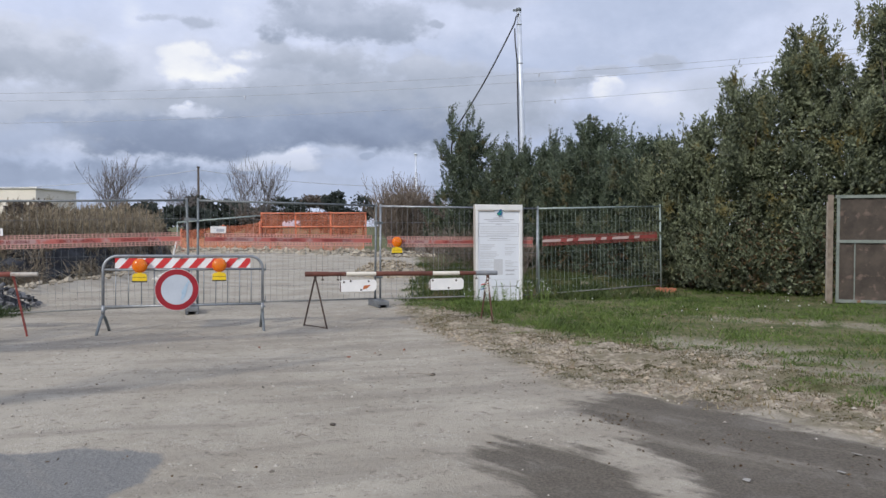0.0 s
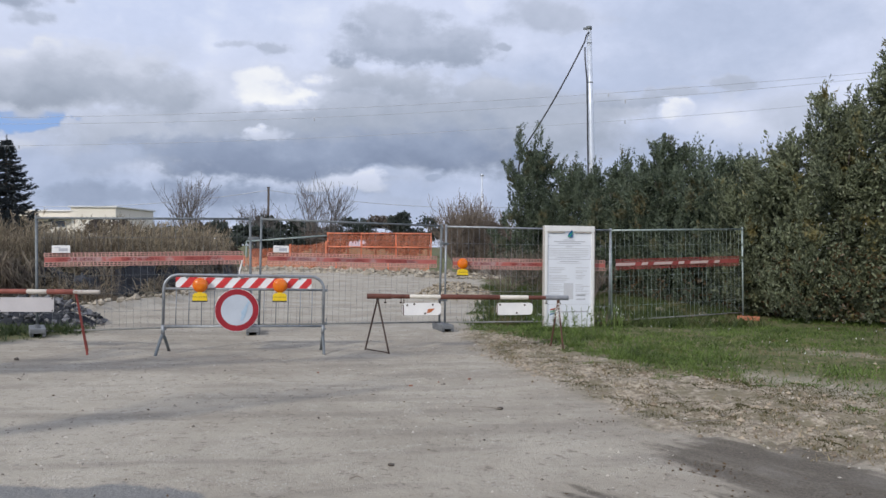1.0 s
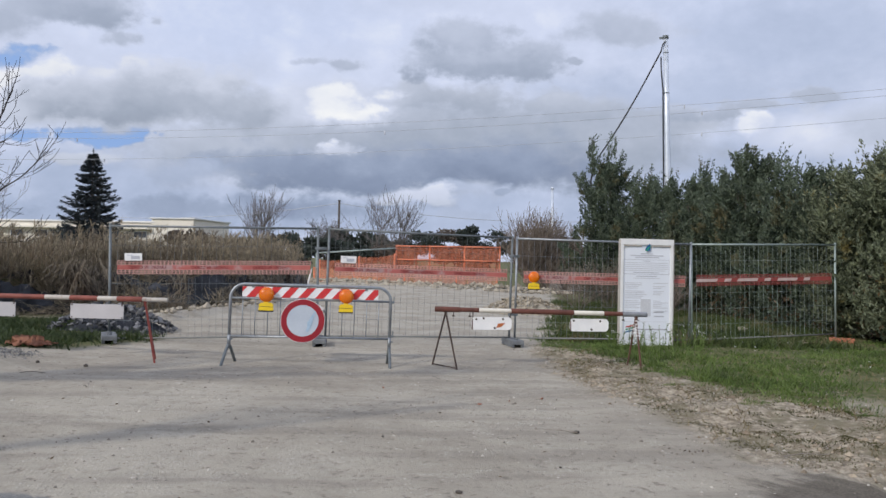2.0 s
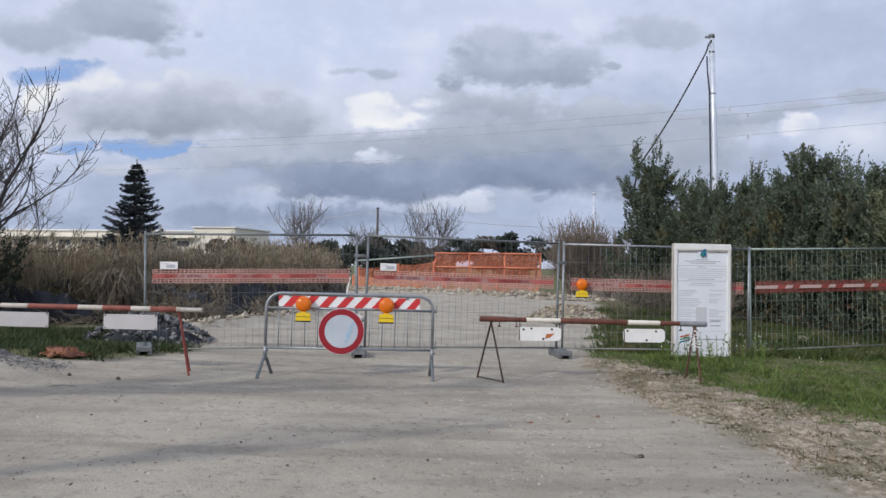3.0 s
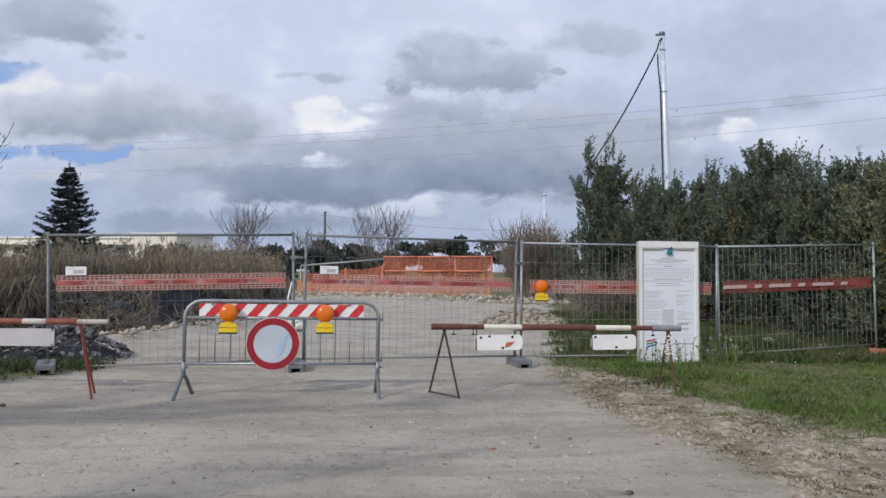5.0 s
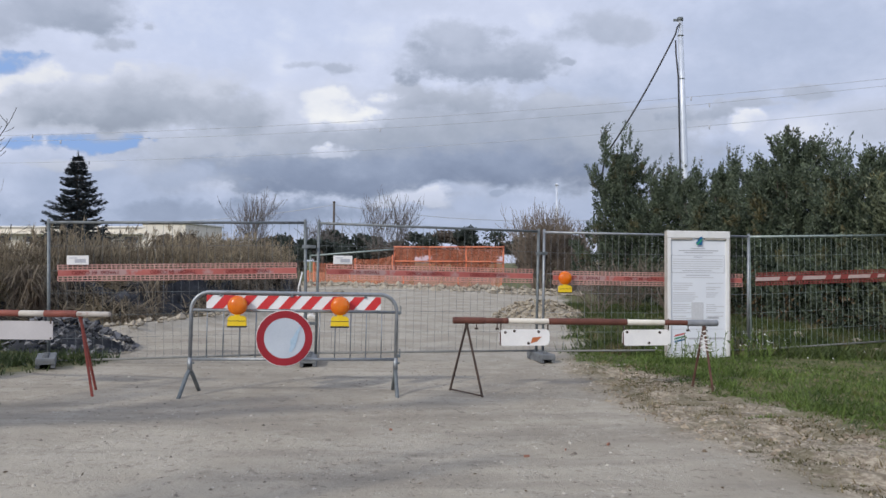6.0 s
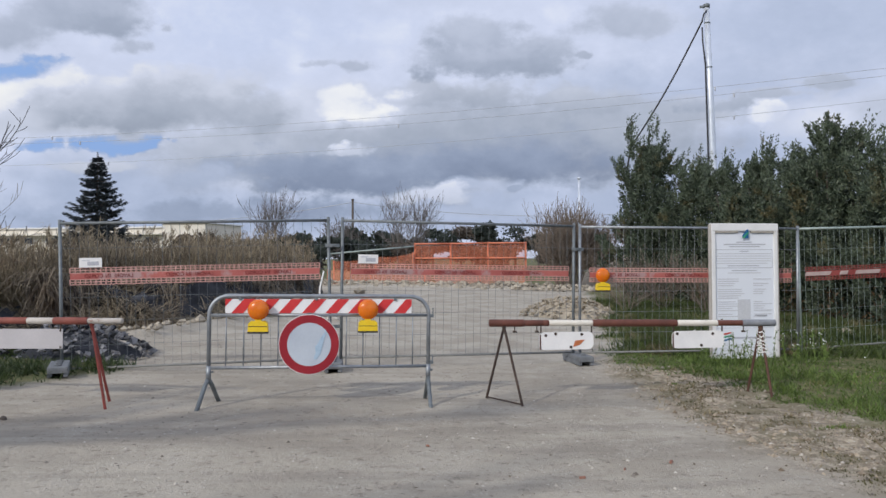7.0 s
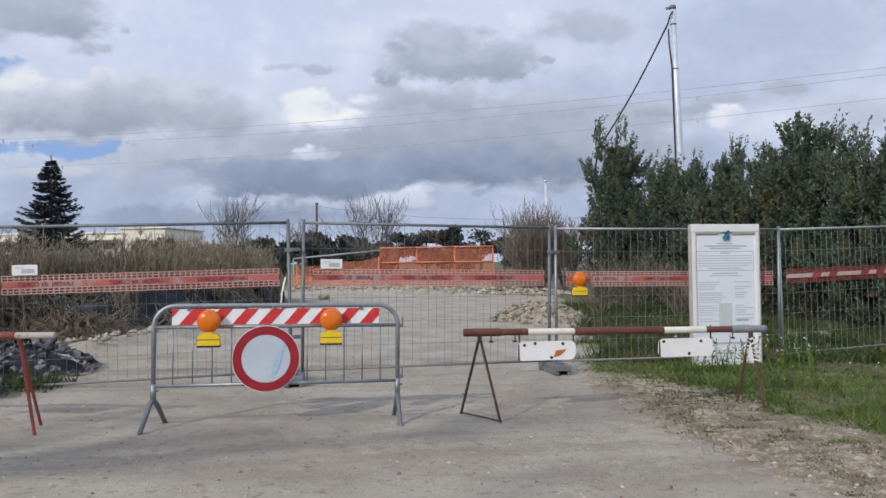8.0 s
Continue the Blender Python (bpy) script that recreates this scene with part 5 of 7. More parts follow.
scattered_stones("shoulder_stones", "pale stones along the edge of the dirt track", np.array([(x + random.uniform(-0.3, 0.3), y, on_ground(x, y) + 0.02) for y in np.arange(15.0, 28, 0.05) for x in [float(np.interp(y, [14, 15.5, 18, 21, 28], [-8.4, -8.1, -7.7, -7.9, -8.3]))]]), (0.03, 0.11), PEBBLE_PALE, 3)
scattered_stones("ridge_stones", "pale stones heaped in a low ridge before the mesh", np.array([(x, 39.3 - 0.1 * x + random.uniform(-1.4, 0.5), 0.0) for x in np.arange(-14.5, 1.0, 0.016)]) + np.array([0, 0, 0]), (0.05, 0.19), PEBBLE_PALE, 4)

for ob in [o for o in scene.objects if o.name == "ridge_stones"]:
    co = np.empty(len(ob.data.vertices) * 3, np.float32)
    ob.data.vertices.foreach_get("co", co)
    co = co.reshape(-1, 6, 3)
    mid = co.mean(1)
    co[..., 2] += height(mid[:, 0], mid[:, 1])[:, None] + 0.04
    ob.data.vertices.foreach_set("co", co.ravel())
    ob.data.update()

# ---- plants ----


def leaf_quads(centres, ways, length, width, rng):
    """Diamond leaves: centre, direction, length and width arrays to (n, 4, 3) corners."""
    n = len(centres)
    ways = ways / (np.linalg.norm(ways, axis=1, keepdims=True) + 1e-9)
    side = np.cross(ways, rng.normal(size=(n, 3)))
    side /= np.linalg.norm(side, axis=1, keepdims=True) + 1e-9
    l, w = np.broadcast_to(length, n)[:, None], np.broadcast_to(width, n)[:, None]
    a, b = centres, centres + ways * l
    mid = centres + ways * l * 0.5
    return np.stack([a, mid + side * w / 2, b, mid - side * w / 2], 1)


def shrub(x, y, tall, radius, seed, mat, label, shoots=420, per=34, leaf=0.10, brown=0, name="laurel_shrub", spikes=7, group="hedge shrubs"):
    """A dense evergreen shrub: stems, and shoots clothed in leaves, with leaders rising over the top."""
    rng = np.random.default_rng(seed)
    base = on_ground(x, y)
    bush = thing(name, Matrix.Translation((x, y, base)), label, "shrub", group)
    stems = []
    for k in range(5):
        a = rng.uniform(0, 6.28)
        end = np.array([math.cos(a) * radius * 0.4, math.sin(a) * radius * 0.4, tall * 0.8])
        start = np.array([math.cos(a) * 0.15, math.sin(a) * 0.15, -0.05])
        stems.append([(start, 0.045), (start * 0.5 + end * 0.5 + rng.normal(0, 0.08, 3), 0.03), (end, 0.01)])
    for path in stems:
        part("stem", mesh_from("stem", *tube([path], 6)), BARK, bush)
    # boughs end near the surface of a column that narrows to the top; each carries a plume of shoots
    boughs = max(12, shoots // 13)
    t = rng.random(boughs) ** 0.85
    profile = np.where(t < 0.12, 0.62 + 3.2 * t, np.where(t < 0.62, 1.0, 1.0 - (np.clip(t - 0.62, 0, 1) / 0.38) ** 1.6 * 0.85))
    a = rng.uniform(0, 6.28, boughs)
    r = radius * profile * np.sqrt(rng.uniform(0.30, 1.15, boughs))
    end = np.stack([r * np.cos(a), r * np.sin(a), t * tall * 0.90 + 0.05], -1)
    lean = np.stack([np.cos(a) * 0.40, np.sin(a) * 0.40, np.full(boughs, 1.0)], -1) + rng.normal(0, 0.20, (boughs, 3))
    which = np.arange(shoots) % boughs
    s = rng.random((shoots, 1))
    root = end[which] + lean[which] * (s - 0.45) * 0.62 + rng.normal(0, 0.11, (shoots, 3)) * (1.15 - 0.7 * s)
    root[:, 2] = np.maximum(root[:, 2], 0.06)
    way = lean[which] + rng.normal(0, 0.30, (shoots, 3))
    long = rng.uniform(0.22, 0.46, shoots)
    # leaders, each a plume of several shoots
    single = spikes
    spikes = 5 * single
    top = np.repeat(rng.uniform(0, 6.28, single), 5)
    rr = np.repeat(radius * rng.uniform(0.0, 0.75, single), 5)
    lead = np.stack([rr * np.cos(top), rr * np.sin(top), np.repeat(tall * rng.uniform(0.86, 1.0, single), 5) - 0.12 * np.tile(np.arange(5), single)], -1) + rng.normal(0, 0.055, (spikes, 3))
    root, way = np.concatenate([root, lead]), np.concatenate([way, np.stack([rng.normal(0.16, 0.14, spikes), rng.normal(0, 0.14, spikes), np.ones(spikes)], -1)])
    long = np.concatenate([long, np.repeat(rng.uniform(0.38, 0.80, single), 5)])
    way /= np.linalg.norm(way, axis=1, keepdims=True)
    s = rng.random((len(root), per))
    centre = root[:, None] + way[:, None] * (s * long[:, None])[..., None] + rng.normal(0, 0.022, (len(root), per, 3))
    out = rng.normal(0, 0.50, (len(root), per, 3)) + way[:, None] * 0.85 + np.array([0, 0, 0.12])
    leaves = leaf_quads(centre.reshape(-1, 3), out.reshape(-1, 3), leaf * rng.uniform(0.65, 1.25, centre[..., 0].size), leaf * 0.36 * rng.uniform(0.7, 1.3, centre[..., 0].size), rng)
    # broad inner leaves close the heart of the shrub
    inner = int(2600 * radius * tall)
    ti, ai = rng.random(inner), rng.uniform(0, 6.28, inner)
    ri = radius * 0.60 * np.sqrt(rng.random(inner)) * np.where(ti < 0.65, 1, 1 - (ti - 0.65) * 2.0)
    heart = leaf_quads(np.stack([ri * np.cos(ai), ri * np.sin(ai), ti * tall * 0.86 + 0.1], -1), rng.normal(0, 1, (inner, 3)), 0.105, 0.048, rng)
    part("crown", blades_mesh("crown", np.concatenate([leaves, heart])), mat, bush, "dense glossy evergreen leaves")
    if brown:
        m = brown
        tb, ab = rng.uniform(0.03, 0.30, m), rng.uniform(0, 6.28, m)
        rb = radius * rng.uniform(0.85, 1.12, m)
        q = leaf_quads(np.stack([rb * np.cos(ab), rb * np.sin(ab), tb * tall], -1), rng.normal(0, 1, (m, 3)), leaf * 1.1, leaf * 0.4, rng)
        part("withered_leaves", blades_mesh("withered_leaves", q), BROWN_LEAF, bush, "brown withered lower leaves")
    return bush


HEDGE = [(10.0, 15.3, 6.15, 1.25), (8.5, 15.75, 5.55, 1.3), (7.6, 16.7, 4.55, 1.2), (6.95, 18.1, 3.65, 1.15), (6.5, 19.7, 3.6, 1.15), (6.1, 21.4, 3.85, 1.15), (5.65, 23.0, 4.5, 1.1), (5.35, 24.8, 4.1, 1.15), (4.9, 26.6, 4.4, 1.15), (4.35, 28.5, 4.35, 1.2), (3.4, 30.5, 4.7, 1.3), (2.15, 32.2, 6.45, 1.5)]
for k, (x, y, tall, radius) in enumerate(HEDGE):
    shrub(x, y, tall, radius, 100 + k, LAUREL_OLIVE if y < 18.5 else LAUREL, "tall dark green laurel shrub growing in an unclipped hedge" if y > 16 else "tall laurel shrub with some yellowing leaves beside the gate", shoots=980 if y < 20 else 820, per=36, leaf=0.095, brown=800 if y < 17 else 350, spikes=9)
shrub(11.0, 16.4, 5.6, 1.4, 131, LAUREL, "tall dark green laurel shrub growing in an unclipped hedge", shoots=300)
shrub(-12.3, 13.9, 1.9, 1.0, 140, DARK_LEAF, "dark evergreen bush at the edge of the reeds", shoots=260, leaf=0.07, name="bush", group="", spikes=4)
shrub(-14.6, 13.0, 2.2, 1.3, 141, DARK_LEAF, "dark evergreen bush at the edge of the reeds", shoots=200, leaf=0.07, name="bush", group="", spikes=4)


def bare_tree(x, y, tall, seed, mat, label, spread=0.6, limbs=4, radius=0.09, depth=4, lean=(0, 0), name="bare_tree", sides=5, up=0.12, fork=0.10, twig=0.004):
    rng = random.Random(seed)
    base = on_ground(x, y)
    tree = thing(name, Matrix.Translation((x, y, base)), label, "tree")
    paths = {0: [], 1: []}

    def grow(p, way, long, r, level):
        pts, w = [(p.copy(), r)], way.copy()
        steps = 5
        thin = max(r * 0.55, twig)
        for k in range(1, steps + 1):
            w = (w + Vector((rng.uniform(-1, 1), rng.uniform(-1, 1), rng.uniform(-0.4, 1) + 0.2)) * up).normalized()
            p = p + w * (long / steps)
            rk = r + (thin - r) * k / steps
            pts.append((p.copy(), rk))
            if level < depth and k >= 2 and (k < steps or level == 0):
                for _ in range(1 if level else 2):
                    if rng.random() < 0.86:
                        turn = Vector((rng.uniform(-1, 1), rng.uniform(-1, 1), rng.uniform(-0.35, 0.8))).normalized()
                        child = (w * (1 - spread) + turn * spread).normalized()
                        grow(p.copy(), child, long * rng.uniform(0.42, 0.72), max(rk * 0.6, twig), level + 1)
        if level < depth:
            grow(p.copy(), (w + Vector((rng.uniform(-1, 1), rng.uniform(-1, 1), 0.2)) * 0.25).normalized(), long * 0.55, thin, level + 1)
        paths[min(level, 1)].append(pts)

    for k in range(limbs):
        a = 2 * math.pi * (k + rng.random() * 0.6) / limbs
        way = Vector((math.cos(a) * fork * 3 + lean[0], math.sin(a) * fork * 3 + lean[1], 1)).normalized()
        grow(Vector((math.cos(a) * radius * 0.6, math.sin(a) * radius * 0.6, -0.1)), way, tall * 0.5, radius, 0)
    for path in paths[0]:
        part("limb" if name == "bare_tree" else "stem", mesh_from("limb", *tube([path], 7), smooth=True), mat, tree)
    part("crown", mesh_from("crown", *tube(paths[1], 4, cap=False)), mat, tree, "fine leafless branches")
    return tree


bare_tree(-14.5, 15.9, 5.6, 9, BARK_DARK, "leafless tree with long dark upswept branches above the reeds", spread=0.58, limbs=5, radius=0.065, depth=4, lean=(0.28, -0.05), fork=0.22, twig=0.0056)
bare_tree(-15.4, 70.0, 8.0, 21, FAR_TWIG, "pale leafless tree standing far behind the site", spread=0.5, limbs=7, radius=0.07, depth=3, fork=0.16, twig=0.013)
bare_tree(-28.4, 70.0, 8.0, 22, FAR_TWIG, "greyish leafless tree behind the reeds", spread=0.46, limbs=6, radius=0.07, depth=3, fork=0.07, twig=0.012)
bare_tree(-23.0, 74.0, 6.0, 23, FAR_TWIG, "small leafless tree beside the utility pole", spread=0.55, limbs=5, radius=0.06, depth=3, fork=0.15, twig=0.016)
bare_tree(-30.0, 33.0, 6.0, 25, WILLOW, "greyish leafless tree behind the reeds", spread=0.5, limbs=4, radius=0.05, depth=3, fork=0.2, twig=0.008)
for k, (x, y, tall) in enumerate([(-1.0, 41.0, 4.5), (-0.4, 41.5, 4.0), (0.6, 43.0, 3.9), (-1.3, 42.5, 3.6), (-0.6, 42.5, 4.5)]):
    bare_tree(x, y, tall, 30 + k, TWIGS, "brown leafless thicket beside the orange mesh", spread=0.52, limbs=9, radius=0.035, depth=3, fork=0.13, twig=0.010, name="thicket")
for k, (x, y, tall) in enumerate([(0.9, 25.0, 1.9), (1.9, 25.6, 2.2), (2.9, 24.4, 1.9), (3.3, 22.6, 1.6)]):
    bare_tree(x, y, tall, 60 + k, TWIGS, "brown leafless thicket under the hedge", spread=0.6, limbs=10, radius=0.013, depth=2, fork=0.22, twig=0.0045, name="thicket")
# trees standing beside and behind the camera, whose shadows lie across the yard


def leaning_tree(base, top, r, seed, boughs, reach=1.0):
    rng = random.Random(seed)
    base, top = Vector(base), Vector(top)
    tree = thing("bare_tree", Matrix.Translation(base), "leafless leaning tree beside the yard, casting long shadows", "tree")
    way = top - base
    bend = [way * t + Vector((0.10 * math.sin(t * 9), 0.08 * math.sin(t * 7), 0)) for t in (0, 0.2, 0.4, 0.6, 0.8, 1.0)]
    tubes("trunk", [[(p, r * (1.15 - 0.75 * k / 5)) for k, p in enumerate(bend)]], BARK, tree, sides=9)
    for _ in range(boughs):
        t = rng.uniform(0.35, reach)
        p = way * t
        d = (way.normalized() + Vector((rng.uniform(-1, 1), rng.uniform(-1, 1), rng.uniform(-0.2, 0.6))) * 0.7).normalized()
        ln = rng.uniform(0.9, 2.4)
        mid = p + d * ln * 0.5 + Vector((0, 0, 0.1))
        tubes("bough", [[(p, r * 0.35), (mid, r * 0.22), (p + d * ln + Vector((0, 0, 0.35)), 0.012)]], BARK, tree, sides=5)
        for _ in range(3):
            e = (d + Vector((rng.uniform(-1, 1), rng.uniform(-1, 1), rng.uniform(0, 1))) * 0.6).normalized()
            tubes("branchlet", [[(mid, r * 0.12), (mid + e * ln * 0.6, 0.008)]], BARK, tree, sides=4)
    return tree


leaning_tree((-11.1, -0.4, -0.1), (-7.1, -2.36, 7.6), 0.17, 51, 7, 0.72)
leaning_tree((-11.7, 5.2, -0.1), (-8.4, -1.2, 8.2), 0.17, 52, 16)
leaning_tree((-12.4, 3.4, -0.1), (-9.3, -0.2, 7.4), 0.15, 53, 18)


def conifer(x, y, tall, radius, seed):
    """A spruce: whorls of boughs that droop and lift again at the tip, each fringed with needle sprays."""
    rng = np.random.default_rng(seed)
    base = on_ground(x, y)
    tree = thing("conifer", Matrix.Translation((x, y, base)), "dark blue-green conifer with layered drooping branches", "tree")
    tubes("trunk", [[((0, 0, -0.2), 0.20), ((0, 0, tall * 0.6), 0.10), ((0, 0, tall * 0.99), 0.015)]], BARK, tree, sides=8)
    quads, z, boughs = [], tall * 0.08, []
    while z < tall * 0.97:
        share = 1 - z / tall
        turn = rng.uniform(0, 6.28)
        count = int(6 + 5 * share)
        for k in range(count):
            a = turn + 6.28 * (k + rng.uniform(-0.3, 0.3)) / count
            ln = radius * share ** 0.92 * rng.uniform(0.58, 1.24) + 0.03
            n = int(40 + 260 * share)
            s = rng.random(n) ** 0.7
            rise = (-0.30 * s + 0.38 * s ** 2.6) * ln + rng.uniform(-0.28, 0.28) * (0.3 + share)
            spray = 0.16 * min(1.0, 0.25 + 4.0 * share) + 0.16 * ln * np.sin(np.pi * np.clip(s, 0.08, 0.92))
            off = rng.uniform(-1, 1, n) * spray
            c = np.stack([np.cos(a) * s * ln - np.sin(a) * off, np.sin(a) * s * ln + np.cos(a) * off, z + rise - 0.10 * np.abs(off) - rng.random(n) * 0.10 * (0.5 + share)], -1)
            w = np.stack([np.cos(a) - 0.9 * np.sin(a) * np.sign(off), np.sin(a) + 0.9 * np.cos(a) * np.sign(off), np.full(n, -0.25)], -1) + rng.normal(0, 0.25, (n, 3))
            quads.append(leaf_quads(c, w, rng.uniform(0.18, 0.40, n), rng.uniform(0.05, 0.10, n), rng))
            boughs.append([((0, 0, z + 0.05), 0.035), ((math.cos(a) * ln * 0.5, math.sin(a) * ln * 0.5, z - 0.085 * ln), 0.022), ((math.cos(a) * ln * 0.95, math.sin(a) * ln * 0.95, z + 0.05 * ln), 0.008)])
        z += 0.18 + 0.36 * share
    n = 90
    s = rng.random(n)
    quads.append(leaf_quads(np.stack([rng.normal(0, 0.05, n), rng.normal(0, 0.05, n), tall * (0.92 + 0.09 * s)], -1), rng.normal(0, 0.5, (n, 3)) + np.array([0, 0, 0.9]), 0.16, 0.035, rng))
    part("boughs", mesh_from("boughs", *tube(boughs, 4, cap=False)), BARK, tree, "thin drooping boughs")
    part("crown", blades_mesh("crown", np.concatenate(quads)), NEEDLES, tree, "layered needle branches")


conifer(-42.0, 63.5, 10.8, 4.5, 8)


def far_tree(x, y, tall, wide, seed, mat, label, leaf=0.5, count=2800):
    """A distant crown built from many leaf clumps on a trunk."""
    rng = np.random.default_rng(seed)
    base = on_ground(x, y)
    tree = thing("far_tree", Matrix.Translation((x, y, base)), label, "tree", "distant tree line")
    tubes("trunk", [[((0, 0, -0.2), 0.2), ((0, 0, tall * 0.7), 0.1)]], BARK, tree, sides=6)
    lobes = rng.uniform(-1, 1, (9, 3)) * np.array([wide * 0.8, wide * 0.8, 0]) + np.array([0, 0, 1.0]) * rng.uniform(0.15, 0.80, (9, 1)) * tall
    lobes[0] = (0, 0, tall * 0.80)
    size = rng.uniform(0.35, 0.55, 9) * min(wide, tall * 0.6)
    pick = rng.integers(0, 9, count)
    c = rng.normal(0, 1, (count, 3))
    c = c / np.linalg.norm(c, axis=1, keepdims=True) * rng.uniform(0.4, 1, (count, 1)) * size[pick][:, None] * np.array([1, 1, 0.55]) + lobes[pick]
    c[:, 2] = np.clip(c[:, 2], 0.1, None)
    part("crown", blades_mesh("crown", leaf_quads(c, rng.normal(0, 1, (count, 3)), leaf, leaf * 0.6, rng)), mat, tree, "uneven dark crown")


for k, (x, y, tall, wide, mat, label) in enumerate([
        (-13.3, 118, 8.0, 2.3, HAZY_LEAF, "dark umbrella-shaped pine in the far tree line"), (-9.5, 120, 6.9, 4.6, HAZY_LEAF, "dark evergreen tree in the far tree line"),
        (-18.0, 120, 6.9, 4.4, FAR_BROWN, "brown leafless copse in the far tree line"), (-22.5, 120, 6.7, 4.6, HAZY_LEAF, "dark evergreen tree in the far tree line"),
        (-3.0, 120, 5.2, 3.5, HAZY_LEAF, "dark evergreen tree in the far tree line"), (-26.5, 88, 5.6, 2.6, HAZY_LEAF, "dark evergreen tree beside the utility pole"),
        (-22.0, 86, 4.9, 3.0, HAZY_LEAF, "dark evergreen tree beside the utility pole"), (-30.5, 84, 4.4, 3.0, FAR_BROWN, "brown copse behind the reeds"),
        (-14.0, 46, 3.0, 1.5, HAZY_LEAF, "dark evergreen bush behind the reeds"), (-17.0, 47, 3.2, 1.8, HAZY_LEAF, "dark evergreen bush behind the reeds"),
        (-14.5, 121, 6.4, 4.6, HAZY_LEAF, "dark evergreen tree in the far tree line"), (-6.0, 122, 5.6, 3.5, HAZY_LEAF, "dark evergreen tree in the far tree line"), (-26.0, 122, 5.0, 4.0, FAR_BROWN, "brown leafless copse in the far tree line"), (1.0, 122, 5.4, 4.0, FAR_BROWN, "brown leafless copse in the far tree line"), (-11.5, 50, 2.6, 1.8, FAR_BROWN, "brown bush behind the works"), (-20.5, 48, 2.9, 2.0, HAZY_LEAF, "dark evergreen bush behind the reeds"),
        (-35.0, 70, 4.0, 3.5, FAR_BROWN, "brown copse behind the reeds"), (4.0, 70, 4.6, 4.0, FAR_BROWN, "brown copse behind the hedge"), (-60, 92, 5.0, 5.0, HAZY_LEAF, "dark evergreen tree before the building")]):
    far_tree(x, y, tall, wide, 200 + k, mat, label, leaf=0.5 if y > 60 else 0.25)


def reed_bed():
    rng = np.random.default_rng(61)
    n = 20000
    x, y = rng.uniform(-21, -8.5, n), rng.uniform(13.4, 33, n)
    d = inside(REED_BED, x, y)
    keep = (d > 0.85) & (rng.random(n) < np.where(d < 3.0, 1.0, 0.42)) & (fbm(x, y, 0.6, 2, 15) > 0.30)
    x, y, d = x[keep], y[keep], d[keep]
    n = len(x)
    z = height(x, y)
    tall = rng.uniform(0.70, 1.50, n) * (0.50 + 0.72 * fbm(x, y, 0.7, 3, 19)) - 0.22 * ramp01(-x, 10.0, 12.5)
    lean = np.stack([rng.normal(0.08, 0.16, n), rng.normal(-0.10, 0.16, n)], -1) + (np.stack([np.full(n, 0.16), np.full(n, -0.20)], -1) * (1 - ramp01(d, 0.9, 1.9))[:, None] * 0.7)
    foot = np.stack([x, y, z], -1)
    top = foot + np.stack([lean[:, 0] * tall, lean[:, 1] * tall, tall], -1)
    side = np.stack([np.cos(rng.uniform(0, 3.14, n)), np.sin(rng.uniform(0, 3.14, n)), np.zeros(n)], -1) * 0.008
    quads = [np.stack([foot - side, foot + side, top + side * 0.5, top - side * 0.5], 1)]
    for k in range(7):
        s = rng.uniform(0.15, 0.97, n)[:, None]
        p = foot + (top - foot) * s
        a = rng.uniform(0, 6.28, n)
        out = np.stack([np.cos(a), np.sin(a), rng.uniform(-0.2, 0.9, n)], -1)
        long = rng.uniform(0.14, 0.38, n)[:, None]
        mid = p + out * long * 0.5
        tip = mid + (out + np.array([0, 0, -1.5])) * long * 0.5
        w = np.stack([-np.sin(a), np.cos(a), np.zeros(n)], -1) * rng.uniform(0.004, 0.010, n)[:, None]
        quads.append(np.stack([p - w * 0.5, p + w * 0.5, mid + w, mid - w], 1))
        quads.append(np.stack([mid - w, mid + w, tip + w * 0.15, tip - w * 0.15], 1))
    plume = rng.random(n) < 0.30
    base, m = top[plume], int(plume.sum())
    for k in range(7):
        w = rng.normal(0, 0.35, (m, 3)) + np.array([0.2, 0, 1.0])
        quads.append(leaf_quads(base - np.array([0, 0, 0.1]), w, rng.uniform(0.12, 0.28, m), 0.020, rng))
    tagged(part("reeds", blades_mesh("reeds", np.concatenate(quads)), REED), "dense bed of dry straw-brown giant reeds with feathery tops", "reeds", kind="stuff")
    # matted, fallen reeds hanging down the front of the bed
    n = 13000
    t = rng.random(n)
    fx = np.interp(t, [0, 0.3, 0.42, 0.6, 0.8, 1], [-14.8, -11.9, -10.35, -9.2, -8.65, -8.9])
    fy = np.interp(t, [0, 0.3, 0.42, 0.6, 0.8, 1], [14.2, 14.6, 16.0, 18.1, 22.0, 27.0])
    back = rng.uniform(-0.25, 0.5, n)
    px, py = fx - back * 0.8, fy + back * 0.6
    clump = fbm(px, py, 0.85, 3, 91)
    top_z = rng.uniform(0.25, 1.25, n) * (0.5 + 0.8 * clump)
    start = np.stack([px, py, flat_height(px, py) + top_z], -1)
    long = rng.uniform(0.20, 0.65, n)[:, None]
    swirl = fbm(px, py + top_z * 1.7, 0.9, 2, 97) * 9.0 + rng.normal(0, 0.45, n)
    out = np.stack([0.25 + 0.65 * np.cos(swirl), -0.35 + 0.45 * np.cos(swirl), 0.75 * np.sin(swirl) - 0.15], -1) + rng.normal(0, 0.22, (n, 3))
    mid = start + out * long * 0.5
    tip = mid + (out * 0.8 + np.array([0.1, -0.1, -0.30])) * long * 0.5
    tip[:, 2] = np.maximum(tip[:, 2], flat_height(tip[:, 0], tip[:, 1]) + 0.02)
    mid[:, 2] = np.maximum(mid[:, 2], flat_height(mid[:, 0], mid[:, 1]) + 0.03)
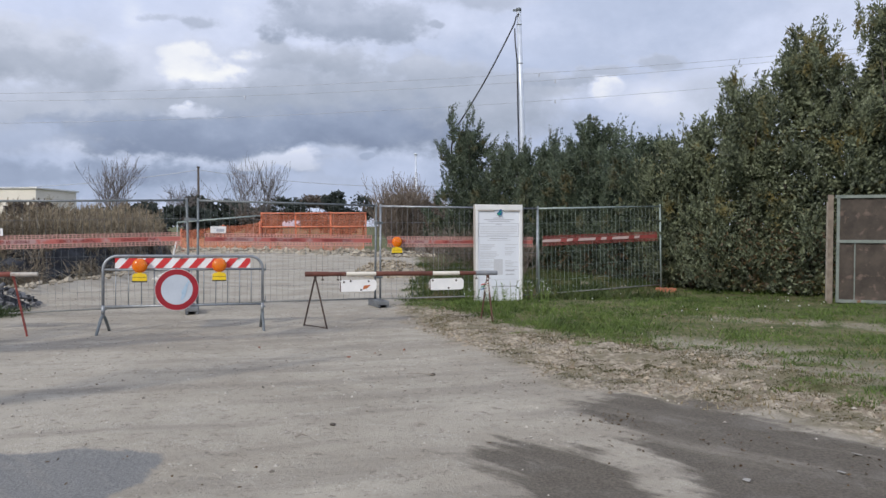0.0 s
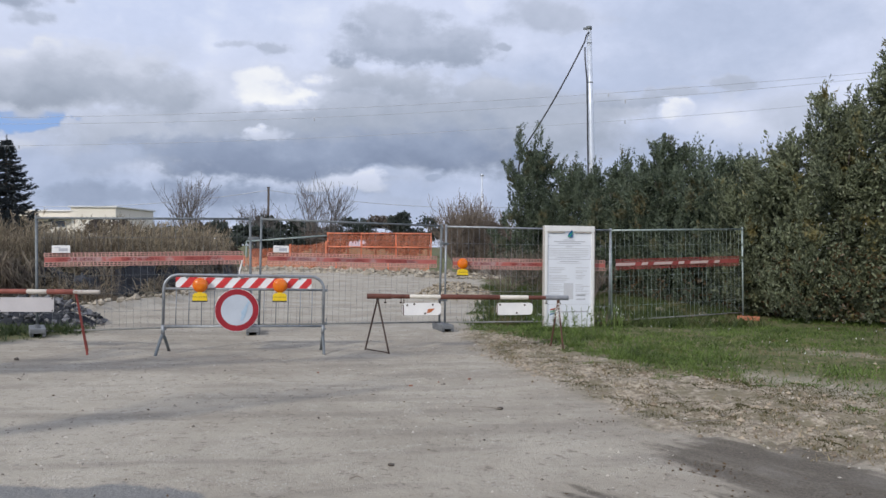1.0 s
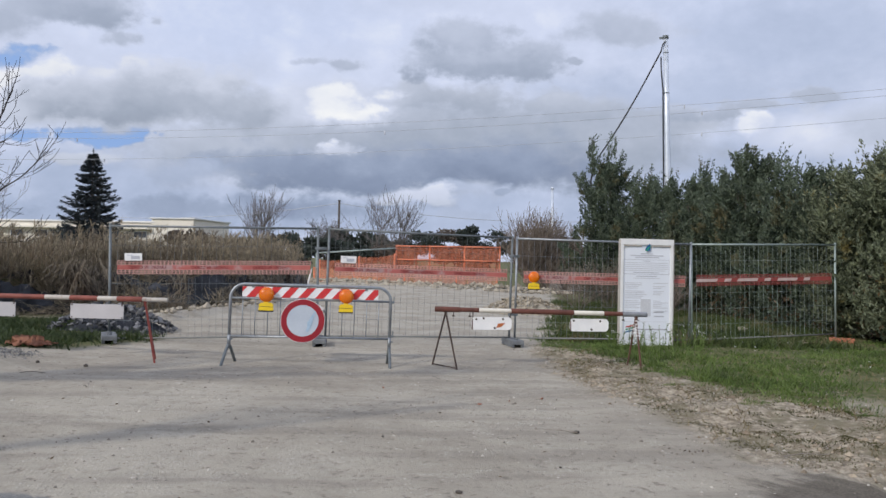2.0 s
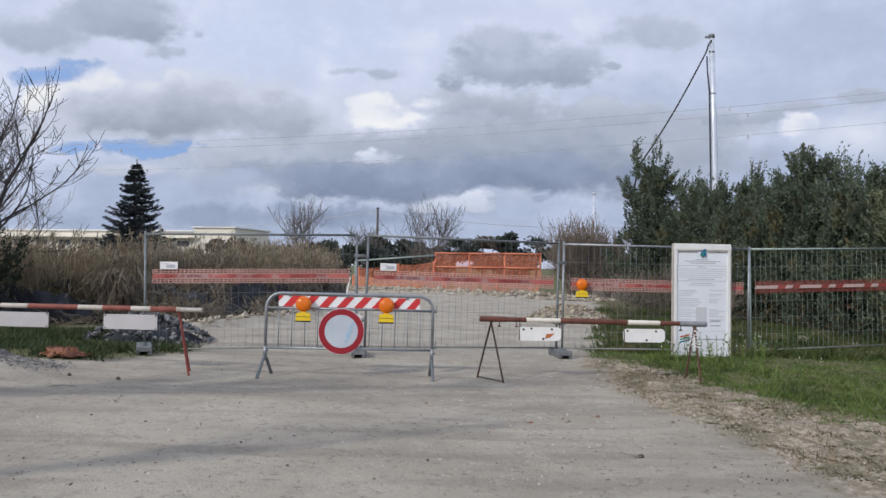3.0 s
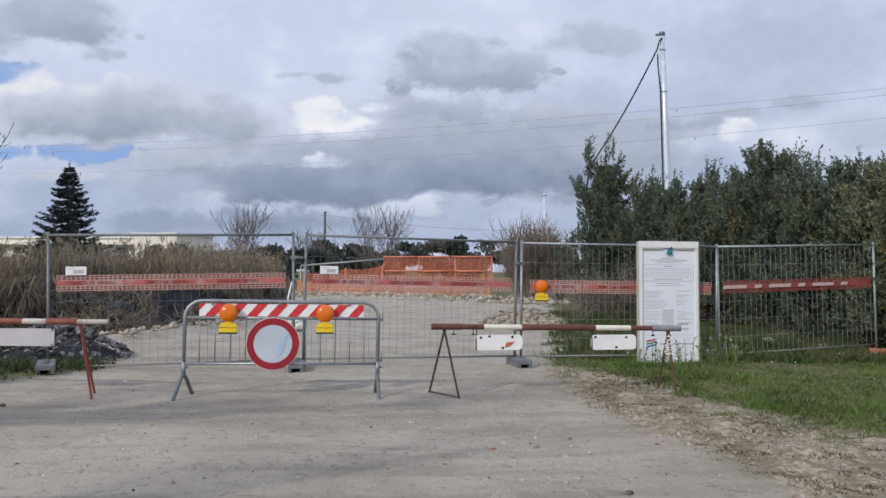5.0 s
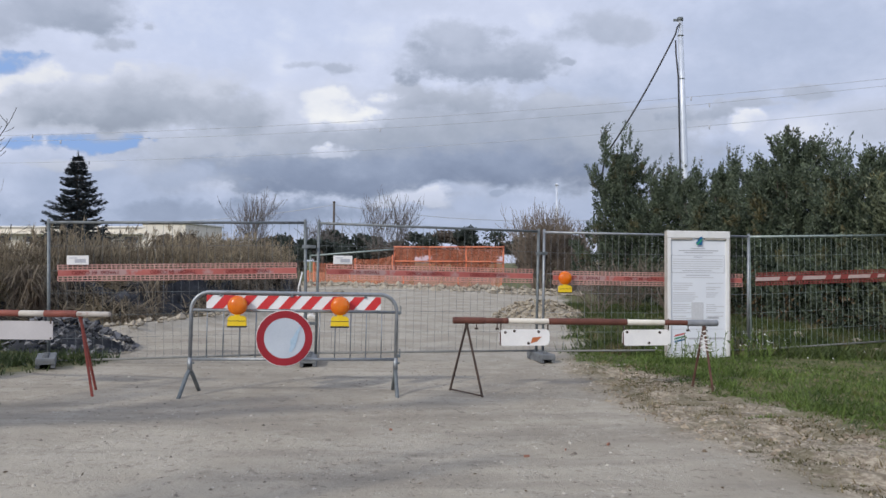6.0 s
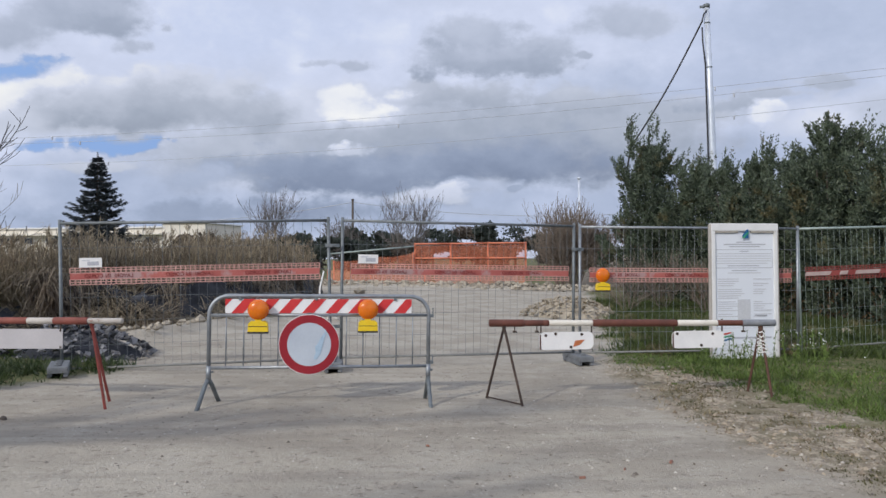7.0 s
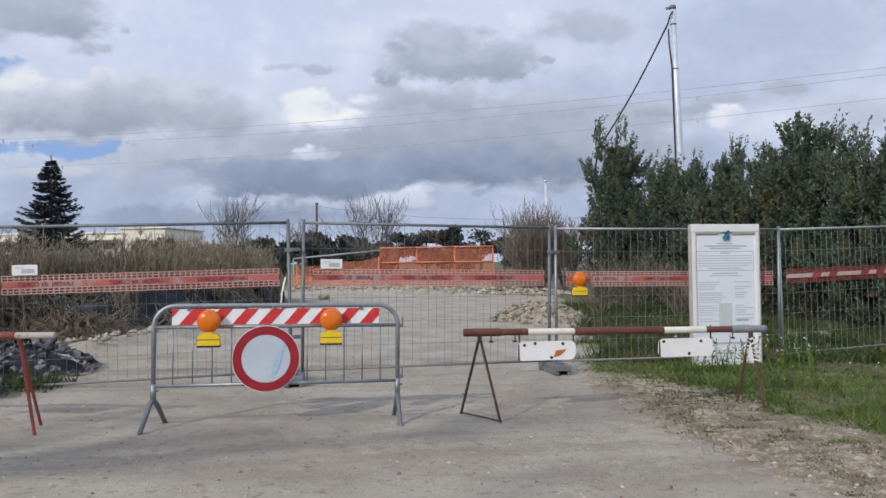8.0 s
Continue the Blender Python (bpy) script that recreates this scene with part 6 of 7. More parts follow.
    w = np.cross(out, np.array([0.2, -0.3, 1.0]))
    w = w / (np.linalg.norm(w, axis=1, keepdims=True) + 1e-9) * rng.uniform(0.006, 0.014, n)[:, None]
    q = np.concatenate([np.stack([start - w, start + w, mid + w, mid - w], 1), np.stack([mid - w, mid + w, tip + w * 0.2, tip - w * 0.2], 1)])
    keep = np.tile((clump > 0.54 + 0.06 * rng.random(n)) | (top_z < 0.20), 2)
    tagged(part("fallen_reeds", blades_mesh("fallen_reeds", q[keep]), REED_DARK), "matted fallen reeds drooping over the dark ditch bank", "reeds", kind="stuff")


reed_bed()


def straw_drift(x0, y0, rx, ry, top, count, seed):
    """A drift of pale fallen straw at the foot of the bank, the stalks lying over one another."""
    rng = np.random.default_rng(seed)
    u, v = rng.normal(0, 0.5, count), rng.normal(0, 0.5, count)
    x, y = x0 + u * rx, y0 + v * ry
    z = height(x, y) + top * np.exp(-(u * u + v * v) * 1.6) * rng.random(count) + 0.02
    a = fbm(x, y, 1.1, 2, seed) * 8.0 + rng.normal(0, 0.5, count)
    way = np.stack([np.cos(a), np.sin(a), rng.normal(-0.05, 0.28, count)], -1)
    long = rng.uniform(0.2, 0.75, count)[:, None]
    start = np.stack([x, y, z], -1)
    mid = start + way * long * 0.5 + np.array([0, 0, 0.05])
    tip = start + way * long
    for p in (mid, tip):
        p[:, 2] = np.maximum(p[:, 2], height(p[:, 0], p[:, 1]) + 0.015)
    w = np.cross(way, np.array([0.1, -0.2, 1.0]))
    w = w / (np.linalg.norm(w, axis=1, keepdims=True) + 1e-9) * rng.uniform(0.004, 0.011, count)[:, None]
    tagged(part("fallen_straw", blades_mesh("fallen_straw", np.concatenate([np.stack([start - w, start + w, mid + w, mid - w], 1), np.stack([mid - w, mid + w, tip + w * 0.3, tip - w * 0.3], 1)])), REED), "pale fallen straw drifted at the foot of the bank", "straw", kind="stuff")


straw_drift(-9.75, 17.6, 0.9, 1.3, 0.55, 2600, 65)
straw_drift(-10.9, 16.2, 1.2, 0.9, 0.35, 1500, 66)
straw_drift(-9.0, 20.6, 0.6, 1.6, 0.40, 1200, 67)


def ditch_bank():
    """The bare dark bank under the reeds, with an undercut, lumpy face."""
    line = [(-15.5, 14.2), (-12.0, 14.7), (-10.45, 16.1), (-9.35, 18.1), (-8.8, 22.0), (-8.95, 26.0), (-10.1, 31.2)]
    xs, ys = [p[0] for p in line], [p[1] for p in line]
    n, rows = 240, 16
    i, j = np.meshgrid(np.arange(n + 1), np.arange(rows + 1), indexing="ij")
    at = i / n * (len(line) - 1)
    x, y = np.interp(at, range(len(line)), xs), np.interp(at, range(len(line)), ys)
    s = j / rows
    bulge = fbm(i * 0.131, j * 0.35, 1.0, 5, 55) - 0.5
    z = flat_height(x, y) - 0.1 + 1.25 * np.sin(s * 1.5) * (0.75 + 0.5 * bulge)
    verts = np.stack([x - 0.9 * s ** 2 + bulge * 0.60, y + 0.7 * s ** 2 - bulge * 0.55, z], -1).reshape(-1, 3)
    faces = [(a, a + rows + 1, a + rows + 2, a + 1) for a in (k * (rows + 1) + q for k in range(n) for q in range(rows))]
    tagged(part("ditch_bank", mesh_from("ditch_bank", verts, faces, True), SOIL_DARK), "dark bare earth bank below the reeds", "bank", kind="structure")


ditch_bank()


RANK_GRASS = leafy("rank_grass_blades", (0.028, 0.046, 0.013), (0.105, 0.140, 0.042), (0.19, 0.16, 0.085), 0.54, 0.6, 0.9)


def grass_patch(name, label, count, area, tall, seed, mat, want, width=0.009):
    rng = np.random.default_rng(seed)
    x, y = rng.uniform(area[0], area[1], count), rng.uniform(area[2], area[3], count)
    keep = want(x, y, rng.random(count))
    x, y = x[keep], y[keep]
    n = len(x)
    h = rng.uniform(tall[0], tall[1], n) * (0.5 + fbm(x, y, 1.6, 3, seed + 5))
    a = rng.uniform(0, 6.28, n)
    z = height(x, y)
    foot = np.stack([x, y, z - 0.01], -1)
    w = np.stack([np.cos(a), np.sin(a), np.zeros(n)], -1) * (width * rng.uniform(0.6, 1.4, n))[:, None]
    bend = np.stack([rng.normal(0, 0.65, n), rng.normal(0, 0.65, n), np.ones(n)], -1)
    tip = foot + bend * h[:, None]
    tagged(part(name, blades_mesh(name, np.stack([foot - w, foot + w, tip], 1)), mat), label, "grass", kind="stuff")


def verge_want(x, y, r):
    grass, _, stone = covers(x, y)
    return (r < grass * (0.14 + 1.2 * ramp01(fbm(x, y, 1.2, 4, 13), 0.38, 0.60))) & (inside([(-20, 9), (-9, 14.5), (-8.4, 22), (-8.4, 34), (-22, 34)], x, y) < 0.4)


def tall_want(x, y, r):
    grass, _, _ = covers(x, y)
    near = ramp01(x - np.interp(y, EDGE_Y, EDGE_X), 0.2, 0.6) * ramp01(x - np.interp(y, EDGE_Y, EDGE_X), 2.6, 1.2)
    return r < grass * near * ramp01(y, 9.0, 11.5) * ramp01(fbm(x, y, 1.5, 3, 29), 0.38, 0.58)


grass_patch("grass", "short green grass on the verge", 130000, (-0.5, 10.0, 5.0, 19.0), (0.025, 0.075), 71, GRASS, verge_want)
grass_patch("tall_grass", "taller tufts of green grass round the board", 30000, (-0.5, 5.0, 9.0, 16.5), (0.06, 0.16), 72, GRASS, tall_want, 0.008)
grass_patch("rank_grass", "rank green grass and weeds behind the fence", 45000, (-0.6, 6.0, 15.3, 30.0), (0.07, 0.22), 73, RANK_GRASS, lambda x, y, r: verge_want(x, y, r) & (x < 6.5 - (y - 17) * 0.3), 0.016)
grass_patch("ditch_grass", "green grass beside the rubble, darkened for shade", 30000, (-13.0, -6.2, 9.6, 15.0), (0.05, 0.16), 74, SHADE_GRASS, verge_want, 0.012)
grass_patch("dry_tufts", "dry straw tufts on the stony edge", 9000, (0.0, 6.0, 5.5, 14.0), (0.03, 0.08), 75, STRAW, lambda x, y, r: r < covers(x, y)[2] * ramp01(fbm(x, y, 2.0, 3, 57), 0.46, 0.62), 0.007)


def tufts(name, label, count, area, blades, spread, tall, mat, seed, want, width=0.0062):
    """Low clumps: a few dozen short blades leaning out from each centre."""
    rng = np.random.default_rng(seed)
    x, y = rng.uniform(area[0], area[1], count), rng.uniform(area[2], area[3], count)
    keep = want(x, y, rng.random(count))
    x, y = x[keep], y[keep]
    n = len(x)
    size = rng.uniform(0.45, 1.25, n)
    a, r = rng.uniform(0, 6.28, (n, blades)), np.sqrt(rng.random((n, blades)))
    dx, dy = np.cos(a) * r * spread * size[:, None] * 1.3, np.sin(a) * r * spread * size[:, None] * 0.8
    px, py = (x[:, None] + dx).ravel(), (y[:, None] + dy).ravel()
    foot = np.stack([px, py, height(px, py) - 0.005], -1)
    h = (tall * size[:, None] * rng.uniform(0.5, 1.2, (n, blades)) * (1.15 - 0.6 * r)).ravel()
    bend = np.stack([dx.ravel() / spread * 0.5, dy.ravel() / spread * 0.5, np.ones(n * blades)], -1) + rng.normal(0, 0.35, (n * blades, 3))
    b = rng.uniform(0, 6.28, n * blades)
    w = np.stack([np.cos(b), np.sin(b), np.zeros(n * blades)], -1) * (width * rng.uniform(0.6, 1.4, n * blades))[:, None]
    tagged(part(name, blades_mesh(name, np.stack([foot - w, foot + w, foot + bend * h[:, None]], 1)), mat), label, "grass", kind="stuff")


def broken_edge(x, y):
    d = x - np.interp(y, EDGE_Y, EDGE_X)
    return ramp01(x - np.interp(y, RIM_Y, RIM_X), -0.05, 0.35) * ramp01(d, 1.4, 0.3)


tufts("mossy_tufts", "low mossy olive tufts in the stony edge of the verge", 2600, (-0.5, 6.0, 4.8, 15.0), 130, 0.16, 0.020, MOSS, 76, lambda x, y, r: r < 0.55 * (covers(x, y)[1] < 0.2) * broken_edge(x, y) * (0.3 + ramp01(fbm(x, y, 0.9, 3, 19), 0.40, 0.60)))
tufts("grass_clumps", "small green grass clumps at the verge's edge", 420, (0.0, 6.5, 4.6, 14.5), 170, 0.14, 0.034, GRASS, 77, lambda x, y, r: r < 0.6 * (covers(x, y)[1] < 0.15) * broken_edge(x, y) * ramp01(x - np.interp(y, EDGE_Y, EDGE_X), -0.6, 0.2))


def weeds():
    rng = np.random.default_rng(83)
    quads, flowers = [], []
    for k in range(46):
        x, y = rng.uniform(1.2, 2.9), rng.uniform(14.2, 14.95)
        z = on_ground(x, y)
        tall = rng.uniform(0.2, 0.48)
        tip = np.array([x + rng.normal(0, 0.06), y + rng.normal(0, 0.05), z + tall])
        foot = np.array([x, y, z])
        n = 16
        s = rng.random((n, 1))
        quads.append(leaf_quads(foot + (tip - foot) * s, rng.normal(0, 1, (n, 3)) + np.array([0, 0, 0.5]), rng.uniform(0.03, 0.08, n), 0.018, rng))
        side = np.array([0.004, 0, 0])
        quads.append(np.stack([foot - side, foot + side, tip + side, tip - side])[None])
        flowers.append(leaf_quads(np.repeat(tip[None], 4, 0) + rng.normal(0, 0.012, (4, 3)), rng.normal(0, 1, (4, 3)), 0.02, 0.016, rng))
    tagged(part("weeds", blades_mesh("weeds", np.concatenate(quads)), GRASS), "thin flowering weeds before the board", "weeds", kind="stuff")
    tagged(part("weed_flowers", blades_mesh("weed_flowers", np.concatenate(flowers)), WHITE), "tiny white flowers on the weeds", "flowers", kind="stuff")
    pts = sprinkle(95, 2.5, 9.0, 10.0, 19.0, 84, lambda x, y, r: (covers(x, y)[0] > 0.8) & (r < 0.55))
    rep = np.repeat(pts + np.array([0, 0, 0.07]), 3, 0)
    tagged(part("daisies", blades_mesh("daisies", leaf_quads(rep, rng.normal(0, 1, rep.shape), 0.022, 0.018, rng)), WHITE), "scattered white daisies in the grass", "flowers", kind="stuff")


weeds()

# ---- gate beside the hedge ----


def field_gate():
    gate = thing("field_gate", pose(8.22, 13.92, on_ground(8.2, 13.9), 0, 0, -22), "closed grey-green field gate covered with brown screening cloth", "gate")
    post = part("gate_post", boxed((-0.10, 0.02, 1.03), (0.10, 0.10, 2.12), 0.012), OLD_WOOD, gate, "weathered rough wooden post")
    part("post_bark", boxed((-0.16, 0.0, 1.0), (0.03, 0.07, 1.9), 0.01), BARK_PALE, post, "paler strip of split bark")
    w, h = 3.0, 2.02
    for name, c, s in (("frame_side", (0.03, 0, h / 2 + 0.03), (0.055, 0.05, h)), ("frame_side", (w, 0, h / 2 + 0.03), (0.055, 0.05, h)), ("frame_top", (w / 2, 0, h + 0.03), (w + 0.05, 0.05, 0.06)), ("frame_rail", (w / 2, -0.004, 1.20), (w - 0.05, 0.045, 0.06)), ("frame_bottom", (w / 2, 0, 0.06), (w - 0.05, 0.05, 0.06))):
        part(name, boxed(c, s, 0.006), GATE_PAINT, gate)
    bm = bmesh.new()
    n = 30
    for z0, z1 in ((0.09, 1.17), (1.23, 2.02)):
        cols = [[bm.verts.new((0.06 + (w - 0.1) * i / n, 0.02 + 0.012 * math.sin(i * 1.7 + j), z0 + (z1 - z0) * j / 5)) for j in range(6)] for i in range(n + 1)]
        for a, b in zip(cols, cols[1:]):
            for j in range(5):
                bm.faces.new((a[j], b[j], b[j + 1], a[j + 1]))
    part("screen_cloth", bm, GATE_SCREEN, gate, "brown screening cloth stretched in the frame")
    for x in (0.32, 0.95, 1.7, 2.4):
        part("stay", boxed((x, 0.0, 0.62), (0.02, 0.02, 1.1), 0.003), GATE_PAINT, gate)


field_gate()

# ---- poles and cables ----


def steel_pole():
    top, low = Vector((4.76, 35.15, 11.55)), Vector((5.12, 35.15, -0.15))
    pole = thing("steel_pole", Matrix.Translation(low), "tall tapered galvanised steel pole behind the hedge", "pole")
    way = top - low
    tubes("shaft", [[((0, 0, -0.2), 0.19), (way * 0.33, 0.17), (way * 0.66, 0.14), (way, 0.108)]], POLE_STEEL, pole, sides=16)
    tubes("cap", [[(way, 0.13), (way + Vector((0, 0, 0.14)), 0.13), (way + Vector((0, 0, 0.16)), 0.10)]], GALV_DARK, pole, sides=16)
    part("bracket", boxed(way + Vector((-0.16, 0, 0.05)), (0.22, 0.06, 0.10), 0.01), GALV_DARK, pole)
    for s in (0.945, 0.79):
        p = way * s
        r = 0.118 + 0.06 * (1 - s)
        tubes("strap", [[(p, r), (p + Vector((0, 0, 0.05)), r)]], GALV_DARK, pole, sides=14)
    tubes("down_cable", [[(way * 0.93 + Vector((-0.22, -0.1, 0)), 0.03), (way * 0.88 + Vector((-0.22, -0.12, 0)), 0.03), (way * 0.8 + Vector((-0.16, -0.14, 0)), 0.032), (way * 0.4 + Vector((-0.20, -0.16, 0)), 0.032), (way * 0.05 + Vector((-0.2, -0.2, 0)), 0.032)]], CABLE, pole, "black cable running down the pole", 6)
    a, b = Vector((4.55, 35.0, 10.95)), Vector((1.75, 35.3, 6.0))
    path = [((4.74, 35.03, 11.42), 0.030), ((4.62, 34.98, 11.25), 0.030)]
    for k in range(13):
        p = a.lerp(b, k / 12)
        p.z -= 0.22 * math.sin(math.pi * k / 12)
        path.append((p, 0.036))
    path += [((1.62, 35.4, 5.2), 0.042), ((1.8, 35.5, 3.0), 0.042), ((1.9, 35.5, -0.2), 0.042)]
    cable = thing("hanging_cable", Matrix.Identity(4), "thick black cable slung down from the steel pole", "cable")
    tubes("strand", [path], CABLE, cable, sides=6)


steel_pole()


def thin_pole(x, y, tall, r, mat, name, label, lean=0.0, arm=False):
    pole = thing(name, Matrix.Translation((x, y, on_ground(x, y))), label, "pole")
    tubes("shaft", [[((0, 0, -0.2), r), ((lean, 0, tall), r * 0.8)]], mat, pole, sides=10)
    tubes("cap", [[((lean, 0, tall), r * 1.15), ((lean, 0, tall + 0.12), r * 1.15)]], mat, pole, sides=10)
    if arm:
        part("insulator_arm", boxed((lean, 0, tall - 0.35), (0.9, 0.1, 0.1), 0.02), BARK, pole)
    return pole


thin_pole(-0.15, 50.0, 6.35, 0.10, POLE_STEEL, "metal_post", "thin galvanised metal post beyond the fence", lean=-0.1)
thin_pole(-26.6, 90.0, 8.5, 0.16, BARK, "utility_pole", "dark wooden utility pole in the distance", arm=False)


def overhead_line(a, b, sag, r, label, blobs=()):
    a, b = Vector(a), Vector(b)
    line = thing("overhead_line", Matrix.Identity(4), label, "power line", "overhead lines")
    path = []
    for k in range(25):
        t = k / 24
        p = a.lerp(b, t)
        p.z -= sag * 4 * t * (1 - t)
        path.append((p, r))
    tubes("conductor", [path], WIRE, line, sides=5)
    for t in blobs:
        p = a.lerp(b, t)
        p.z -= sag * 4 * t * (1 - t) + 0.12
        part("marker", boxed(p, (0.10, 0.10, 0.30), 0.03), WIRE, line, "small hanging marker")


overhead_line((-75, 60, 12.15), (55, 60, 17.9), 3.05, 0.015, "thin grey overhead conductor crossing the sky", (0.47, 0.66, 0.26))
overhead_line((-75, 60, 12.17), (55, 60, 17.92), 2.40, 0.015, "thin grey overhead conductor crossing the sky", (0.65, 0.24))
overhead_line((-75, 60, 9.9), (55, 60, 16.0), 2.6, 0.014, "thin grey overhead conductor crossing the sky", (0.66, 0.28))
overhead_line((-60, 92, 6.2), (-26.6, 90, 8.2), 0.8, 0.035, "thin wire running to the utility pole")
overhead_line((-26.6, 90, 8.2), (12, 96, 7.2), 1.2, 0.035, "thin wire running to the utility pole")

# ---- orange mesh round the works ----


def net_material(name, low, high, see):
    mat = material(name, low, high, 0.7, 0, 0.8, 0.0, 5.0)
    nt = mat.node_tree
    clear, both = nt.nodes.new("ShaderNodeBsdfTransparent"), nt.nodes.new("ShaderNodeMixShader")
    both.inputs[0].default_value = see
    nt.links.new(nt.nodes["Principled BSDF"].outputs[0], both.inputs[1])
    nt.links.new(clear.outputs[0], both.inputs[2])
    nt.links.new(both.outputs[0], nt.nodes["Material Output"].inputs[0])
    return mat


FAR_NET = net_material("open_orange_mesh", (0.46, 0.12, 0.055), (0.64, 0.23, 0.13), 0.54)
PALE_NET = net_material("sunlit_orange_mesh", (0.52, 0.20, 0.12), (0.66, 0.31, 0.20), 0.52)


DUSTY_CONCRETE = material("dusty_concrete", (0.26, 0.25, 0.235), (0.42, 0.40, 0.37), 0.9, 0, 3.0, 0.2)
RAIL_ORANGE = material("dull_orange_rail", (0.56, 0.16, 0.08), (0.72, 0.27, 0.16), 0.7, 0, 2.0, 0.05)


def mesh_screen(points, mat, label, rails, lean=0.25):
    """Orange netting slung between posts; points are (x, y, bottom, top)."""
    screen = thing("orange_mesh_screen", Matrix.Translation((points[0][0], points[0][1], 0)), label, "safety mesh", "orange safety mesh")
    ox, oy = points[0][:2]
    bm = bmesh.new()
    cols = []
    for (ax, ay, al, ah), (bx, by, bl, bh) in zip(points, points[1:]):
        for k in range(9):
            t = k / 8
            sag = 0.10 * math.sin(math.pi * t)
            lo, hi = al + (bl - al) * t, ah + (bh - ah) * t - sag
            cols.append([bm.verts.new((ax + (bx - ax) * t - ox, ay + (by - ay) * t - oy + 0.05 * math.sin(k * 2.1 + j), lo + (hi - lo) * j / 4)) for j in range(5)])
    for a, b in zip(cols, cols[1:]):
        for j in range(4):
            bm.faces.new((a[j], b[j], b[j + 1], a[j + 1]))
    part("netting", bm, mat, screen, "orange plastic netting")
    for x, y, lo, hi in points:
        part("post", boxed((x - ox, y - oy + 0.06, (lo + hi) / 2), (0.09, 0.09, hi - lo + 0.08), 0.01), RAIL_ORANGE, screen, "stake wrapped in orange net")
    for share in rails:
        for (ax, ay, al, ah), (bx, by, bl, bh) in zip(points, points[1:]):
            tubes("rail", [[((ax - ox, ay - oy - 0.05, al + (ah - al) * share), 0.045), ((bx - ox, by - oy - 0.05, bl + (bh - bl) * share), 0.045)]], RAIL_ORANGE, screen, sides=6)


mesh_screen([(-9.44, 45, 0.55, 2.28), (-7.4, 45, 0.55, 2.28), (-5.3, 45, 0.55, 2.30), (-3.2, 45, 0.55, 2.30)], FAR_NET, "orange safety mesh on a raised wooden frame round the works", (0.52, 0.99))
mesh_screen([(-13.9, 44, -0.1, 1.30), (-11.6, 44.5, -0.1, 1.55), (-9.5, 44.8, -0.1, 1.75)], FAR_NET, "orange safety mesh slung between stakes beside the works", ())
mesh_screen([(-13.9, 43.0, -0.1, 0.85), (-11.5, 43.0, -0.1, 0.9), (-8.5, 43.0, -0.1, 0.85), (-5.5, 43.0, -0.1, 0.95), (-3.2, 43.2, -0.1, 0.9)], PALE_NET, "sun-bleached orange safety mesh along the ground", ())


for x, y, yaw in ((-9.0, 43.6, 3), (-7.3, 43.7, -2), (-5.7, 43.6, 1), (-4.2, 43.7, 4)):
    block = thing("concrete_block", pose(x, y, on_ground(x, y), 0, 0, yaw), "grey concrete block set behind the orange mesh", "concrete block", "concrete blocks")
    part("block", boxed((0, 0, 0.30), (1.35, 0.5, 0.62), 0.03), DUSTY_CONCRETE, block)


def slanting_bar():
    bar = thing("slanting_bar", Matrix.Identity(4), "grey-green bar slanting over the orange mesh", "bar")
    tubes("tube", [[((-14.3, 44.6, 1.72), 0.05), ((-9.45, 44.9, 2.12), 0.05)]], GALV_GREEN, bar, sides=6)
    tubes("prop", [[((-14.3, 44.6, -0.1), 0.04), ((-14.3, 44.6, 1.72), 0.04)]], GALV_GREEN, bar, sides=6)


slanting_bar()

# ---- distant building ----


def building():
    house = thing("white_building", Matrix.Translation((-56.8, 110, -0.2)), "long low cream-white flat-roofed building behind the reeds", "building")
    part("wall", boxed((-30, 6, 3.25), (48, 12, 6.5)), PLASTER, house)
    part("wall", boxed((-2.5, 6, 3.55), (7.0, 12.6, 7.1)), PLASTER, house)
    part("roof", boxed((-30, 6, 6.62), (48.8, 12.8, 0.22), 0.03), BOARD_FRAME, house, "pale flat roof edge")
    part("roof", boxed((-2.5, 6, 7.22), (7.6, 13.2, 0.22), 0.03), BOARD_FRAME, house, "pale flat roof edge")
    for k in range(11):
        win = part("window", boxed((-51 + k * 4.3, -0.02, 4.6), (2.3, 0.12, 1.1), 0.02), BOARD_FRAME, house, "dark window in a pale frame")
        part("pane", boxed((-51 + k * 4.3, -0.05, 4.6), (2.05, 0.10, 0.9)), GLASS_DARK, win)
    for k in range(11):
        win = part("window", boxed((-51 + k * 4.3, -0.02, 1.7), (2.3, 0.12, 1.3), 0.02), BOARD_FRAME, house, "dark window in a pale frame")
        part("pane", boxed((-51 + k * 4.3, -0.05, 1.7), (2.05, 0.10, 1.1)), GLASS_DARK, win)
    part("canopy", boxed((-30, -0.7, 5.55), (48, 1.4, 0.25), 0.03), PLASTER, house)


building()

# ---- small things on the ground ----


BRICK_CHIP = material("dusty_brick", (0.22, 0.10, 0.07), (0.34, 0.18, 0.13), 0.9, 0, 20.0, 0.2)
DUSTY_SCRAP = material("dusty_scrap", (0.26, 0.25, 0.23), (0.40, 0.38, 0.35), 0.8, 0, 20.0, 0.2)


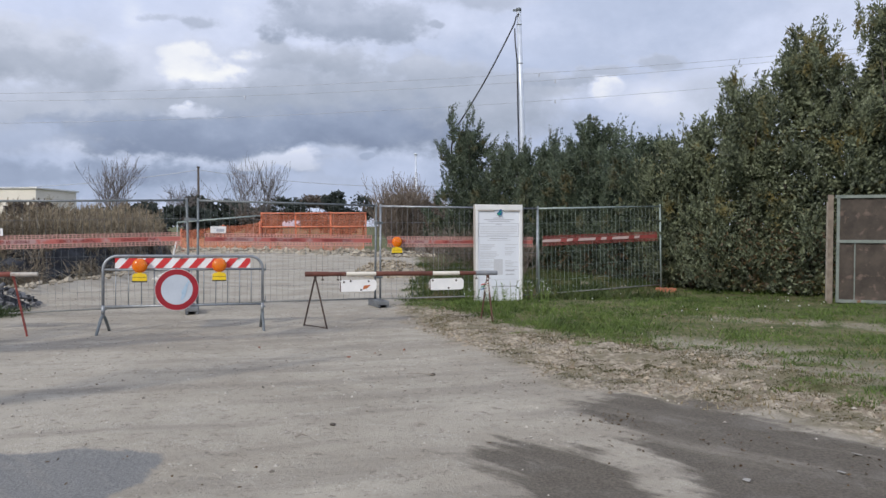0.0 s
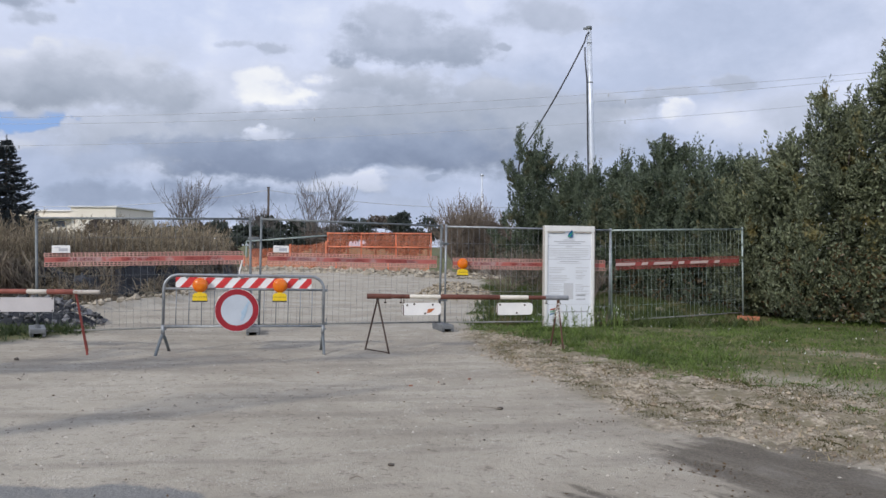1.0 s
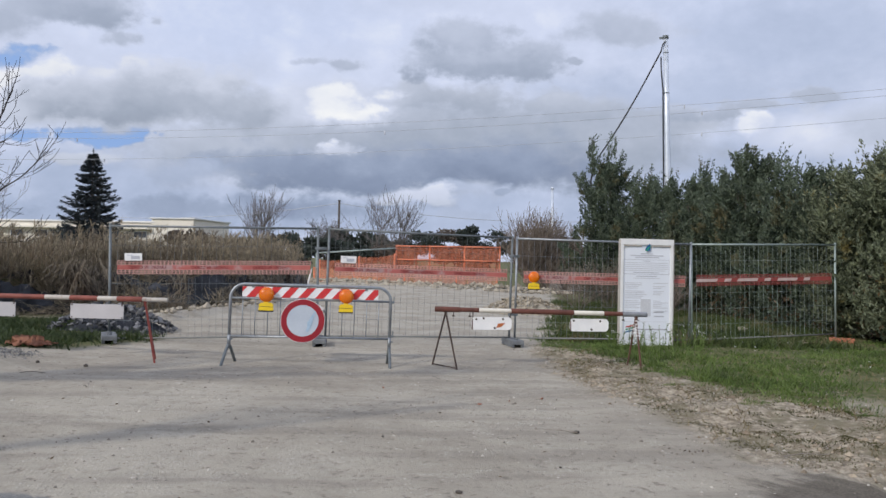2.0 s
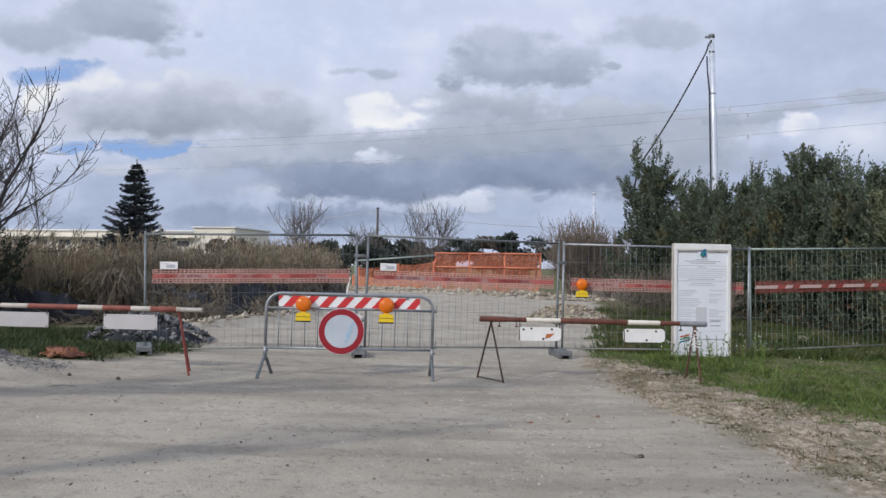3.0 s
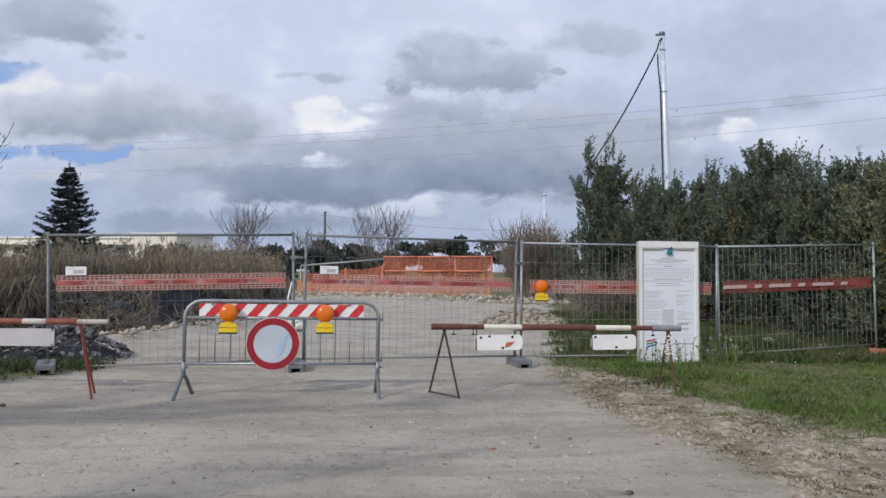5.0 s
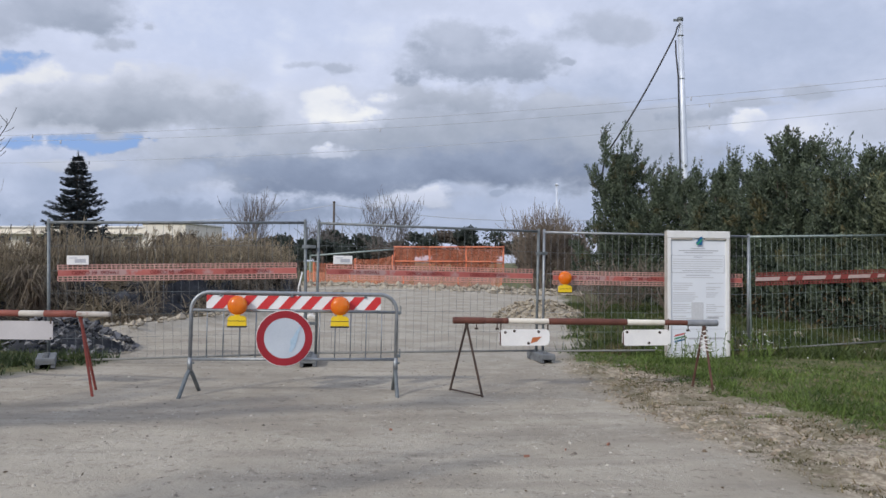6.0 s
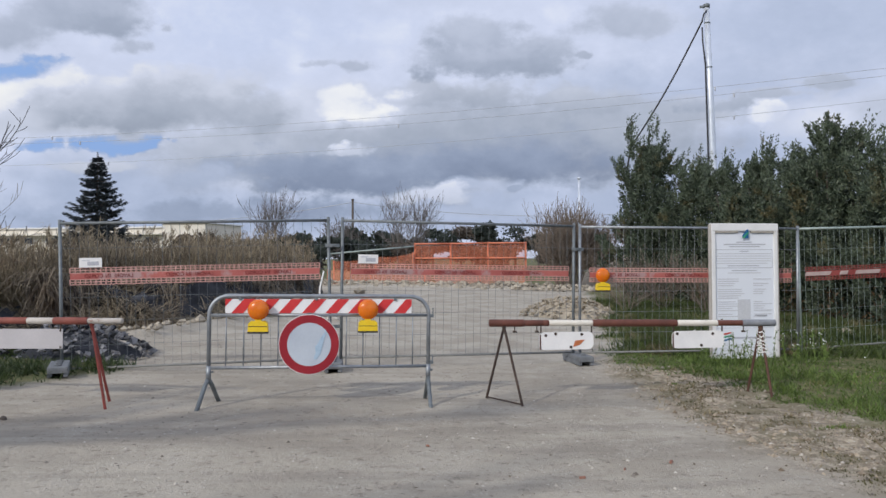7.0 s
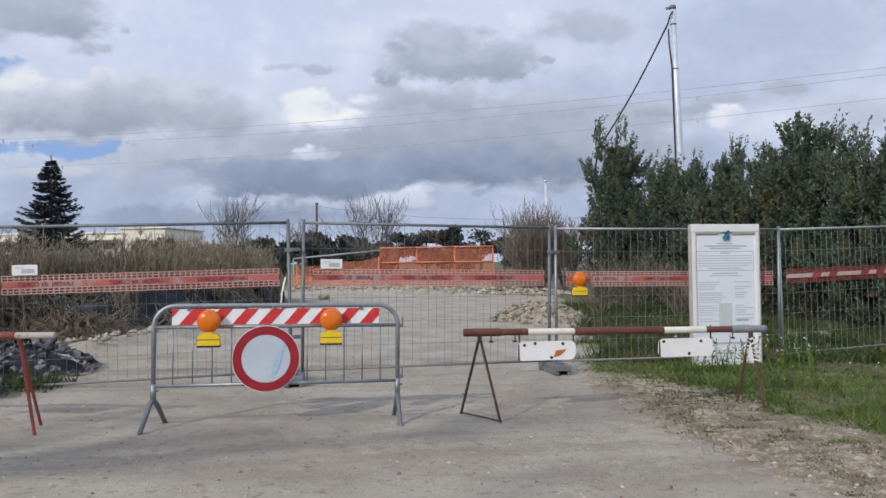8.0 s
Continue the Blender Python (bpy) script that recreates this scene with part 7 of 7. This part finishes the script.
def leaf_litter():
    rng = np.random.default_rng(91)
    spots = np.concatenate([rng.normal((1.85, 5.75), (0.16, 0.14), (60, 2)), rng.normal((2.15, 5.2), (0.35, 0.25), (45, 2)), rng.normal((3.1, 4.6), (0.5, 0.4), (50, 2)), rng.normal((1.3, 7.1), (0.25, 0.2), (25, 2)), rng.uniform((-5, 4.2), (3, 9.5), (130, 2))])
    foot = np.stack([spots[:, 0], spots[:, 1], height(spots[:, 0], spots[:, 1]) + 0.006], -1)
    way = rng.normal(0, 1, foot.shape) * np.array([1, 1, 0.25])
    tagged(part("leaf_litter", blades_mesh("leaf_litter", leaf_quads(foot, way, rng.uniform(0.015, 0.045, len(foot)), rng.uniform(0.008, 0.02, len(foot)), rng)), BROWN_LEAF), "dry brown leaves and bits strewn over the ground", "leaves", kind="stuff")


leaf_litter()


def small_things():
    rng = random.Random(12)
    cloth = thing("crumpled_sheet", Matrix.Translation((-7.4, 10.72, on_ground(-7.4, 10.72))), "crumpled faded orange plastic sheet on the grass edge", "sheet")
    bm = bmesh.new()
    n = 16
    g = [[bm.verts.new(((0.58 + 0.12 * math.sin(j * 1.1)) * (i / n - 0.5) + 0.08 * math.sin(j * 0.7) + rng.uniform(-0.02, 0.02), 0.30 * (j / n - 0.5) + 0.05 * math.sin(i * 0.9) + rng.uniform(-0.02, 0.02), max(0.0, 0.07 * (1 - (2 * i / n - 1) ** 2) * (1 - (2 * j / n - 1) ** 2) * (1 + math.sin(i * 1.9))) + rng.uniform(0, 0.05))) for j in range(n + 1)] for i in range(n + 1)]
    for i in range(n):
        for j in range(n):
            bm.faces.new((g[i][j], g[i + 1][j], g[i + 1][j + 1], g[i][j + 1]))
    part("folds", bm, CLOTH_ORANGE, cloth)
    for x, y, s in ((0.10, 9.25, 0.03), (-0.55, 8.75, 0.03), (-0.25, 9.0, 0.015), (-1.75, 9.35, 0.02)):
        bit = thing("brick_chip", pose(x, y, on_ground(x, y) + 0.008, 0, 0, rng.uniform(0, 180)), "small red brick chip lying on the dirt", "brick chip", "brick chips")
        part("chip", boxed((0, 0, 0), (s * 1.5, s * 0.6, 0.02), 0.005), BRICK_CHIP, bit)
    for x, y, ln, yaw in ((0.45, 7.6, 0.30, 170), (-0.59, 5.25, 0.10, 5), (2.05, 7.05, 0.4, 20), (1.5, 11.2, 0.35, 160), (1.9, 10.6, 0.5, 165), (-5.9, 8.6, 0.3, 10)):
        twig = thing("twig", pose(x, y, on_ground(x, y) + 0.012, 0, 0, yaw), "thin broken twig lying on the dirt", "twig", "twigs")
        tubes("stick", [[((0, 0, 0), 0.006), ((ln * 0.5, 0.02, 0.012), 0.005), ((ln, 0.0, 0.0), 0.003)]], BARK_PALE, twig, sides=5)
    stone = stone_meshes("stone", BARK, 3, 3)
    for x, y, s in ((0.44, 7.62, 0.06), (-0.36, 5.6, 0.05), (-5.6, 9.4, 0.07), (-6.2, 9.3, 0.06), (-1.2, 7.0, 0.03), (0.3, 6.4, 0.03)):
        clod = thing("clod", pose(x, y, on_ground(x, y) + s * 0.2, 0, 0, rng.uniform(0, 360)), "small dark clod of earth on the dirt", "clod", "clods")
        part("lump", rng.choice(stone), None, clod, at=Matrix.Scale(s, 4))
    for x, y in ((2.35, 4.3), (3.3, 4.75), (3.0, 4.4)):
        scrap = thing("paper_scrap", pose(x, y, on_ground(x, y) + 0.012, rng.uniform(-15, 15), rng.uniform(-15, 15), rng.uniform(0, 180)), "pale torn scrap lying on the asphalt", "scrap", "scraps")
        part("scrap", prism([(-0.03, -0.015), (0.02, -0.02), (0.03, 0.01), (-0.01, 0.025)], -0.002, 0.002), DUSTY_SCRAP, scrap, at=pose(0, 0, 0, 90))
    slab = stone_meshes("slab", STONE_PALE, 9, 2)
    white = stone_meshes("white_rock", STONE_WHITE, 10, 3)
    for x, y, s in ((-6.85, 20.7, 0.42), (-6.5, 20.9, 0.5), (-6.2, 20.5, 0.35), (-6.95, 20.3, 0.25)):
        rock = thing("rock", pose(x, y, on_ground(x, y) + s * 0.12, 0, 0, rng.uniform(0, 360)), "white limestone rock lying beside the track", "rock", "rocks")
        part("lump", rng.choice(white), None, rock, at=Matrix.Scale(s, 4))
    pipe = thing("white_pipe", Matrix.Translation((-6.75, 20.8, on_ground(-6.75, 20.8))), "thin bent white plastic pipe sticking out of the ground", "pipe")
    tubes("pipe", [[((0, 0, -0.1), 0.025), ((0.10, 0, 0.35), 0.025), ((0.13, 0, 0.75), 0.022), ((0.22, 0, 1.12), 0.02)]], PLATE_WHITE, pipe, sides=8)
    for x, y, s in ((-7.9, 22.6, 0.6), (-9.2, 33, 0.7), (5.2, 17.8, 0.3), (4.4, 18.6, 0.5), (5.0, 16.3, 0.3)):
        rock = thing("rock", pose(x, y, on_ground(x, y) + s * 0.12, 0, 0, rng.uniform(0, 360)), "pale loose rock beside the track", "rock", "rocks")
        part("lump", rng.choice(slab), None, rock, at=Matrix.Scale(s, 4))


small_things()


def spoil_heap(x, y, rx, ry, top, seed):
    heap = thing("spoil_heap", Matrix.Translation((x, y, on_ground(x, y) - 0.1)), "pale heap of bare earth behind the fence", "earth heap")
    n = 24
    verts, faces = [], []
    for i in range(n + 1):
        for j in range(n + 1):
            u, v = 2 * i / n - 1, 2 * j / n - 1
            lump = float(fbm(np.array([u * 2.2 + seed]), np.array([v * 2.2]), 1.0, 4, seed)[0])
            verts.append((u * rx, v * ry, max(0.0, 1 - u * u - v * v) ** 0.8 * top * (0.55 + 0.9 * lump)))
    for i in range(n):
        for j in range(n):
            a = i * (n + 1) + j
            faces.append((a, a + n + 1, a + n + 2, a + 1))
    part("earth", mesh_from("earth", verts, faces, True), STONE_PALE, heap)


spoil_heap(2.6, 46.5, 3.2, 2.0, 1.9, 3)
